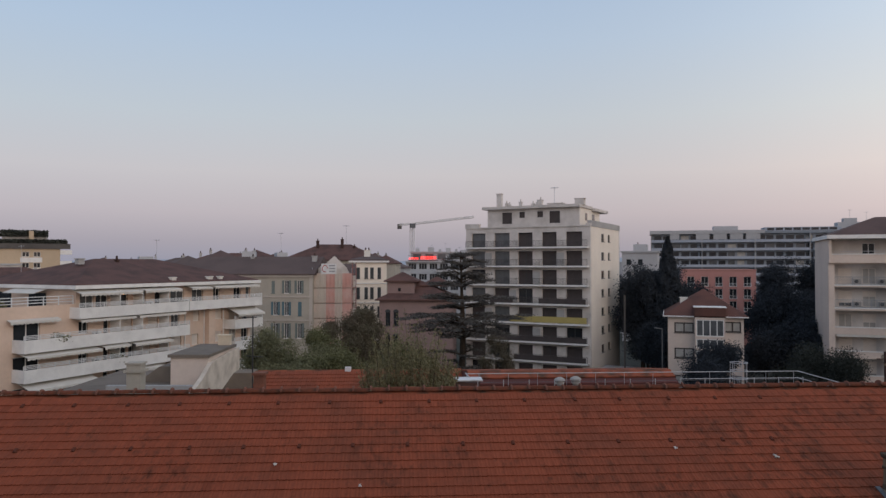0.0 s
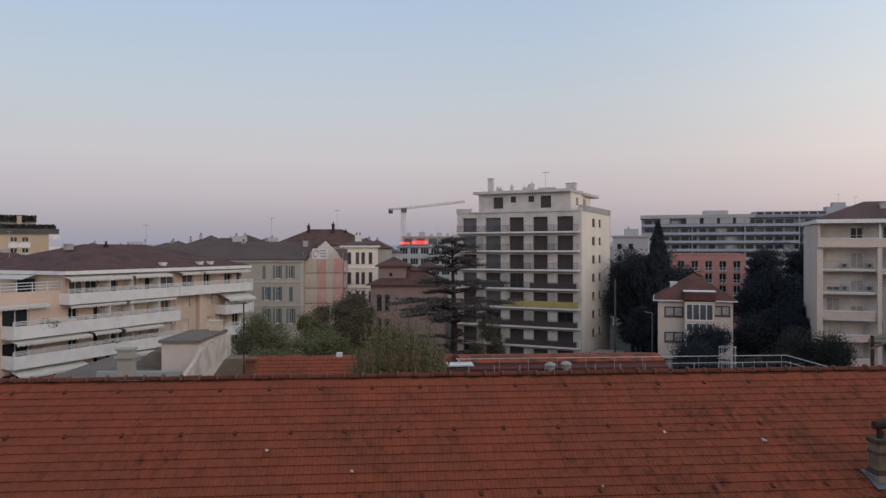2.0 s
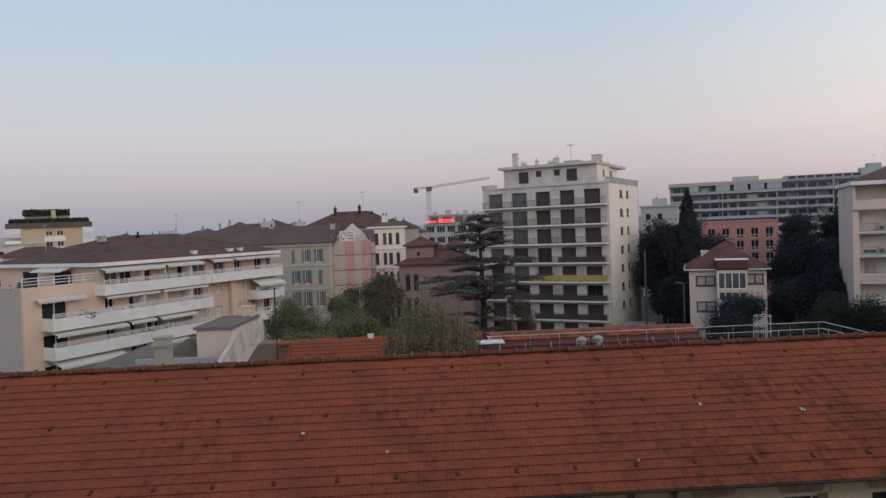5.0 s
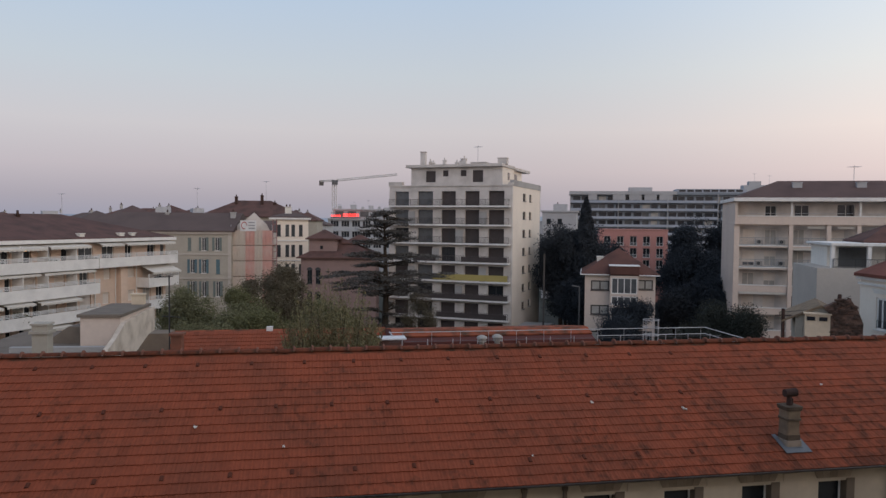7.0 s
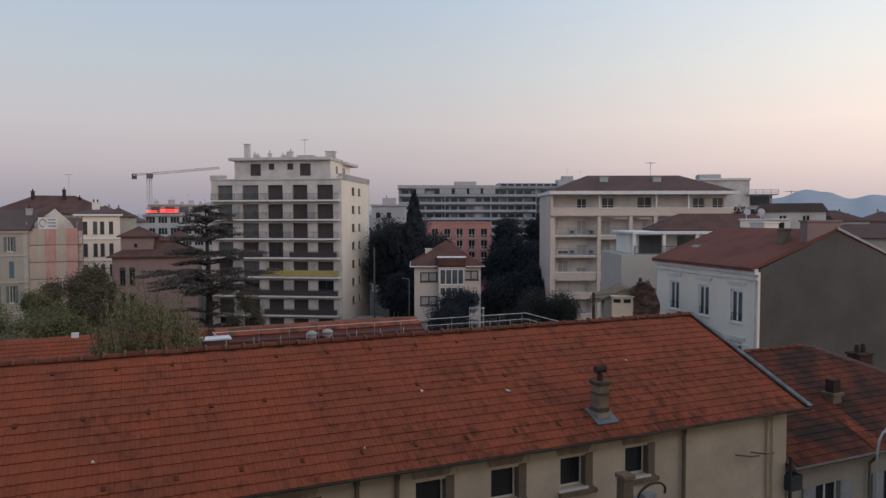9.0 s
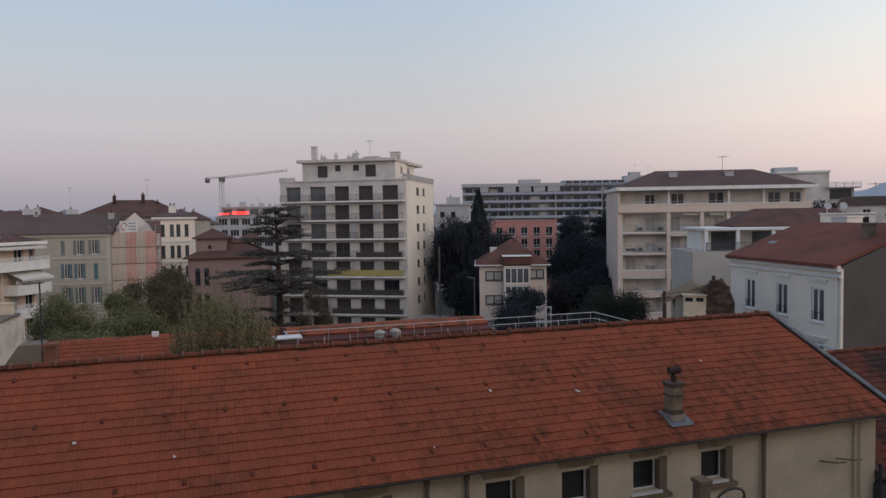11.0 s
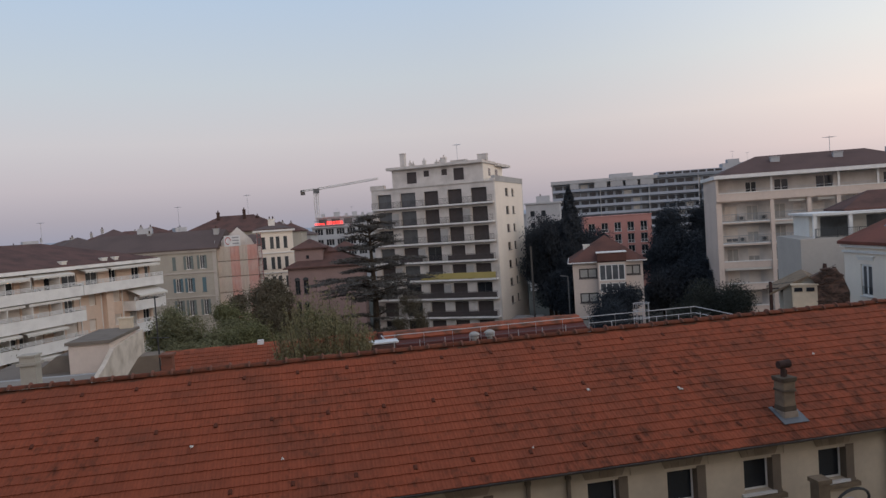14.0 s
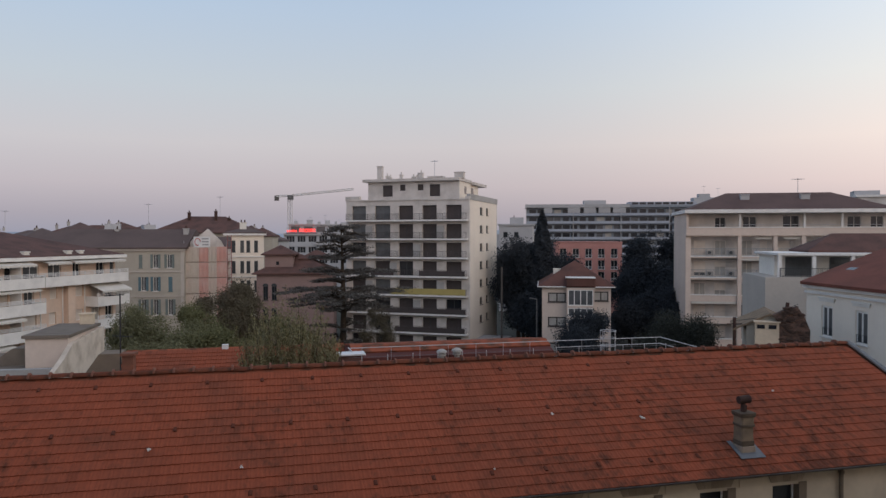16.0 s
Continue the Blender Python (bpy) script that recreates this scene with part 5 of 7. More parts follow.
part("attic_wall", boxes((2.9, 3.2, 1.9, 12.5, 23.3, 26.2), (17.0, 17.3, 1.9, 12.5, 23.3, 26.2), (3.2, 17.0, 12.2, 12.5, 23.3, 26.2)), "side", tower)
for h in AT:
    window(tower, am, *h, "shade_brown", "shutter_dark", 0.12, 0, "", False, 0.05)
part("attic_roof", boxes((2.25, 17.5, 0.9, 8.0, 26.2, 26.6), (2.25, 17.9, 8.0, 15.6, 26.0, 26.4)), "offwhite", tower, "pale overhanging roof slab")
part("attic_window", boxes((17.303, 17.34, 4.5, 5.5, 24.4, 25.5)), "pane", tower)
part("attic_window", boxes((17.303, 17.34, 8.2, 9.6, 24.0, 25.5)), "pane", tower)
chimney(4.4, 2.8, 26.6, 0.75, 0.7, 2.05, "tall narrow chimney on the tower roof", "offwhite", 0, m=TW_M)
for x, hh, w in ((5.4, 0.5, 0.4), (5.9, 0.3, 0.4), (7.7, 0.65, 0.45), (9.7, 0.3, 0.5), (10.4, 0.5, 0.4), (10.9, 0.85, 0.6)):
    chimney(x, 3.2, 26.65, w, w, hh, "small pale roof flue", "offwhite", 1, "flues on the tower", "offwhite", m=TW_M)
chimney(17.0, 3.0, 26.6, 1.35, 1.0, 0.85, "broad dark-capped roof chimney", "offwhite", 0, m=TW_M)
chimney(12.9, 4.5, 26.6, 2.4, 1.5, 0.4, "low pale lift housing box", "offwhite", 0, "flues on the tower", m=TW_M)
antenna(12.6, 4.5, 26.9, 2.7, m=TW_M)
part("porch", boxes((TWW + 0.1, TWW + 4.5, 3, 8, 2.6, 2.85), (TWW + 0.3, TWW + 4.3, 3.2, 7.8, 0, 2.6)), "palegrey", tower, "low pale porch")
tp = thing("tall_pole", pose(26.0, 100.5, 0), "tall thin grey pole beside the tower", "pole")
part("shaft", rods(((0, 0, 0), (0, 0, 13.5)), r=0.14, sides=8), "gable", tp)

# ---------- villa with the hipped roof ----------
V_M = plan(27.6, 86.2, 18)
villa = thing("villa", V_M, "cream villa with a red hipped roof and glazed bay", "house")
VW, VD = 8.6, 9.5
holes = [(0.75, 3.0, z, z + 1.25) for z in (9.6, 6.5, 3.2)] + [(6.4, 8.3, z, z + 1.25) for z in (9.8, 6.7, 3.4)]
fm, lm, rm = shell(villa, VW, VD, 0, 11.55, holes, material="rbwall")
for h in holes:
    window(villa, fm, *h, "curtain", "rail_bronze", 0.1, 1, "", True, 0.16)
bay_holes = [(0.14, 3.26, z, z + h) for z, h in ((9.3, 2.0), (7.9, 1.1), (5.4, 2.2), (2.6, 2.0))]
bm = bmesh.new()
wall_cells(bm, None, 3.4, 0, 11.55, 0.2, bay_holes)
bm2 = pose(3.1, -0.9, 0)
part("bay", bm, "rbwall", villa, "projecting bay with tall panes", bm2)
part("bay_side", boxes((3.1, 3.3, -0.7, -0.003, 0, 11.55), (6.3, 6.5, -0.7, -0.003, 0, 11.55)), "rbwall", villa)
for h in bay_holes:
    window(villa, bm2, *h, "pane_grey", "white_trim", 0.05, 3, "", False, 0.11)
part("bay_top", boxes((3.05, 6.55, -1.0, 1.6, 11.73, 12.75)), "roof_villa", villa, "tile-hung dormer over the bay")
part("bay_cap", boxes((2.95, 6.65, -1.1, 1.7, 12.75, 12.84)), "white_trim", villa, "white dormer capping")
for q in ((-0.55, 3.0, -0.6, -0.503), (6.6, VW + 0.5, -0.6, -0.503), (-0.6, -0.503, -0.5, VD + 0.5)):
    part("gutter", boxes((*q, 11.56, 11.69)), "white_trim", villa, "white eaves gutter")
part("roof", hip(-0.5, VW + 0.5, -0.5, VD + 0.5, 11.55, 3.1), "roof_villa", villa, "red hipped tile roof")
chimney(1.9, 4.0, 12.6, 0.85, 0.7, 1.05, "white chimney on the villa roof", "white", 0, m=V_M)
vp = thing("street_lamp", pose(26.2, 84.0, 0), "grey street lamp beside the villa", "street lamp")
part("pole", rods(((0, 0, 0), (0, 0, 10.2)), ((0, 0, 10.2), (-0.9, 0, 10.35)), r=0.07, sides=8), "lead", vp)
part("porch", boxes((-1.8, -0.003, 0.5, 5, 3.4, 3.6), (-1.7, -1.5, 0.6, 0.8, 0, 3.4)), "white_trim", villa, "small white porch roof")

# ---------- rose apartment house behind the villa ----------
P_M = plan(43.70, 128.16, 16)
pk = thing("rose_apartment_house", P_M, "rose apartment house with white-framed windows", "apartment building")
holes = [(0.85 + k * 2.38, 2.07 + k * 2.38, z, z + 1.8) for k in range(5) for z in (13.9, 11.7, 9.5)]
fm, lm, rm = shell(pk, 12.4, 10, 0, 16.85, holes, material="rose")
for h in holes:
    window(pk, fm, *h, "pane", "white_trim", 0.2, 1, "", False, 0.05)
    part("rail", cached("pkrail", lambda: mesh_of("rail", railing(1.22, 0.6, 0.15, 1.3, 0.025), "white_metal")), "white_metal", pk, "", pose(h[0], -0.05, h[2]))
part("roof", boxes((-0.1, 12.5, -0.1, 10.1, 16.85, 17.0)), "rose", pk)

# ---------- long blue-grey block in the distance ----------
B_M = plan(73.5, 248.0, 16.5)
blue = thing("long_apartment_block", B_M, "long blue-grey apartment block with strip balconies", "apartment building")
BW, BD = 92.0, 14.0
rng = random.Random(11)
holes = []
for i in range(9):
    z = 25.6 - 2.85 * i
    for k in range(30):
        x = 1.0 + k * 3.03
        w = rng.choice((2.3, 2.6, 2.8))
        if z > 4 and x + w < BW - 0.6:
            holes.append((x, x + w, z + 0.3, z + 2.2))
fm, lm, rm = shell(blue, BW, BD, 0, 28.4, holes, material="bluegrey")
for h in holes:
    if h[2] > 12:
        window(blue, fm, *h, "pane" if rng.random() < 0.72 else "pane_grey" if rng.random() < 0.6 else "curtain", "bluegrey", 0.3, 0, "", False, 0.06)
for i in range(8):
    z = 25.6 - 2.85 * i
    part("balcony", boxes((0, BW * 0.55, -1.3, -0.003, z - 0.15, z), (0, BW * 0.55, -1.3, -1.2, z, z + 0.75)), "blueslab", blue, "blue-grey strip balcony")
    part("balcony", boxes((BW * 0.56, BW, -1.6, -0.003, z - 0.15, z), (BW * 0.56, BW, -1.6, -1.5, z, z + 0.6)), "blueslab", blue, "blue-grey strip balcony")
for k in range(4):
    part("divider", cached("divider", lambda: mesh_of("divider", boxes((-0.1, 0.1, -1.35, 0, 5, 28.4)), "palegrey")), "palegrey", blue, "", pose(k * BW * 0.55 / 3, 0, 0))
part("roof", boxes((-0.4, BW * 0.4, -1.4, BD, 28.4, 29.6)), "palegrey", blue)
part("roof", boxes((BW * 0.4, BW + 0.3, -1.0, BD, 28.4, 29.2)), "bluegrey", blue)
rng = random.Random(6)
x = 1.0
while x < BW * 0.4:
    w = rng.uniform(2.4, 5.0)
    if rng.random() < 0.6:
        part("panel", boxes((x, x + w, -1.28, -1.18, 26.45, 28.4)), "palegrey", blue, "pale solid balcony panel")
    x += w + rng.uniform(0.3, 1.5)
for x in (52.5, 55.5):
    part("glass_shaft", boxes((x, x + 2.4, -1.75, -1.62, 6, 26.0)), "pane_grey", blue, "dark glazed shaft")
part("penthouse", boxes((BW * 0.4, 60.0, -0.6, 8.0, 29.2, 30.4)), "blueslab", blue)
for k in range(8):
    part("pane", boxes((37.6 + k * 2.7, 39.8 + k * 2.7, -0.66, -0.603, 29.4, 30.2)), "pane", blue)
for q in ((21, 29, 4, 9, 29.6, 31.2), (60, 71, 4, 9, 29.2, 32.0), (62, 66, 5, 8, 32.0, 33.4), (76, 82, 4, 9, 29.2, 31)):
    part("roof_house", boxes(q), "palegrey", blue)
antenna(64, 6, 33.3, 3.0, m=B_M)
antenna(69, 6, 32, 3.5, m=B_M)

# ---------- apartment block with columns, right ----------
R_M = plan(46.7, 85.0, 20)
rb = thing("column_apartment_block", R_M, "pale apartment block with columned loggias and brown hip roof", "apartment building")
RW, RD = 24.7, 10.5
RSL = [18.25, 15.45, 12.7, 9.9, 7.05, 4.2]
LOGB = [(0.66, 6.42), (6.8, 10.66), (11.19, 14.06), (14.51, 18.42), (18.95, 24.3)]
holes = [(a, b, z + (0.02 if z > 11 else 0.55), z + 2.5) for z in RSL[1:] for a, b in LOGB]
fm, lm, rm = shell(rb, RW, RD, 0, 18.1, holes, material="rbwall", side_material="rbwall", thick=0.25)
# back walls of the loggias, with doors and windows
for z in RSL[1:]:
    back = [(1.3, 2.75, z + 0.1, z + 2.0), (3.9, 5.3, z + 0.1, z + 2.0), (7.2, 8.6, z + 0.1, z + 2.0), (9.5, 10.4, z + 0.1, z + 2.0), (11.5, 13.2, z + 0.1, z + 2.0), (15.0, 16.4, z + 0.1, z + 2.0), (20.0, 22.3, z + 0.1, z + 2.0)]
    bm = bmesh.new()
    wall_cells(bm, None, RW - 0.5, z - 0.15, z + 2.63, 0.2, [(a - 0.25, b - 0.25, c, d) for a, b, c, d in back])
    lw = pose(0.25, 1.7, 0)
    part("loggia_wall", bm, "offwhite", rb, "", lw)
    rng = random.Random(int(z * 10))
    for a, b, c, d in back:
        window(rb, lw, a - 0.25, b - 0.25, c, d, "pane_grey" if rng.random() < 0.2 else rng.choice(("shade_grey", "shade_white", "curtain")), "shade_white", 0.05, 1, "", False, 0.06)
    for x, w in ((2.9, 0.75), (5.6, 0.7), (16.9, 0.7)):
        if z > 11:
            ac = thing("air_conditioner", R_M @ pose(x, 1.3, z), "small grey air conditioner on a loggia floor", "air conditioner", "air conditioners")
            part("case", boxes((0, w, 0, 0.3, 0.12, 0.7), (0.05, 0.12, 0.02, 0.28, 0, 0.12), (w - 0.12, w - 0.05, 0.02, 0.28, 0, 0.12)), "shade_grey", ac)
            bm = bmesh.new()
            rod(bm, (w * 0.4, -0.02, 0.42), (w * 0.4, 0.0, 0.42), 0.22, 14)
            part("fan_grille", bm, "shutter_dark", ac)
    for a, b, c, d in (back[0], back[1], back[3], back[5]):
        if rng.random() < 0.7:
            part("roller_shutter", boxes((a, b, 1.66, 1.697, c + rng.choice((0.45, 0.9, 1.2)), d)), "shade_white", rb)
    part("loggia_floor", boxes((0.25, RW - 0.25, 0.25, 1.7, z - 0.15, z)), "palegrey", rb)
    for a, b in LOGB:
        up = 0.0 if z > 11 else 0.53
        part("sill", boxes((a - 0.05, b + 0.05, -0.06, 0.22, z + up - 0.1, z + up + 0.024)), "white_trim", rb, "white parapet coping")
        if up == 0:
            part("rail", cached(("rb", round(b - a, 2)), lambda: mesh_of("rail", railing(b - a, 0.95, 0.13, 1.8, 0.03), "shutter_grey")), "shutter_grey", rb, "", pose(a, 0.12, z + 0.02))
for x in (6.61, 10.92, 14.28, 18.68, 24.47):
    part("column", cached("rbcol", lambda: mesh_of("column", boxes((-0.24, 0.24, -0.3, -0.003, 0, 18.1)), "rbwall")), "rbwall", rb, "pinkish white column", pose(x, 0, 0))
for x0, x1, z in ((8.6, 10.6, 15.45), (6.9, 10.6, 12.7), (12.0, 14.0, 15.45), (19.2, 23.0, 15.45), (0.8, 6.3, 7.05)):
    part("blind", boxes((x0, x1, 0.05, 0.12, z + 2.2, z + 2.48)), "canvas", rb, "rolled pale canvas blind")
part("balcony", boxes((0.3, RW + 0.3, -0.4, 0.0, 18.1, 18.3), (0.3, RW + 0.3, -0.4, -0.28, 18.3, 19.1)), "rbwall", rb, "pale top floor balcony parapet")
part("coping", boxes((0.3, RW + 0.4, -0.46, -0.22, 19.1, 19.22)), "white_trim", rb)
part("rail", rods(((1.2, -0.34, 19.5), (RW + 0.3, -0.34, 19.5)), r=0.03), "galv", rb)
top = [(3.85, 5.2, 18.5, 20.5), (7.3, 9.0, 18.5, 20.6), (12.2, 14.2, 18.5, 20.7), (19.9, 21.5, 18.5, 20.6), (22.6, 24.1, 18.5, 20.6)]
bm = bmesh.new()
wall_cells(bm, None, RW - 0.6, 18.3, 21.0, 0.25, [(a - 0.3, b - 0.3, c, d) for a, b, c, d in top])
tm = pose(0.3, 1.4, 0)
part("top_wall", bm, "offwhite", rb, "", tm)
for a, b, c, d in top:
    window(rb, tm, a - 0.3, b - 0.3, c, d, "pane", "white_trim", 0.1, 1, "", False, 0.06)
part("top_wall", boxes((0, 0.29, -0.5, RD, 18.1, 21.0), (RW - 0.3, RW, 1.65, RD, 18.1, 21.0), (0.29, RW - 0.3, RD - 0.3, RD, 18.1, 21.0)), "rbwall", rb)
for x in (6.6, 14.3, 18.7):
    part("post", boxes((x - 0.12, x + 0.12, -0.44, -0.24, 19.22, 21.0)), "white_trim", rb)
part("fascia", boxes((-0.3, RW + 0.5, -1.3, RD + 0.5, 21.0, 21.45)), "white_trim", rb, "white roof fascia")
part("roof", hip(0.1, RW + 0.2, -1.0, RD + 0.2, 21.45, 2.35, thick=0.05), "roof_brown", rb, "brown hipped tile roof")
for x in (7.8, 15.2):
    chimney(x, 2.6, 22.6, 1.1, 0.6, 0.85, "small pale dormer vent on the brown roof", "palegrey", 0, "dormer vents", m=R_M)
antenna(15.0, 4.8, 23.6, 2.2, m=R_M)

# ---------- terraced grey house between ----------
G_M = plan(36.8, 53.8, 20)
gh = thing("terraced_house", G_M, "pale grey terraced house with a roof terrace", "house")
part("wall", boxes((0, 3.4, 0, 8, 0, 14.55), (3.4, 13, 0.4, 8, 0, 14.2)), "greige_pale", gh)
part("terrace_wall", boxes((1.5, 13.0, 3.0, 8.0, 14.55, 16.4)), "white", gh)
part("terrace_roof", boxes((1.1, 13.4, 0.4, 8.2, 16.4, 16.6)), "white_trim", gh)
for x in (1.3, 4.0, 7.0, 10.0):
    part("post", boxes((x - 0.14, x + 0.14, 0.5, 0.8, 14.2, 16.4)), "white_trim", gh)
part("rail", railing(11.5, 0.75, 0.14, 1.6, 0.02), "shutter_dark", gh, "", pose(1.3, 0.45, 14.55))
part("door", boxes((2.4, 4.6, 2.95, 2.997, 14.55, 16.2)), "pane_grey", gh)
part("door", boxes((6.0, 8.0, 2.95, 2.997, 14.55, 16.2)), "pane_grey", gh)
part("roof", hip(4.3, 17.0, 3.0, 8.6, 16.6, 1.5), "roof_old", gh, "red tile roof")

# ---------- white house with the blind gable ----------
W_M = plan(32.05, 42.4, 95)
wh = thing("white_gable_house", W_M, "white three-window house with a bare dark gable wall", "house")
WW, WD = 10.55, 11.0
holes = [(x, x + 1.1, z, z + h) for x in (1.65, 4.93, 8.15) for z, h in ((11.55, 2.0), (8.2, 2.25))]
bm = bmesh.new()
wall_cells(bm, None, WW, 0, 14.75, 0.16, holes)
part("wall", bm, "wh_white", wh, "white rendered front")
for h in holes:
    w = window(wh, pose(0, 0, 0), *h, "pane_grey", "white_trim", 0.08, 1, "", True, 0.13)
    part("lintel", cached("lintel", lambda: mesh_of("lintel", boxes((-0.3, 1.4, -0.1, 0, 2.42, 2.54), (-0.2, 1.3, -0.05, 0, 2.26, 2.42)), "white")), "white", w, "moulded white lintel")
    part("guard", cached("guard", lambda: mesh_of("guard", railing(1.1, 0.5, 0.1, 1, 0.015), "shutter_dark")), "shutter_dark", w, "", pose(0, 0.08, 0.05))
part("cornice", boxes((-0.1, WW + 0.02, -0.24, -0.003, 14.6, 14.92), (-0.05, WW + 0.05, -0.14, -0.003, 14.25, 14.4), (-0.05, WW, -0.06, -0.003, 10.2, 10.32)), "white_trim", wh, "white moulded cornice")
gm = pose(WW, 0, 0, 0, 0, 90)
bm = bmesh.new()
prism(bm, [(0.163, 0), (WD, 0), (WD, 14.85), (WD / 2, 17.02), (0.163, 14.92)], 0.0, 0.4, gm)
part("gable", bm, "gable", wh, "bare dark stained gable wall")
part("wall", boxes((0, WW - 0.4, WD - 0.4, WD, 0, 14.6), (0, 0.4, 0.4, WD - 0.4, 0, 14.6)), "white", wh)
part("pipe", rods(((WW - 0.25, -0.08, 0), (WW - 0.25, -0.08, 14.4)), r=0.06, sides=8), "white_trim", wh)
bm = bmesh.new()
prism(bm, [(-0.4, 14.8), (WD / 2, 17.0), (WD + 0.3, 14.8), (WD + 0.3, 15.0), (WD / 2, 17.2), (-0.4, 15.0)], 0.06, WW + 0.1, pose(WW, 0, 0, 0, 0, 90))
wh_roof = part("roof", bm, "tiles_wh", wh, "dark red tile roof")
part("coping", boxes((0, 5.9, -0.03, 0.25, 0.0, 0.14)), "zinc", wh, "", gm @ pose(WD / 2, -0.03, 17.2, 0, 22.4, 0))
chimney(8.6, 3.4, 16.0, 0.5, 0.55, 1.15, "brown chimney on the roof slope", "brownstone", 0, m=W_M)
chimney(10.1, 4.7, 16.4, 0.6, 2.4, 1.25, "broad beige chimney wall at the gable ridge", "rose_old", 0, m=W_M)
chimney(2.5, 7.0, 16.6, 1.5, 1.2, 0.9, "white boxed skylight on the roof", "white", 0, m=W_M)
part("skylight", boxes((0.5, 1.3, 1.3, 2.2, 0, 0.05)), "pane", wh, "", pose(0.8, 0.2, 15.05, 0, 0, 0) @ pose(0, 0, 0, 24, 0, 0))
roof_box = thing("roof_terrace_hut", plan(41.6, 44.6, 43), "white rooftop hut with a dark opening", "hut")
part("wall", boxes((0, 3.6, 0, 3, 0, 17.7)), "white", roof_box)
part("roof", boxes((-0.1, 3.7, -0.1, 3.1, 17.7, 17.8)), "white_trim", roof_box)
part("opening", boxes((2.24, 3.18, -0.04, -0.003, 16.4, 17.5)), "pane", roof_box)
part("window", boxes((0.85, 1.1, -0.04, -0.003, 16.95, 17.2)), "pane", roof_box)
for dx in (0.45, 1.5):
    dish = thing("satellite_dish", plan(41.6, 44.6, 43) @ pose(dx, 0.6, 17.8), "white satellite dish on the hut roof", "satellite dish", "satellite dishes")
    part("stand", rods(((0, 0, 0), (0, 0, 0.45)), r=0.03), "galv", dish)
    bm = bmesh.new()
    rod(bm, (0, 0, 0.5), (0.05, -0.14, 0.56), 0.1, 14, 0.28)
    part("reflector", bm, "palegrey", dish)

J_M = plan(97.0, 114.5, 30)
tall = thing("stepped_apartment_block", J_M, "pale stepped apartment block with dark terraces", "apartment building")
part("wall", boxes((0, 9.0, 0, 10, 0, 25.2)), "offwhite", tall)
part("wall", boxes((9.003, 13.5, 1, 9, 0, 22.2)), "grey", tall)
part("roof", boxes((-0.3, 9.2, -0.3, 10.2, 25.2, 25.6)), "white_trim", tall)
part("roof_house", boxes((-0.2, 4, 2, 6, 25.6, 26.5)), "palegrey", tall)
for z in (22.2, 19.4):
    part("terrace", boxes((8.5, 14.2, -0.8, 9.2, z, z + 0.25)), "palegrey", tall)
    part("opening", boxes((9.4, 13.0, 0.9, 0.997, z - 2.0, z - 0.3)), "pane", tall)
part("railing", railing(5.6, 0.8, 0.3, 1.4, 0.05, False), "galv", tall, "", pose(8.6, -0.7, 22.45))

U_M = plan(62.8, 64.5, 42)
mans = thing("mansard_house", U_M, "pale house with a dark mansard roof", "house")
holes = [(2.2, 3.0, 16.7, 18.1), (4.6, 5.4, 16.7, 18.1)]
shell(mans, 7.0, 6, 0, 18.5, holes, material="offwhite")
for h in holes:
    window(mans, pose(0, 0, 0), *h, "pane", "white_trim", 0.12, 1, "", True, 0.06)
bm = bmesh.new()
prism(bm, [(-0.3, 18.5), (7.3, 18.5), (6.6, 19.5), (0.4, 19.5)], -0.2, 6.2)
part("roof", bm, "roof_dark", mans, "dark mansard roof")
antenna(3.6, 2.5, 19.5, 1.6, m=U_M)

# small house in front of the white one
s_M = plan(25.2, 38.7, 30)
sh = thing("small_house", s_M, "small cream house with a mossy tile roof", "house")
part("wall", boxes((0, 3.0, 0, 4, 0, 12.4)), "greige", sh)
bm = bmesh.new()
prism(bm, [(0, 12.4), (3.0, 12.4), (1.3, 13.35), (0, 12.75)], 0, 0.3)
part("gable", bm, "greige", sh)
part("dormer", boxes((0.45, 1.75, -0.6, -0.003, 10.5, 12.9), (0.38, 1.82, -0.68, 0.0, 12.9, 12.98)), "cream", sh, "cream dormer")
part("dormer_pane", boxes((0.55, 0.98, -0.64, -0.603, 12.55, 12.78), (1.18, 1.6, -0.64, -0.603, 12.55, 12.78)), "pane", sh)
bm = bmesh.new()
prism(bm, [(-0.75, 12.3), (1.3, 13.3), (2.6, 12.6), (2.6, 12.75), (1.3, 13.42), (-0.75, 12.42)], -0.15, 4.2)
part("roof", bm, "stone", sh, "weathered stone-coloured roof edge")
ruin = thing("ruined_stack", s_M @ pose(0, -0.6, 0), "crumbling mossy rubble chimney wall with broken pots", "chimney")
bm = bmesh.new()
prism(bm, [(1.75, 9.5), (1.7, 12.9), (1.45, 13.35), (2.2, 13.75), (2.75, 13.85), (3.1, 13.3), (3.4, 12.5), (3.3, 9.5)], 0.05, 0.75)
part("core", bm, "rubble", ruin)
r2 = random.Random(17)
for i in range(150):
    z = r2.uniform(10.6, 13.75)
    lo, hi = (1.7, 3.35) if z < 12.8 else (1.55 + (z - 12.8) * 0.3, 3.25 - (z - 12.8) * 0.4)
    x, w, h = r2.uniform(lo, hi - 0.15), r2.uniform(0.14, 0.3), r2.uniform(0.06, 0.13)
    part("rubble_stone", boxes((0, w, -r2.uniform(0.02, 0.12), 0.3, 0, h)), "rubble", ruin, "", pose(x, 0.05, z, 0, r2.uniform(-14, 14), r2.uniform(-8, 8)))
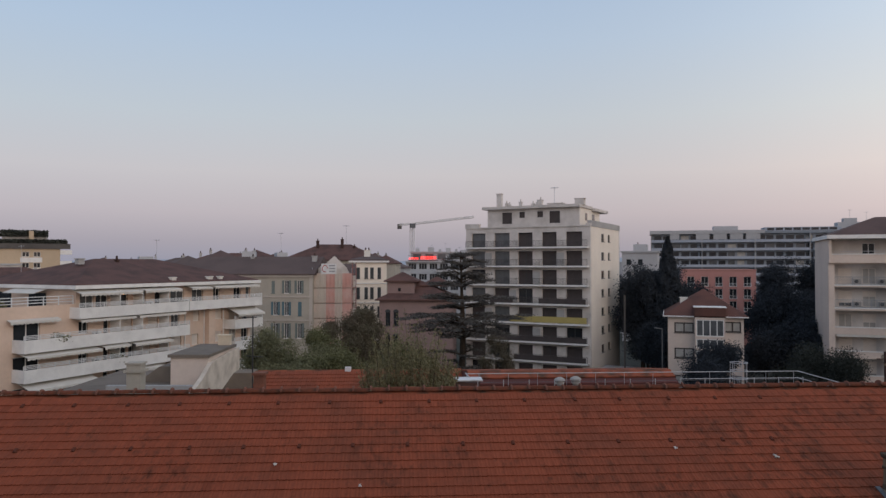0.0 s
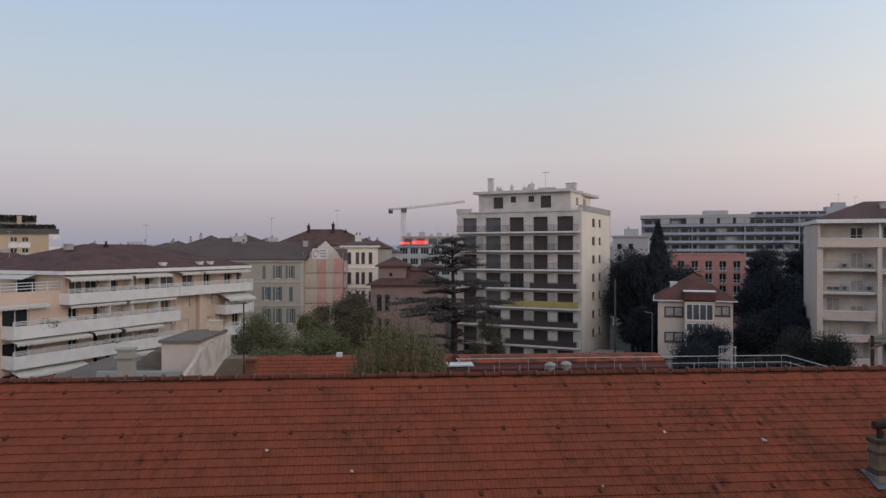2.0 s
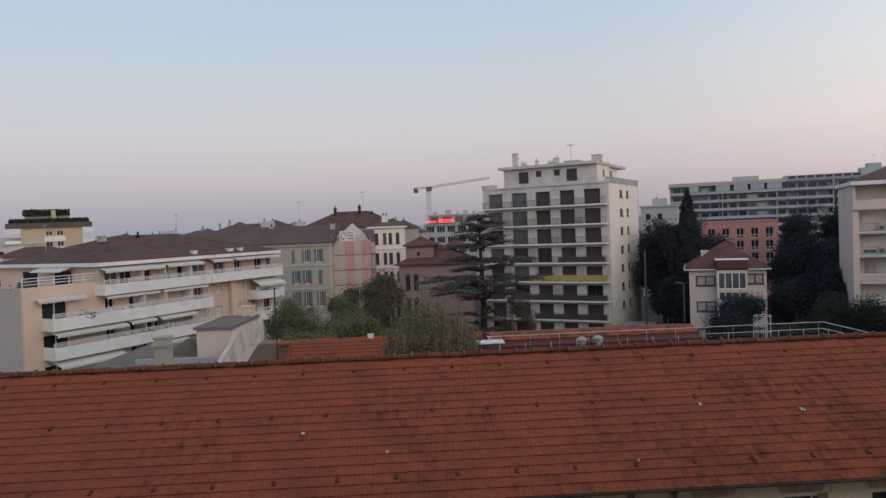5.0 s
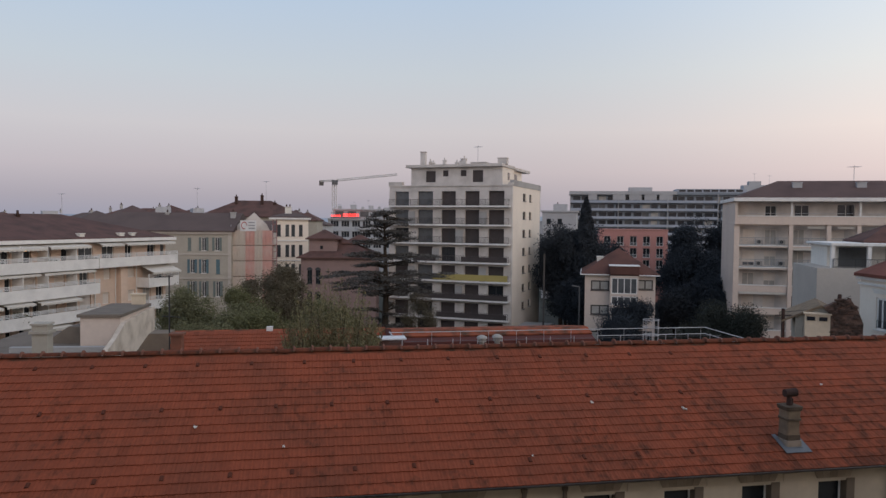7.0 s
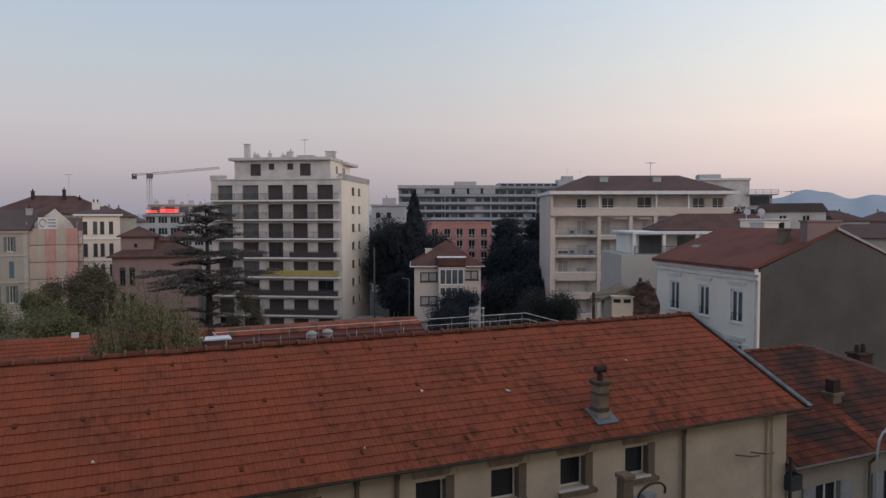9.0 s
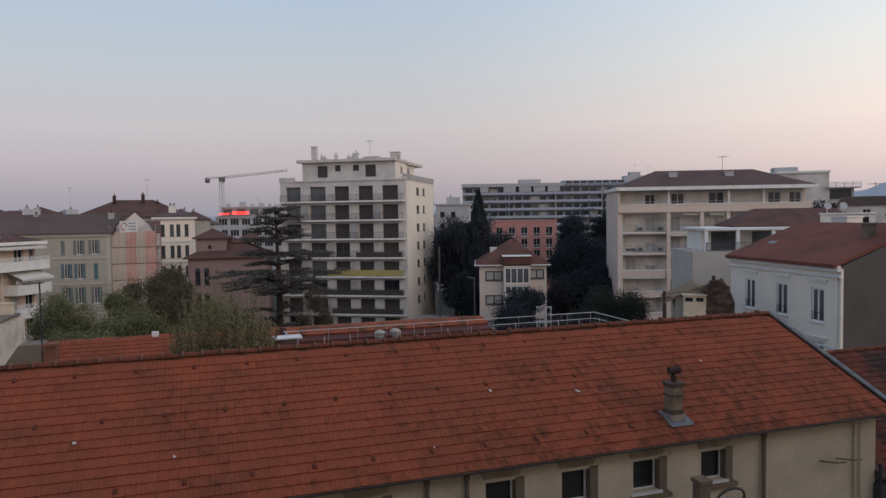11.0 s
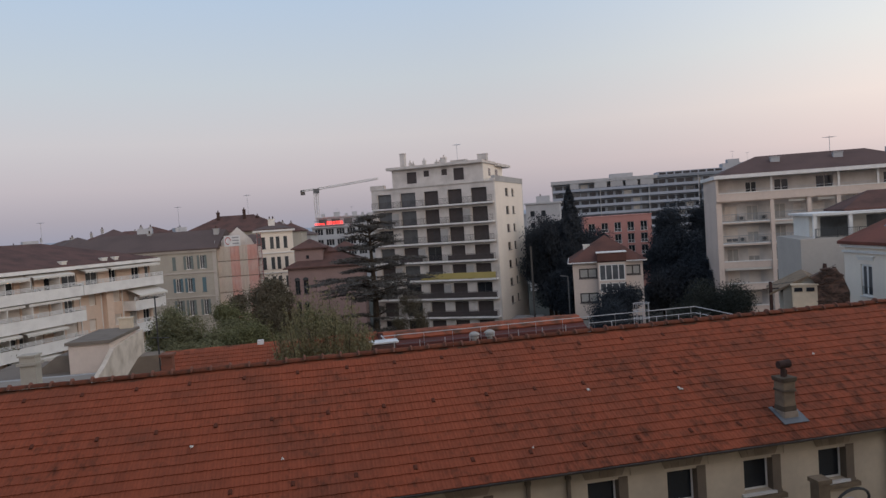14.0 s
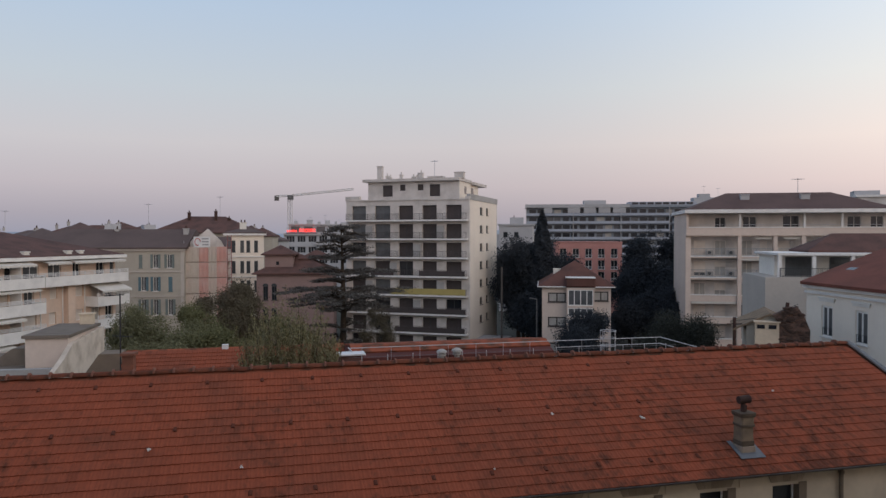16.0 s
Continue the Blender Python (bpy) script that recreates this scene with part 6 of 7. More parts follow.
for x, h in ((2.2, 0.3), (2.68, 0.1)):
    bm = bmesh.new()
    rod(bm, (x, 0.4, 13.7), (x + 0.03, 0.4, 13.8 + h), 0.13, 9, 0.1)
    part("pot", bm, "rust", ruin, "broken dark pot")
wp = thing("wooden_pole", pose(24.6, 39.0, 0), "dark wooden utility pole", "pole")
part("shaft", rods(((0, 0, 0), (0, 0, 13.1)), r=0.1, sides=8), "rust", wp)
part("cross_arm", rods(((-0.5, 0, 12.7), (0.5, 0, 12.7)), r=0.03), "rust", wp)
for dz, far in ((0.0, (3.4, -1.2, 13.95)), (-0.25, (3.3, -1.1, 13.6))):
    bm = bmesh.new()
    line = [Vector((0, 0, 12.9 + dz)).lerp(Vector(far), k / 8) - Vector((0, 0, 0.22 * math.sin(math.pi * k / 8))) for k in range(9)]
    for a, b in zip(line, line[1:]):
        rod(bm, a, b, 0.018, 5)
    part("cable", bm, "iron", wp, "slack black cable")

# ---------- town to the left of the tower ----------
S_M = plan(-26.9, 104.0, 4)
sb = thing("shuttered_house", S_M, "greige house with faded blue shutters", "house")
cols = [(1.55, 0.5, 13.6, 15.45, "shutter_green"), (3.5, 0.66, 13.6, 15.5, "shutter_green"), (5.38, 0.66, 13.6, 15.5, "shutter_green"), (1.86, 0.66, 10.4, 12.35, "shutter_blue"), (3.5, 0.66, 10.35, 12.35, "shutter_blue"),
        (5.55, 0.55, 10.3, 12.35, "shutter_blue"), (1.86, 0.66, 7.0, 9.2, "shutter_green"), (3.5, 0.66, 7.0, 9.2, "shutter_green"), (5.5, 0.66, 7.0, 9.2, "shutter_green"), (-1.2, 0.66, 13.6, 15.5, "shutter_green"), (-1.2, 0.66, 10.35, 12.35, "shutter_blue")]
holes = [(x, x + w, a, b) for x, w, a, b, c in cols if x > 0]
fm, lm, rm = shell(sb, 7.7, 11, 0, 16.25, holes, material="greige")
for x, w, a, b, c in cols:
    if x > 0 and w < 0.6:
        window(sb, fm, x, x + w, a, b, c, c, 0.03, 0, "", True, 0.05)
    elif x > 0:
        window(sb, fm, x, x + w, a, b, "pane_grey", "white_trim", 0.15, 1, c, True, 0.05)
part("cornice", boxes((-16, 7.9, -0.25, -0.003, 16.0, 16.3), (0, 7.7, -0.1, -0.003, 13.0, 13.2), (0, 7.7, -0.1, -0.003, 9.55, 9.7), (7.25, 7.72, -0.06, -0.003, 0, 16.0)), "greige_pale", sb, "pale string courses and quoins")
part("wall", boxes((-16, -0.003, 0.0, 11, 0, 16.0)), "greige", sb)
part("roof", hip(-16.5, 8.1, -0.4, 11.4, 16.3, 2.6, right=False), "roof_dark", sb, "grey-brown tile roof")
chimney(7.0, 4.0, 17.6, 0.7, 0.6, 1.5, "pale chimney on the roof", "grey", 1, m=S_M)
chimney(-3.0, 5.0, 18.0, 0.6, 0.5, 1.0, "grey chimney on the roof", "grey", 1, m=S_M)

C_M = plan(-18.7, 104.4, -6)
sc = thing("scaffolded_house", C_M, "house wrapped in red scaffold netting", "house")
part("wall", boxes((-0.7, 5.6, 0.9, 8, 0, 16.2)), "offwhite", sc)
bm = bmesh.new()
prism(bm, [(-0.7, 16.2), (4.9, 16.2), (4.3, 17.4), (2.5, 19.15), (1.3, 18.1), (0.4, 17.6)], 0.9, 1.3)
part("gable", bm, "offwhite", sc)
part("roof", hip(-0.8, 5.7, 1.3, 8.3, 16.2, 1.6, False, False), "roof_dark", sc)
def billow(x0, x1, z0, z1, seed):
    """A loose hung net: a thin sheet that sags and bulges."""
    r = random.Random(seed)
    bm = bmesh.new()
    nx, nz = 8, 6
    rows = []
    for layer in (0.0, 0.03):
        rows.append([[bm.verts.new((x0 + (x1 - x0) * i / nx, layer - 0.09 * math.sin(math.pi * j / nz) * (0.6 + 0.4 * math.sin(i * 1.7 + seed)) + r.uniform(-0.012, 0.012), z0 + (z1 - z0) * j / nz)) for i in range(nx + 1)] for j in range(nz + 1)])
    for g in rows:
        for j in range(nz):
            for i in range(nx):
                bm.faces.new((g[j][i], g[j][i + 1], g[j + 1][i + 1], g[j + 1][i]))
    return bm


for i in range(7):
    z = 0.9 + i * 2.25
    for k, (a, b, cloth) in enumerate(((-0.7, 1.3, "net_pale"), (1.32, 2.6, "net"), (2.62, 3.7, "net_pale"), (3.72, 5.1, "net"))):
        if z + 2.2 < 17.5:
            part("net", billow(a, b, z, z + 2.15, i * 5 + k), cloth, sc, "faded scaffold net" if cloth == "net" else "pale scaffold net")
    part("deck", boxes((-0.7, 5.7, 0.1, 0.85, z - 0.08, z - 0.02)), "brownstone", sc, "brown scaffold deck")
for k in range(5):
    part("pole", cached("scpole", lambda: mesh_of("pole", rods(((0, 0, 0), (0, 0, 17.4)), r=0.025), "galv")), "galv", sc, "", pose(-0.7 + k * 1.45, 0.06, 0))
for x in (5.2, 5.75):
    part("pole", cached("scpole2", lambda: mesh_of("pole", rods(((0, 0, 0), (0, 0, 18.2)), r=0.045), "crane_red")), "crane_red", sc, "red scaffold pole", pose(x, -0.02, 0))
for i in range(17):
    part("rung", cached("scrung", lambda: mesh_of("rung", rods(((0, 0, 0), (0.55, 0, 0.12)), r=0.035), "crane_red")), "crane_red", sc, "", pose(5.2, -0.02, 1.4 + i * 1.0))
board = thing("site_sign", C_M @ pose(0.6, 0.0, 0), "white builder's sign board on the scaffold", "sign")
part("board", boxes((0, 2.25, -0.06, -0.01, 16.45, 18.0)), "sign_white", board)
bm = bmesh.new()
for k in range(13):
    a, b = 2 * math.pi * k / 16, 2 * math.pi * (k + 1) / 16
    quad = [bm.verts.new((0.55 + 0.76 * r * math.cos(q), -0.075, 17.25 + r * math.sin(q))) for r, q in ((0.42, a), (0.56, a), (0.56, b), (0.42, b))]
    bm.faces.new(quad)
bmesh.ops.remove_doubles(bm, verts=bm.verts, dist=0.001)
part("emblem", bm, "sign_red", board, "red ring emblem")
for i in range(3):
    part("line", boxes((1.15, 2.05, -0.075, -0.062, 16.75 + i * 0.42, 16.95 + i * 0.42)), "sign_grey", board)

N_M = plan(-15.0, 118.5, -6)
nb = thing("white_town_house", N_M, "white town house with dark tall windows", "house")
holes = [(x, x + 0.58, z, z + h) for x in (0.41, 1.76, 2.72, 3.95) for z, h in ((15.45, 1.9), (12.05, 1.95), (8.9, 1.9), (5.6, 1.9))]
fm, lm, rm = shell(nb, 5.5, 11, 0, 18.2, holes, material="wh_white")
for h in holes:
    window(nb, fm, *h, "pane_grey" if h[0] in (1.76,) and h[2] > 15 else "shutter_dark", "shutter_dark", 0.06, 1, "", True, 0.05)
part("cornice", boxes((-0.9, 5.9, -0.5, 11.3, 18.2, 18.5)), "white_trim", nb)
for z in (14.6, 11.3):
    part("string_course", boxes((0, 5.5, -0.14, -0.003, z, z + 0.15)), "white_trim", nb)
part("roof", hip(-0.8, 5.8, -0.4, 11.2, 18.5, 0.9), "roof_dark", nb)
chimney(2.2, 3.5, 18.7, 1.1, 0.8, 1.6, "white town chimney with pots", "white", 2, m=N_M)

H_M = plan(-31.5, 139.0, 0)
hb = thing("big_roof_house", H_M, "big old house under a dark red hipped roof", "house")
part("wall", boxes((0, 18.5, 0, 12, 0, 18.6)), "greige", hb)
part("roof", hip(-0.6, 19.1, -0.6, 12.6, 18.6, 3.2), "roof_old", hb, "dark red hipped roof")
for x, h in ((5.9, 2.0), (10.9, 2.3), (13.4, 0.9)):
    chimney(x, 4.5, 20.6, 0.55, 0.5, h, "narrow dark roof chimney pot", "rust", 1, m=H_M)
antenna(11.5, 6, 22, 4.0, m=H_M)

K_M = plan(-9.3, 103.0, 4)
pv = thing("rose_villa", K_M, "faded rose villa with arched windows and a turret", "house")
holes = [(0.9, 1.6, 8.9, 10.9), (2.1, 2.8, 8.9, 10.9), (0.9, 1.6, 5.4, 7.6), (2.1, 2.8, 5.4, 7.6)]
fm, lm, rm = shell(pv, 10.8, 10, 0, 12.6, holes, material="rose_old")
for h in holes:
    w = window(pv, fm, *h, "pane", "shutter_dark", 0.15, 1, "", True, 0.06)
    bm = bmesh.new()
    prism(bm, [(0.35 + 0.42 * math.cos(math.pi * k / 8), 2.02 + 0.4 * math.sin(math.pi * k / 8)) for k in range(9)], -0.05, -0.003)
    part("arch", bm, "shutter_dark", w)
part("roof", hip(-0.6, 11.4, -0.6, 10.6, 12.6, 2.6), "roof_old", pv, "red tile roof")
part("turret", boxes((1.0, 5.0, 1.2, 5.4, 12.6, 15.3)), "rose_old", pv)
part("turret_roof", hip(0.5, 5.5, 0.7, 5.9, 15.3, 1.3), "roof_old", pv)
part("louvre", boxes((2.6, 3.0, 1.14, 1.197, 13.9, 14.4)), "pane", pv)
part("dormer_roof", hip(5.6, 10.5, 3.0, 8.0, 14.6, 1.3), "roof_old", pv)

# block with the red neon sign
Q_M = plan(-12.0, 227.0, 0)
hotel = thing("hotel", Q_M, "grey glazed hotel with a red neon roof sign", "hotel")
holes = [(0.8 + k * 3.4, 3.4 + k * 3.4, z, z + 2.0) for k in range(7) for z in (16.2, 12.8, 9.4)]
fm, lm, rm = shell(hotel, 27.0, 12, 0, 19.0, holes, material="hotelwall")
for h in holes:
    window(hotel, fm, *h, "pane", "palegrey", 0.2, 2, "", False, 0.1)
part("fascia", boxes((-0.2, 27.2, -0.6, -0.003, 18.5, 18.85), (9.6, 27.2, -1.2, -0.003, 15.4, 16.1), (9.6, 27.2, -1.2, -0.003, 12.0, 12.7)), "palegrey", hotel, "pale fascia and balcony slabs")
part("penthouse", boxes((1.5, 26.5, 2.5, 11, 19.0, 21.6)), "hotelwall", hotel)
part("penthouse_roof", boxes((1.3, 26.8, 2.0, 11.3, 21.6, 22.0), (3, 4.2, 4, 8, 22.0, 23.0), (7, 9, 4, 8, 22.0, 23.4), (10.5, 11.5, 4, 8, 22, 22.8), (13, 14.5, 4, 8, 22, 23.2), (16, 16.8, 4, 8, 22, 22.9), (18, 20, 4, 8, 22, 22.6), (22, 23, 4, 8, 22, 23.3)), "palegrey", hotel)
for k in range(6):
    part("pane", boxes((2.2 + k * 4.0, 4.9 + k * 4.0, 2.42, 2.497, 19.5, 21.2)), "pane_grey", hotel)
for k in range(5):
    antenna(3.5 + k * 4.7, 5.0, 22.0, 1.6 + 0.7 * (k % 3), m=Q_M)
neon = thing("neon_sign", Q_M @ pose(1.0, -0.7, 0), "glowing red neon roof sign", "sign")
part("frame", boxes((-0.2, 9.4, 0.3, 0.4, 19.0, 19.2), (-0.2, 9.4, 0.3, 0.4, 20.6, 20.7)), "iron", neon)
x = 0.0
for i, w in enumerate((0.55, 0.6, 0.5, 0.5, 0.45, 0, 0.85, 0.8, 0.85, 0.45, 0.85, 0.7)):
    if not w:
        x += 0.6
        continue
    z1 = 20.0 if i < 5 else 20.45
    part("bar", boxes((x, x + w * 0.22, 0.1, 0.28, 19.4, z1), (x + w * 0.22, x + w * 0.62, 0.1, 0.28, z1 - 0.25, z1), (x + w * 0.62, x + w * 0.84, 0.1, 0.28, 19.4, z1), (x + w * 0.22, x + w * 0.62, 0.1, 0.28, 19.4 + 0.12 * (i % 4), 19.6 + 0.12 * (i % 4))), "neon", neon)
    x += w + 0.12

# tower crane far behind
cr = thing("tower_crane", pose(-13.2, 300, 0), "pale tower crane with a long lattice jib", "crane")


def lattice(a, b, w, n, up):
    bm = bmesh.new()
    a, b = Vector(a), Vector(b)
    side = (b - a).normalized().cross(Vector(up)).normalized() * w
    top = Vector(up) * w * 1.2
    rails = [(a + side, b + side), (a - side, b - side), (a + top, b + top)]
    for p, q in rails:
        rod(bm, p, q, 0.16, 5)
    for i in range(n):
        f, g = i / n, (i + 1) / n
        for k in range(3):
            p0, p1 = rails[k], rails[(k + 1) % 3]
            rod(bm, p0[0].lerp(p0[1], f), p1[0].lerp(p1[1], g), 0.08, 4)
    return bm


part("mast", lattice((0, 0, 0), (0, 0, 33.5), 0.9, 18, (0, 1, 0)), "crane_white", cr)
part("jib", lattice((0.5, 0, 34.8), (26.5, 4, 38.0), 0.6, 16, (0, 0, 1)), "crane_white", cr, "white lattice jib")
part("counter_jib", lattice((-0.5, 0, 34.8), (-5.8, -0.5, 34.4), 0.5, 5, (0, 0, 1)), "crane_white", cr)
part("counterweight", boxes((-6.3, -4.5, -0.8, 0.5, 32.9, 34.9)), "gable", cr, "dark grey counterweight")
part("slewing_unit", boxes((-1.0, 1.4, -1, 1, 33.4, 35.2)), "lead", cr, "grey cab and slewing unit")

# ochre block far left
O_M = plan(-115.5, 181.5, -30)
ob_ = thing("ochre_apartment_block", O_M, "ochre apartment block with a planted roof terrace", "apartment building")
holes = [(5.7 + k * 2.6, 7.3 + k * 2.6, z, z + 1.3) for k in range(2) for z in (19.8, 16.9, 14.0, 11.1)]
fm, lm, rm = shell(ob_, 14.5, 14, 0, 22.6, holes, material="ochre")
for h in holes:
    window(ob_, fm, *h, "pane", "white_trim", 0.15, 1, "", True, 0.08)
for i in range(5):
    z = 20.6 - i * 2.9
    part("balcony", boxes((-3.6, -0.003, -0.5, 4, z - 0.15, z + 1.0)), "white_trim", ob_, "white corner balcony")
    part("balcony", boxes((14.503, 17.3, -0.2, 4, z - 0.15, z + 1.0)), "white_trim", ob_)
part("spandrel", boxes((5.3, 10.3, -0.06, -0.003, 18.3, 19.6), (5.3, 10.3, -0.06, -0.003, 15.4, 16.7), (5.3, 10.3, -0.06, -0.003, 12.5, 13.8)), "white_trim", ob_)
part("penthouse", boxes((1.0, 11.5, 3, 11, 22.6, 25.6)), "grey", ob_)
part("core", boxes((7.2, 8.3, 1.5, 3, 22.6, 26.7)), "ochre", ob_)
part("parapet", boxes((-3.4, 16.9, -0.4, 0.0, 21.9, 23.3)), "gable", ob_, "dark planter band round the roof")
rng2 = np.random.default_rng(4)
p = np.stack([rng2.uniform(-2.5, 16.2, 5000), rng2.uniform(0.2, 3, 5000), 22.9 + rng2.random(5000) ** 2 * 1.5], 1)
q = np.stack([rng2.uniform(0.6, 11.6, 4000), rng2.uniform(2, 9, 4000), 25.4 + rng2.random(4000) ** 2 * 1.5], 1)
hedge = tagged(new("roof_hedge", leaf_mesh("roof_hedge", np.concatenate([p, q]), 0.4, "leaf_bush", rng2)), "dark planted hedge on the roof terrace", "hedge")
hedge.matrix_world = O_M

# skyline of far roofs
rng = random.Random(21)
FAR = [(-31.5, 175, 15, 17.0), (-27.0, 150, 14, 17.3), (-24.5, 190, 13, 19.0), (-21.0, 170, 12, 19.2), (-18.5, 160, 10, 20.0), (-16.5, 210, 13, 21.0), (-13.8, 190, 10, 20.5), (-11.0, 240, 14, 20.0),
       (-4.5, 190, 9, 18.8), (1.5, 260, 14, 20.5), (14.9, 190, 11, 20.2), (44.5, 130, 14, 18.3), (47.0, 160, 18, 19.0), (50.0, 130, 16, 16.6), (53.5, 150, 18, 17.6), (48.5, 240, 22, 18.4), (55.0, 220, 24, 18.0),
       (-35, 140, 16, 15.5), (-36.5, 220, 20, 19.0), (-19.7, 150, 8, 19.5), (-17.4, 146, 7, 20.6), (-15.6, 152, 7, 20.6), (-14.6, 158, 8, 21.0), (-12.7, 165, 6, 20.6), (-33.2, 210, 14, 19.6), (-31.8, 240, 12, 19.2), (-25.6, 210, 9, 19.5),
       (-22.9, 230, 10, 20.2), (-4.9, 170, 6, 20.0), (-5.9, 175, 5, 20.6), (15.6, 170, 8, 22.6), (46.0, 190, 10, 20.4), (51.5, 170, 9, 18.9)]
for az, d, w, z in FAR:
    m = plan(d * math.sin(radians(az)) - w / 2, d * math.cos(radians(az)), az + rng.uniform(-15, 15))
    f = thing("far_house", m, rng.choice(("distant pale house with a tiled roof", "distant greige house with a dark roof")), "house", "skyline houses")
    holes = [(1.0 + k * 2.6, 2.1 + k * 2.6, zz, zz + 1.4) for k in range(int((w - 1.5) / 2.6)) for zz in (z - 4.9, z - 7.7)]
    shell(f, w, 10, 0, z - 2.0, holes, material=rng.choice(("greige", "offwhite", "palegrey", "rose_old")) if az < 14 or az > 16 else "palegrey")
    for h in holes:
        window(f, pose(0, 0, 0), *h, "pane", "palegrey", 0.15, 0, "", False, 0.05)
    if rng.random() < 0.7 and az not in (14.9, 15.6, -15.6, -12.7, -33.2):
        part("roof", hip(-0.4, w + 0.4, -0.4, 10.4, z - 2.0, 2.0), rng.choice(("roof_old", "roof_dark", "roof_brown")), f)
    else:
        part("roof", boxes((-0.3, w + 0.3, -0.3, 10.3, z - 2.0, z - 1.6), (w * 0.3, w * 0.7, 3, 7, z - 1.6, z)), "palegrey", f)
    chimney(w * rng.uniform(0.2, 0.8), 5.0, z - 0.6, 0.5, 0.45, rng.uniform(0.5, 0.95), "distant grey roof chimney pot", "grey", 1, "skyline chimneys", m=m)
for az, d, z, h in ((-22.2, 140, 15, 7.5), (-13.0, 150, 20, 4.5), (-31, 180, 17, 5)):
    antenna(d * math.sin(radians(az)), d * math.cos(radians(az)), 0, z + h)

vb = thing("roof_vent", pose(-4.6, 34.3, 0), "small white vent on the outbuilding ridge", "roof vent", "roof vents")
part("box", boxes((-0.14, 0.14, -0.1, 0.1, 12.6, 12.93)), "white_metal", vb)

# far hills
for name, d, prof in (("hill", 3200, [(38, 0.1), (41, 0.35), (43.5, 0.75), (45.5, 1.35), (47.3, 1.95), (48.6, 1.75), (50.2, 1.25), (51.5, 1.5), (53, 1.35), (56, 1.7), (60, 1.1), (66, 0.2)]),
                      ("hill", 4200, [(-60, 0.3), (-48, 0.5), (-40, 0.25), (-30, 0.2), (-20, 0.3), (-8, 0.2), (6, 0.35), (20, 0.6), (36, 0.5), (50, 0.9), (64, 0.7)])):
    bm = bmesh.new()
    rows_ = []
    for k in range(len(prof) * 8 - 7):
        i, f = divmod(k, 8)
        f /= 8
        a0, e0 = prof[i]
        a1, e1 = prof[min(i + 1, len(prof) - 1)]
        s = f * f * (3 - 2 * f)
        az, e = a0 + (a1 - a0) * f, e0 + (e1 - e0) * s + 0.05 * noise.noise((k * 0.15, d, 0))
        dx, dy = math.sin(radians(az)), math.cos(radians(az))
        rows_.append([bm.verts.new((dx * (d - 500), dy * (d - 500), -2)), bm.verts.new((dx * d, dy * d, EYE + d * math.tan(radians(max(e, 0.02))))), bm.verts.new((dx * (d + 400), dy * (d + 400), -2))])
    for a, b in zip(rows_, rows_[1:]):
        bm.faces.new((a[0], b[0], b[1], a[1]))
        bm.faces.new((a[1], b[1], b[2], a[2]))
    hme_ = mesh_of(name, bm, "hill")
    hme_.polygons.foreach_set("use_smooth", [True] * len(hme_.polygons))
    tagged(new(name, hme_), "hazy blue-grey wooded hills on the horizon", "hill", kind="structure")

# ---------- trees ----------
shoot_tree(-1.35, 27.4, 12.6, 1.9, 1.0, 3.3, "loose olive-green tree with feathery upright shoots", "leaf_olive", 31)
GARDEN = [(-15.0, 66.0, 4.0, 11.4, 4.4, 3.4, "dense grey-green broadleaf tree", "leaf_grey", 32, 75, 0.2), (-9.8, 74.0, 4.5, 14.0, 4.0, 3.4, "dark thin-leaved tree with reddish twigs", "leaf_dusk", 33, 70, 0.15),
          (-8.4, 61.0, 3.0, 10.4, 3.8, 3.0, "dense green broadleaf tree", "leaf_green", 34, 75, 0.2), (-12.2, 58.0, 3.0, 10.2, 3.6, 2.6, "dense grey-green broadleaf tree", "leaf_grey", 35, 75, 0.2),
          (-12.6, 70.0, 3.0, 11.9, 3.4, 3.0, "soft olive-green broadleaf tree", "leaf_green", 38, 65, 0.18), (-4.0, 70.0, 3.0, 10.8, 3.4, 3.0, "dark green broadleaf tree", "leaf_green", 36, 65, 0.18), (-17.6, 71.0, 3.0, 10.4, 2.6, 2.4, "olive-green broadleaf tree beside the balcony block", "leaf_green", 37, 50, 0.2)]
for x, y, zl, zt, rx, ry, label, leaf, seed, clumps, spread in GARDEN:
    tree("broadleaf_tree", x, y, zl, zt, rx * 1.2, ry * 1.1, label, leaf, 70000, 0.08, seed, clumps + 40, 0.25, spread * 0.72, "garden trees", tuft=0.9, stretch=2.2)
cedar(1.9, 76.0, 19.4, "dark old cedar with level spreading boughs", 41)
tree("broadleaf_tree", 6.4, 84.0, 3.0, 9.8, 2.4, 2.4, "small thin-leaved tree before the tower", "leaf_dusk", 15000, 0.08, 42, 34, 0.22, 0.25, "garden trees")
cypress(32.2, 100.5, 21.8, 2.0, "tall dark cypress beside the villa", 51)
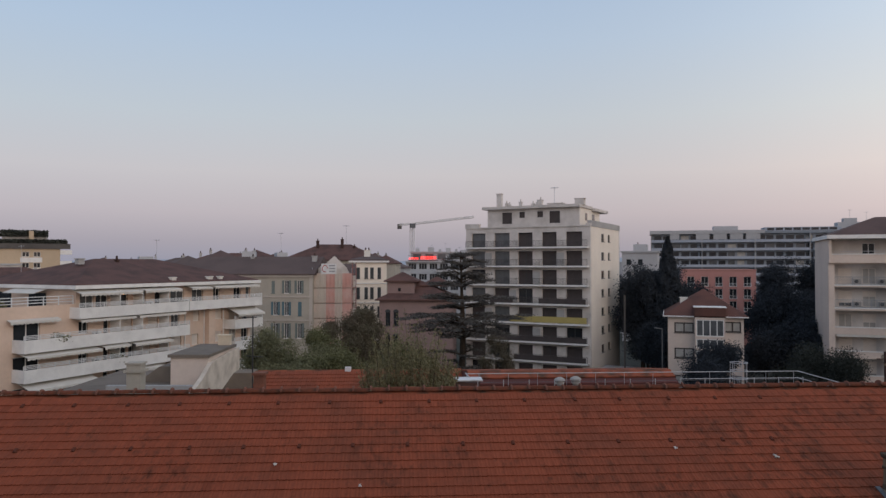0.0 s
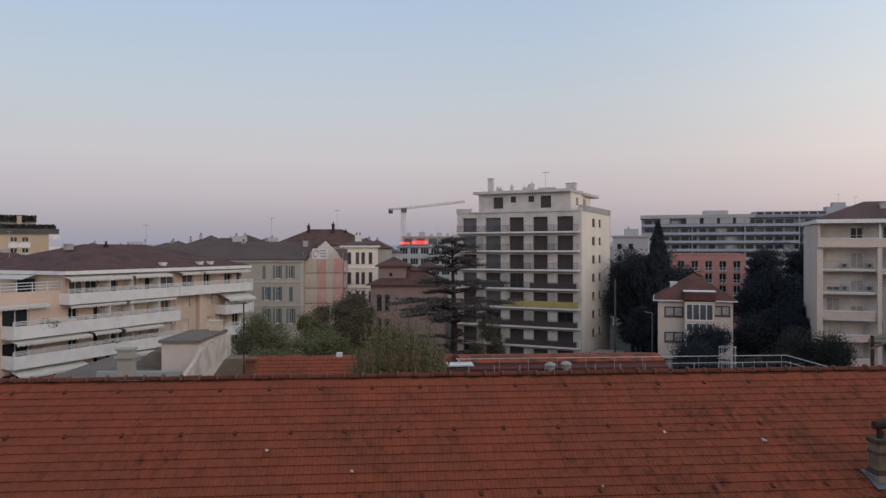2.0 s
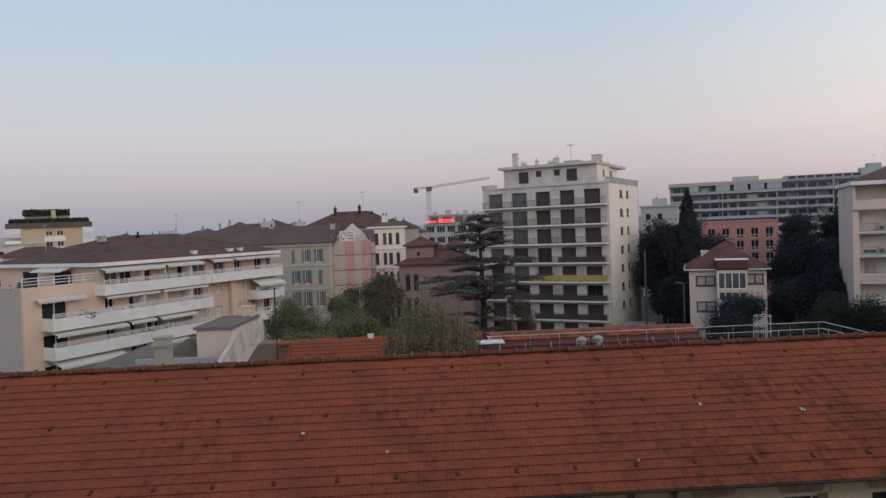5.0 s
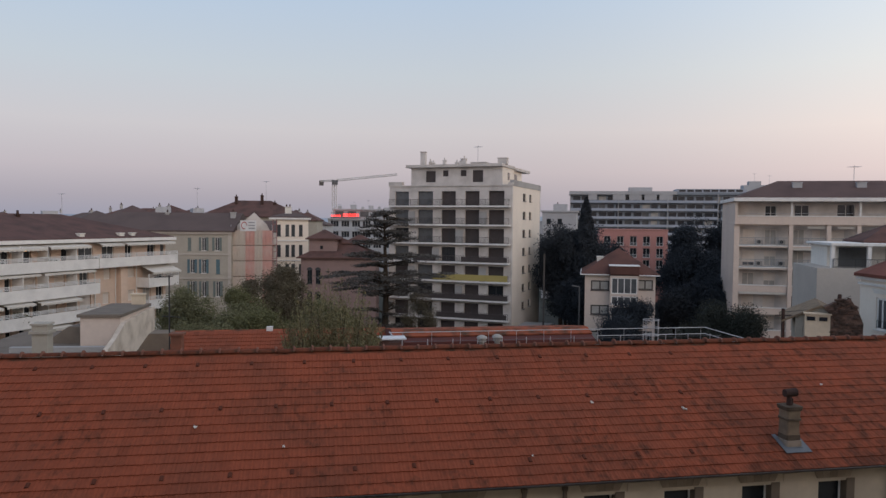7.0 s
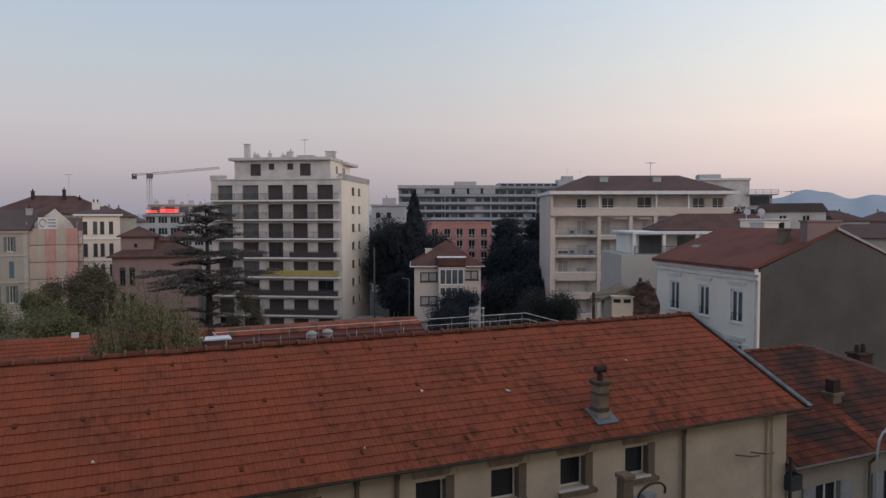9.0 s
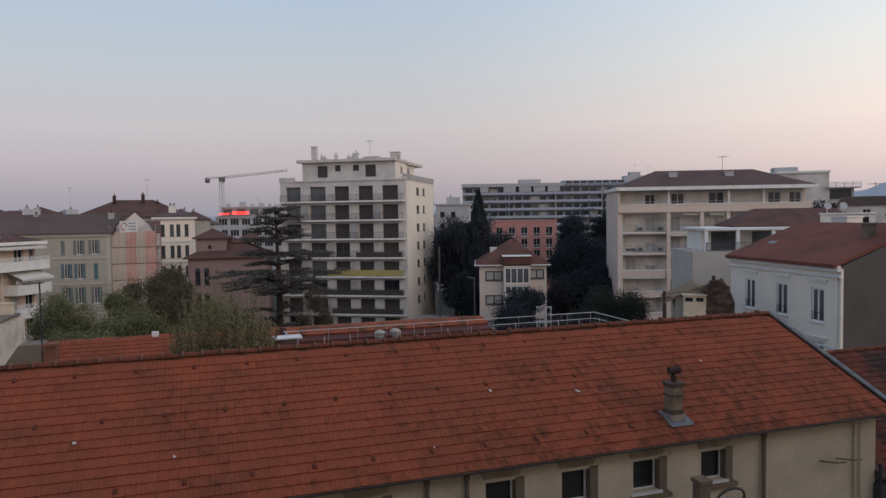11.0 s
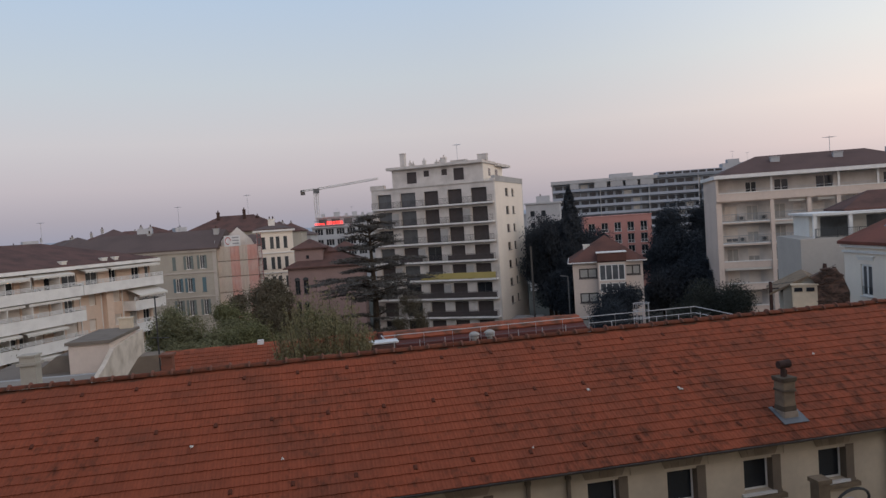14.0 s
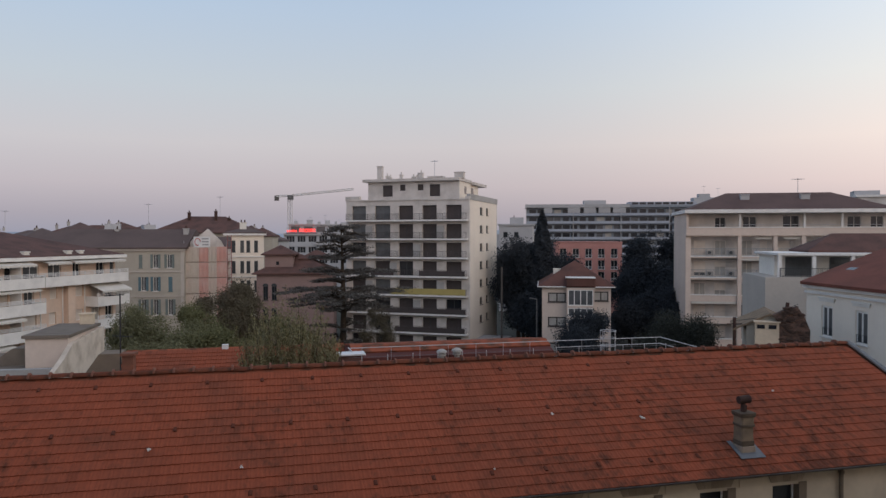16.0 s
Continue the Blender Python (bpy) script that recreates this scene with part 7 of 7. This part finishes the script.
DARK = [(32.2, 108, 4.6, 4.0, 3.0, 18.2), (33.5, 118, 6.0, 4.5, 3.0, 15.5), (36.8, 112, 4.0, 4.0, 3.0, 14.5), (54.6, 112.0, 3.6, 4.0, 3.0, 17.8), (56.0, 106.0, 4.0, 4.0, 3.0, 15.0), (50.0, 104, 4.0, 3.5, 2.5, 12.5),
        (45.5, 96.0, 3.6, 3.4, 2.0, 10.0), (30.9, 99.0, 2.6, 3.0, 2.0, 9.5), (29.7, 104.0, 2.6, 3.0, 4, 17.4), (41.5, 118, 4.0, 4.0, 3, 13.5), (31.0, 106, 3.5, 3.0, 3, 16.2), (35.5, 107, 3.0, 3.0, 3, 14.0), (53.5, 101, 3.2, 3.0, 2, 13.0), (49.6, 108, 3.0, 3.0, 3, 17.6), (60.0, 112, 3.4, 3.0, 3, 17.5), (49.0, 93, 3.2, 3.0, 2, 9.5)]
for i, (x, y, rx, ry, zl, zt) in enumerate(DARK):
    tree("evergreen_tree", x, y, zl, zt + 0.4, rx * 1.25, ry * 1.2, "tall dark evergreen tree", "leaf_dark", 46000, 0.15, 60 + i, 90, 0.3, 0.24, "dark evergreens")
tree("round_bush", 29.5, 76.5, 0.6, 10.9, 3.6, 3.2, "dark rounded shrub before the villa", "leaf_dark", 70000, 0.1, 81, 130, 0.2, 0.26)
tree("round_bush", 40.2, 74.0, 1.0, 9.1, 4.8, 3.4, "dark green rounded shrub", "leaf_bush", 70000, 0.1, 82, 130, 0.2, 0.26)
for x, y, r, zt, seed in ((54.7, 58.5, 1.5, 19.9, 91), (66.0, 60.5, 1.8, 18.9, 92), (73.5, 66.0, 2.4, 18.6, 93), (80.0, 70.0, 2.6, 18.4, 94)):
    tree("evergreen_tree", x, y, 6.0, zt, r, r, "dark evergreen tree between the roofs", "leaf_dark", 16000, 0.12, seed, 40, 0.2, 0.3, "dark evergreens")
van = thing("parked_van", pose(39.0, 88.5, 0, 0, 0, 20), "pale parked van under the trees", "van")
part("body", boxes((-2.2, 2.2, -0.9, 0.9, 0.4, 2.3), (-2.9, -2.2, -0.85, 0.85, 0.4, 1.4)), "white_metal", van)
for x in (-1.8, 1.5):
    for y in (-0.9, 0.9):
        bm = bmesh.new()
        rod(bm, (x, y - 0.1, 0.35), (x, y + 0.1, 0.35), 0.35, 14)
        part("wheel", bm, "iron", van)

# ---------- roof tiles, last ----------
mm = pose(0, 0, RIDGE_Z, math.degrees(SLOPE), 0, 0)
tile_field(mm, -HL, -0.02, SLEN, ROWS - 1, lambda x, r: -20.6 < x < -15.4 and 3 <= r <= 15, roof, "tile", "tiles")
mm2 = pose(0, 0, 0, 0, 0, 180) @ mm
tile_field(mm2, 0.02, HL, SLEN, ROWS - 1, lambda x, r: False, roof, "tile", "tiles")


def half_ring(name, material, stations, k=9):
    bm = bmesh.new()
    rings = [[bm.verts.new((x, r * 1.3 * math.cos(math.pi * i / (k - 1)), r * math.sin(math.pi * i / (k - 1)) - 0.03)) for i in range(k)] for x, r in stations]
    for a, b in zip(rings, rings[1:]):
        for i in range(k - 1):
            bm.faces.new((a[i], a[i + 1], b[i + 1], b[i]))
    bm.faces.new(rings[0])
    bm.faces.new(rings[-1][::-1])
    return mesh_of(name, bm, material)


RIDGE_STEP = 0.54
rme = half_ring("ridge_tile", "ridge_moss", ((0, 0.09), (0.25, 0.1), (RIDGE_STEP - 0.05, 0.09)))
cme = half_ring("ridge_collar", "mortar", ((0, 0.105), (0.012, 0.13), (0.05, 0.128), (0.07, 0.105)))
rr = random.Random(8)
for i in range(int(HL / RIDGE_STEP)):
    x = -RIDGE_STEP * (i + 1)
    part("ridge_tile", rme, "ridge_moss", roof, "", pose(x, rr.uniform(-0.015, 0.015), RIDGE_Z + 0.02 + rr.uniform(-0.012, 0.012), rr.uniform(-2, 2), rr.uniform(-1.5, 1.5), rr.uniform(-1, 1)))
    part("ridge_collar", cme, "mortar", roof, "", pose(x - 0.05, rr.uniform(-0.01, 0.01), RIDGE_Z + 0.03 + rr.uniform(-0.02, 0.025), rr.uniform(-6, 6), 0, 0))
# conductor cable on small holders along the ridge
part("cable", rods(((-18.2, 0, RIDGE_Z + 0.2), (-7.0, 0, RIDGE_Z + 0.2)), r=0.006), "lead", roof, "thin metal cable")
hme0 = mesh_of("cable_holder", rods(((0, 0, -0.12), (0, 0, 0.07)), r=0.013), "galv")
for k in range(14):
    part("cable_holder", hme0, "galv", roof, "", pose(-17.8 + k * 0.8, 0, RIDGE_Z + 0.2))
# hooded vent tiles in three staggered rows
bm = bmesh.new()
prism(bm, [(-0.05, 0.03), (0.05, 0.03), (0.037, 0.056), (0, 0.066), (-0.037, 0.056)], -0.05, 0.1)
vme = mesh_of("vent_tile", bm, "vent")
for v0, u0 in ((-0.63, -22.26), (-2.46, -22.91), (-4.73, -20.94)):
    for k in range(-18, 16):
        u = u0 + k * 1.46
        if -HL + 1 < u < -9.0:
            part("vent_tile", vme, "vent", roof, "", mm @ pose(u + rr.uniform(-0.05, 0.05), v0 / math.cos(SLOPE), 0.0))
# pale lichen spots and droppings
for u, v, s in ((-10.04, -3.15, 0.07), (-12.69, -2.75, 0.05), (-23.42, -3.11, 0.05), (-5.03, -2.36, 0.05), (-15.0, -4.6, 0.035), (-21.2, -3.9, 0.035)):
    bm = bmesh.new()
    for k in range(5):
        rod(bm, (rr.uniform(-s, s), rr.uniform(-s, s), 0.05), (rr.uniform(-s, s), rr.uniform(-s, s), 0.085), s * 0.35, 6, s * 0.12)
    part("white_spot", bm, "white", roof, "small white lichen spot", mm @ pose(u, v / math.cos(SLOPE), 0))
# tiles of the outbuilding and of the lower house
tile_field(pose(0, 3.7, 12.8, math.degrees(math.atan2(1.36, 3.7)), 0, 0), 0.05, 9.85, 3.9, 11, lambda x, r: False, wing_roof, "tile", "tiles")
lsl = math.atan2(LR - LZ, LD / 2)
ll = math.hypot(LR - LZ, LD / 2)
tile_field(pose(0, LD / 2, LR, math.degrees(lsl), 0, 0), -0.2, LW, ll, int(ll / GAUGE), lambda x, r: False, low_roof, "tile", "tiles_old", None, lambda y: 5.4 * (1 + y / ll) + 0.15, "rows of old stained clay tiles")
for i in range(14):
    part("ridge_tile", rme, "ridge_moss", low_roof, "", pose(0.0 + i * RIDGE_STEP, LD / 2, LR + 0.04))
# a strip of newer tiles down the lower roof
lm3 = pose(0, LD / 2, LR, math.degrees(lsl), 0, 0)
tv, tf = tile_shape()
hme = bpy.data.meshes.new("roof_tile")
hme.from_pydata(tv, [], tf)
hme.materials.append(M["tile"])
for i in range(9):
    for k in range(3):
        part("roof_tile", hme, "tile", low_roof, "", lm3 @ pose(3.9 + 0.02 * i + TW * k, -ll + GAUGE * (i + 1), 0.022))
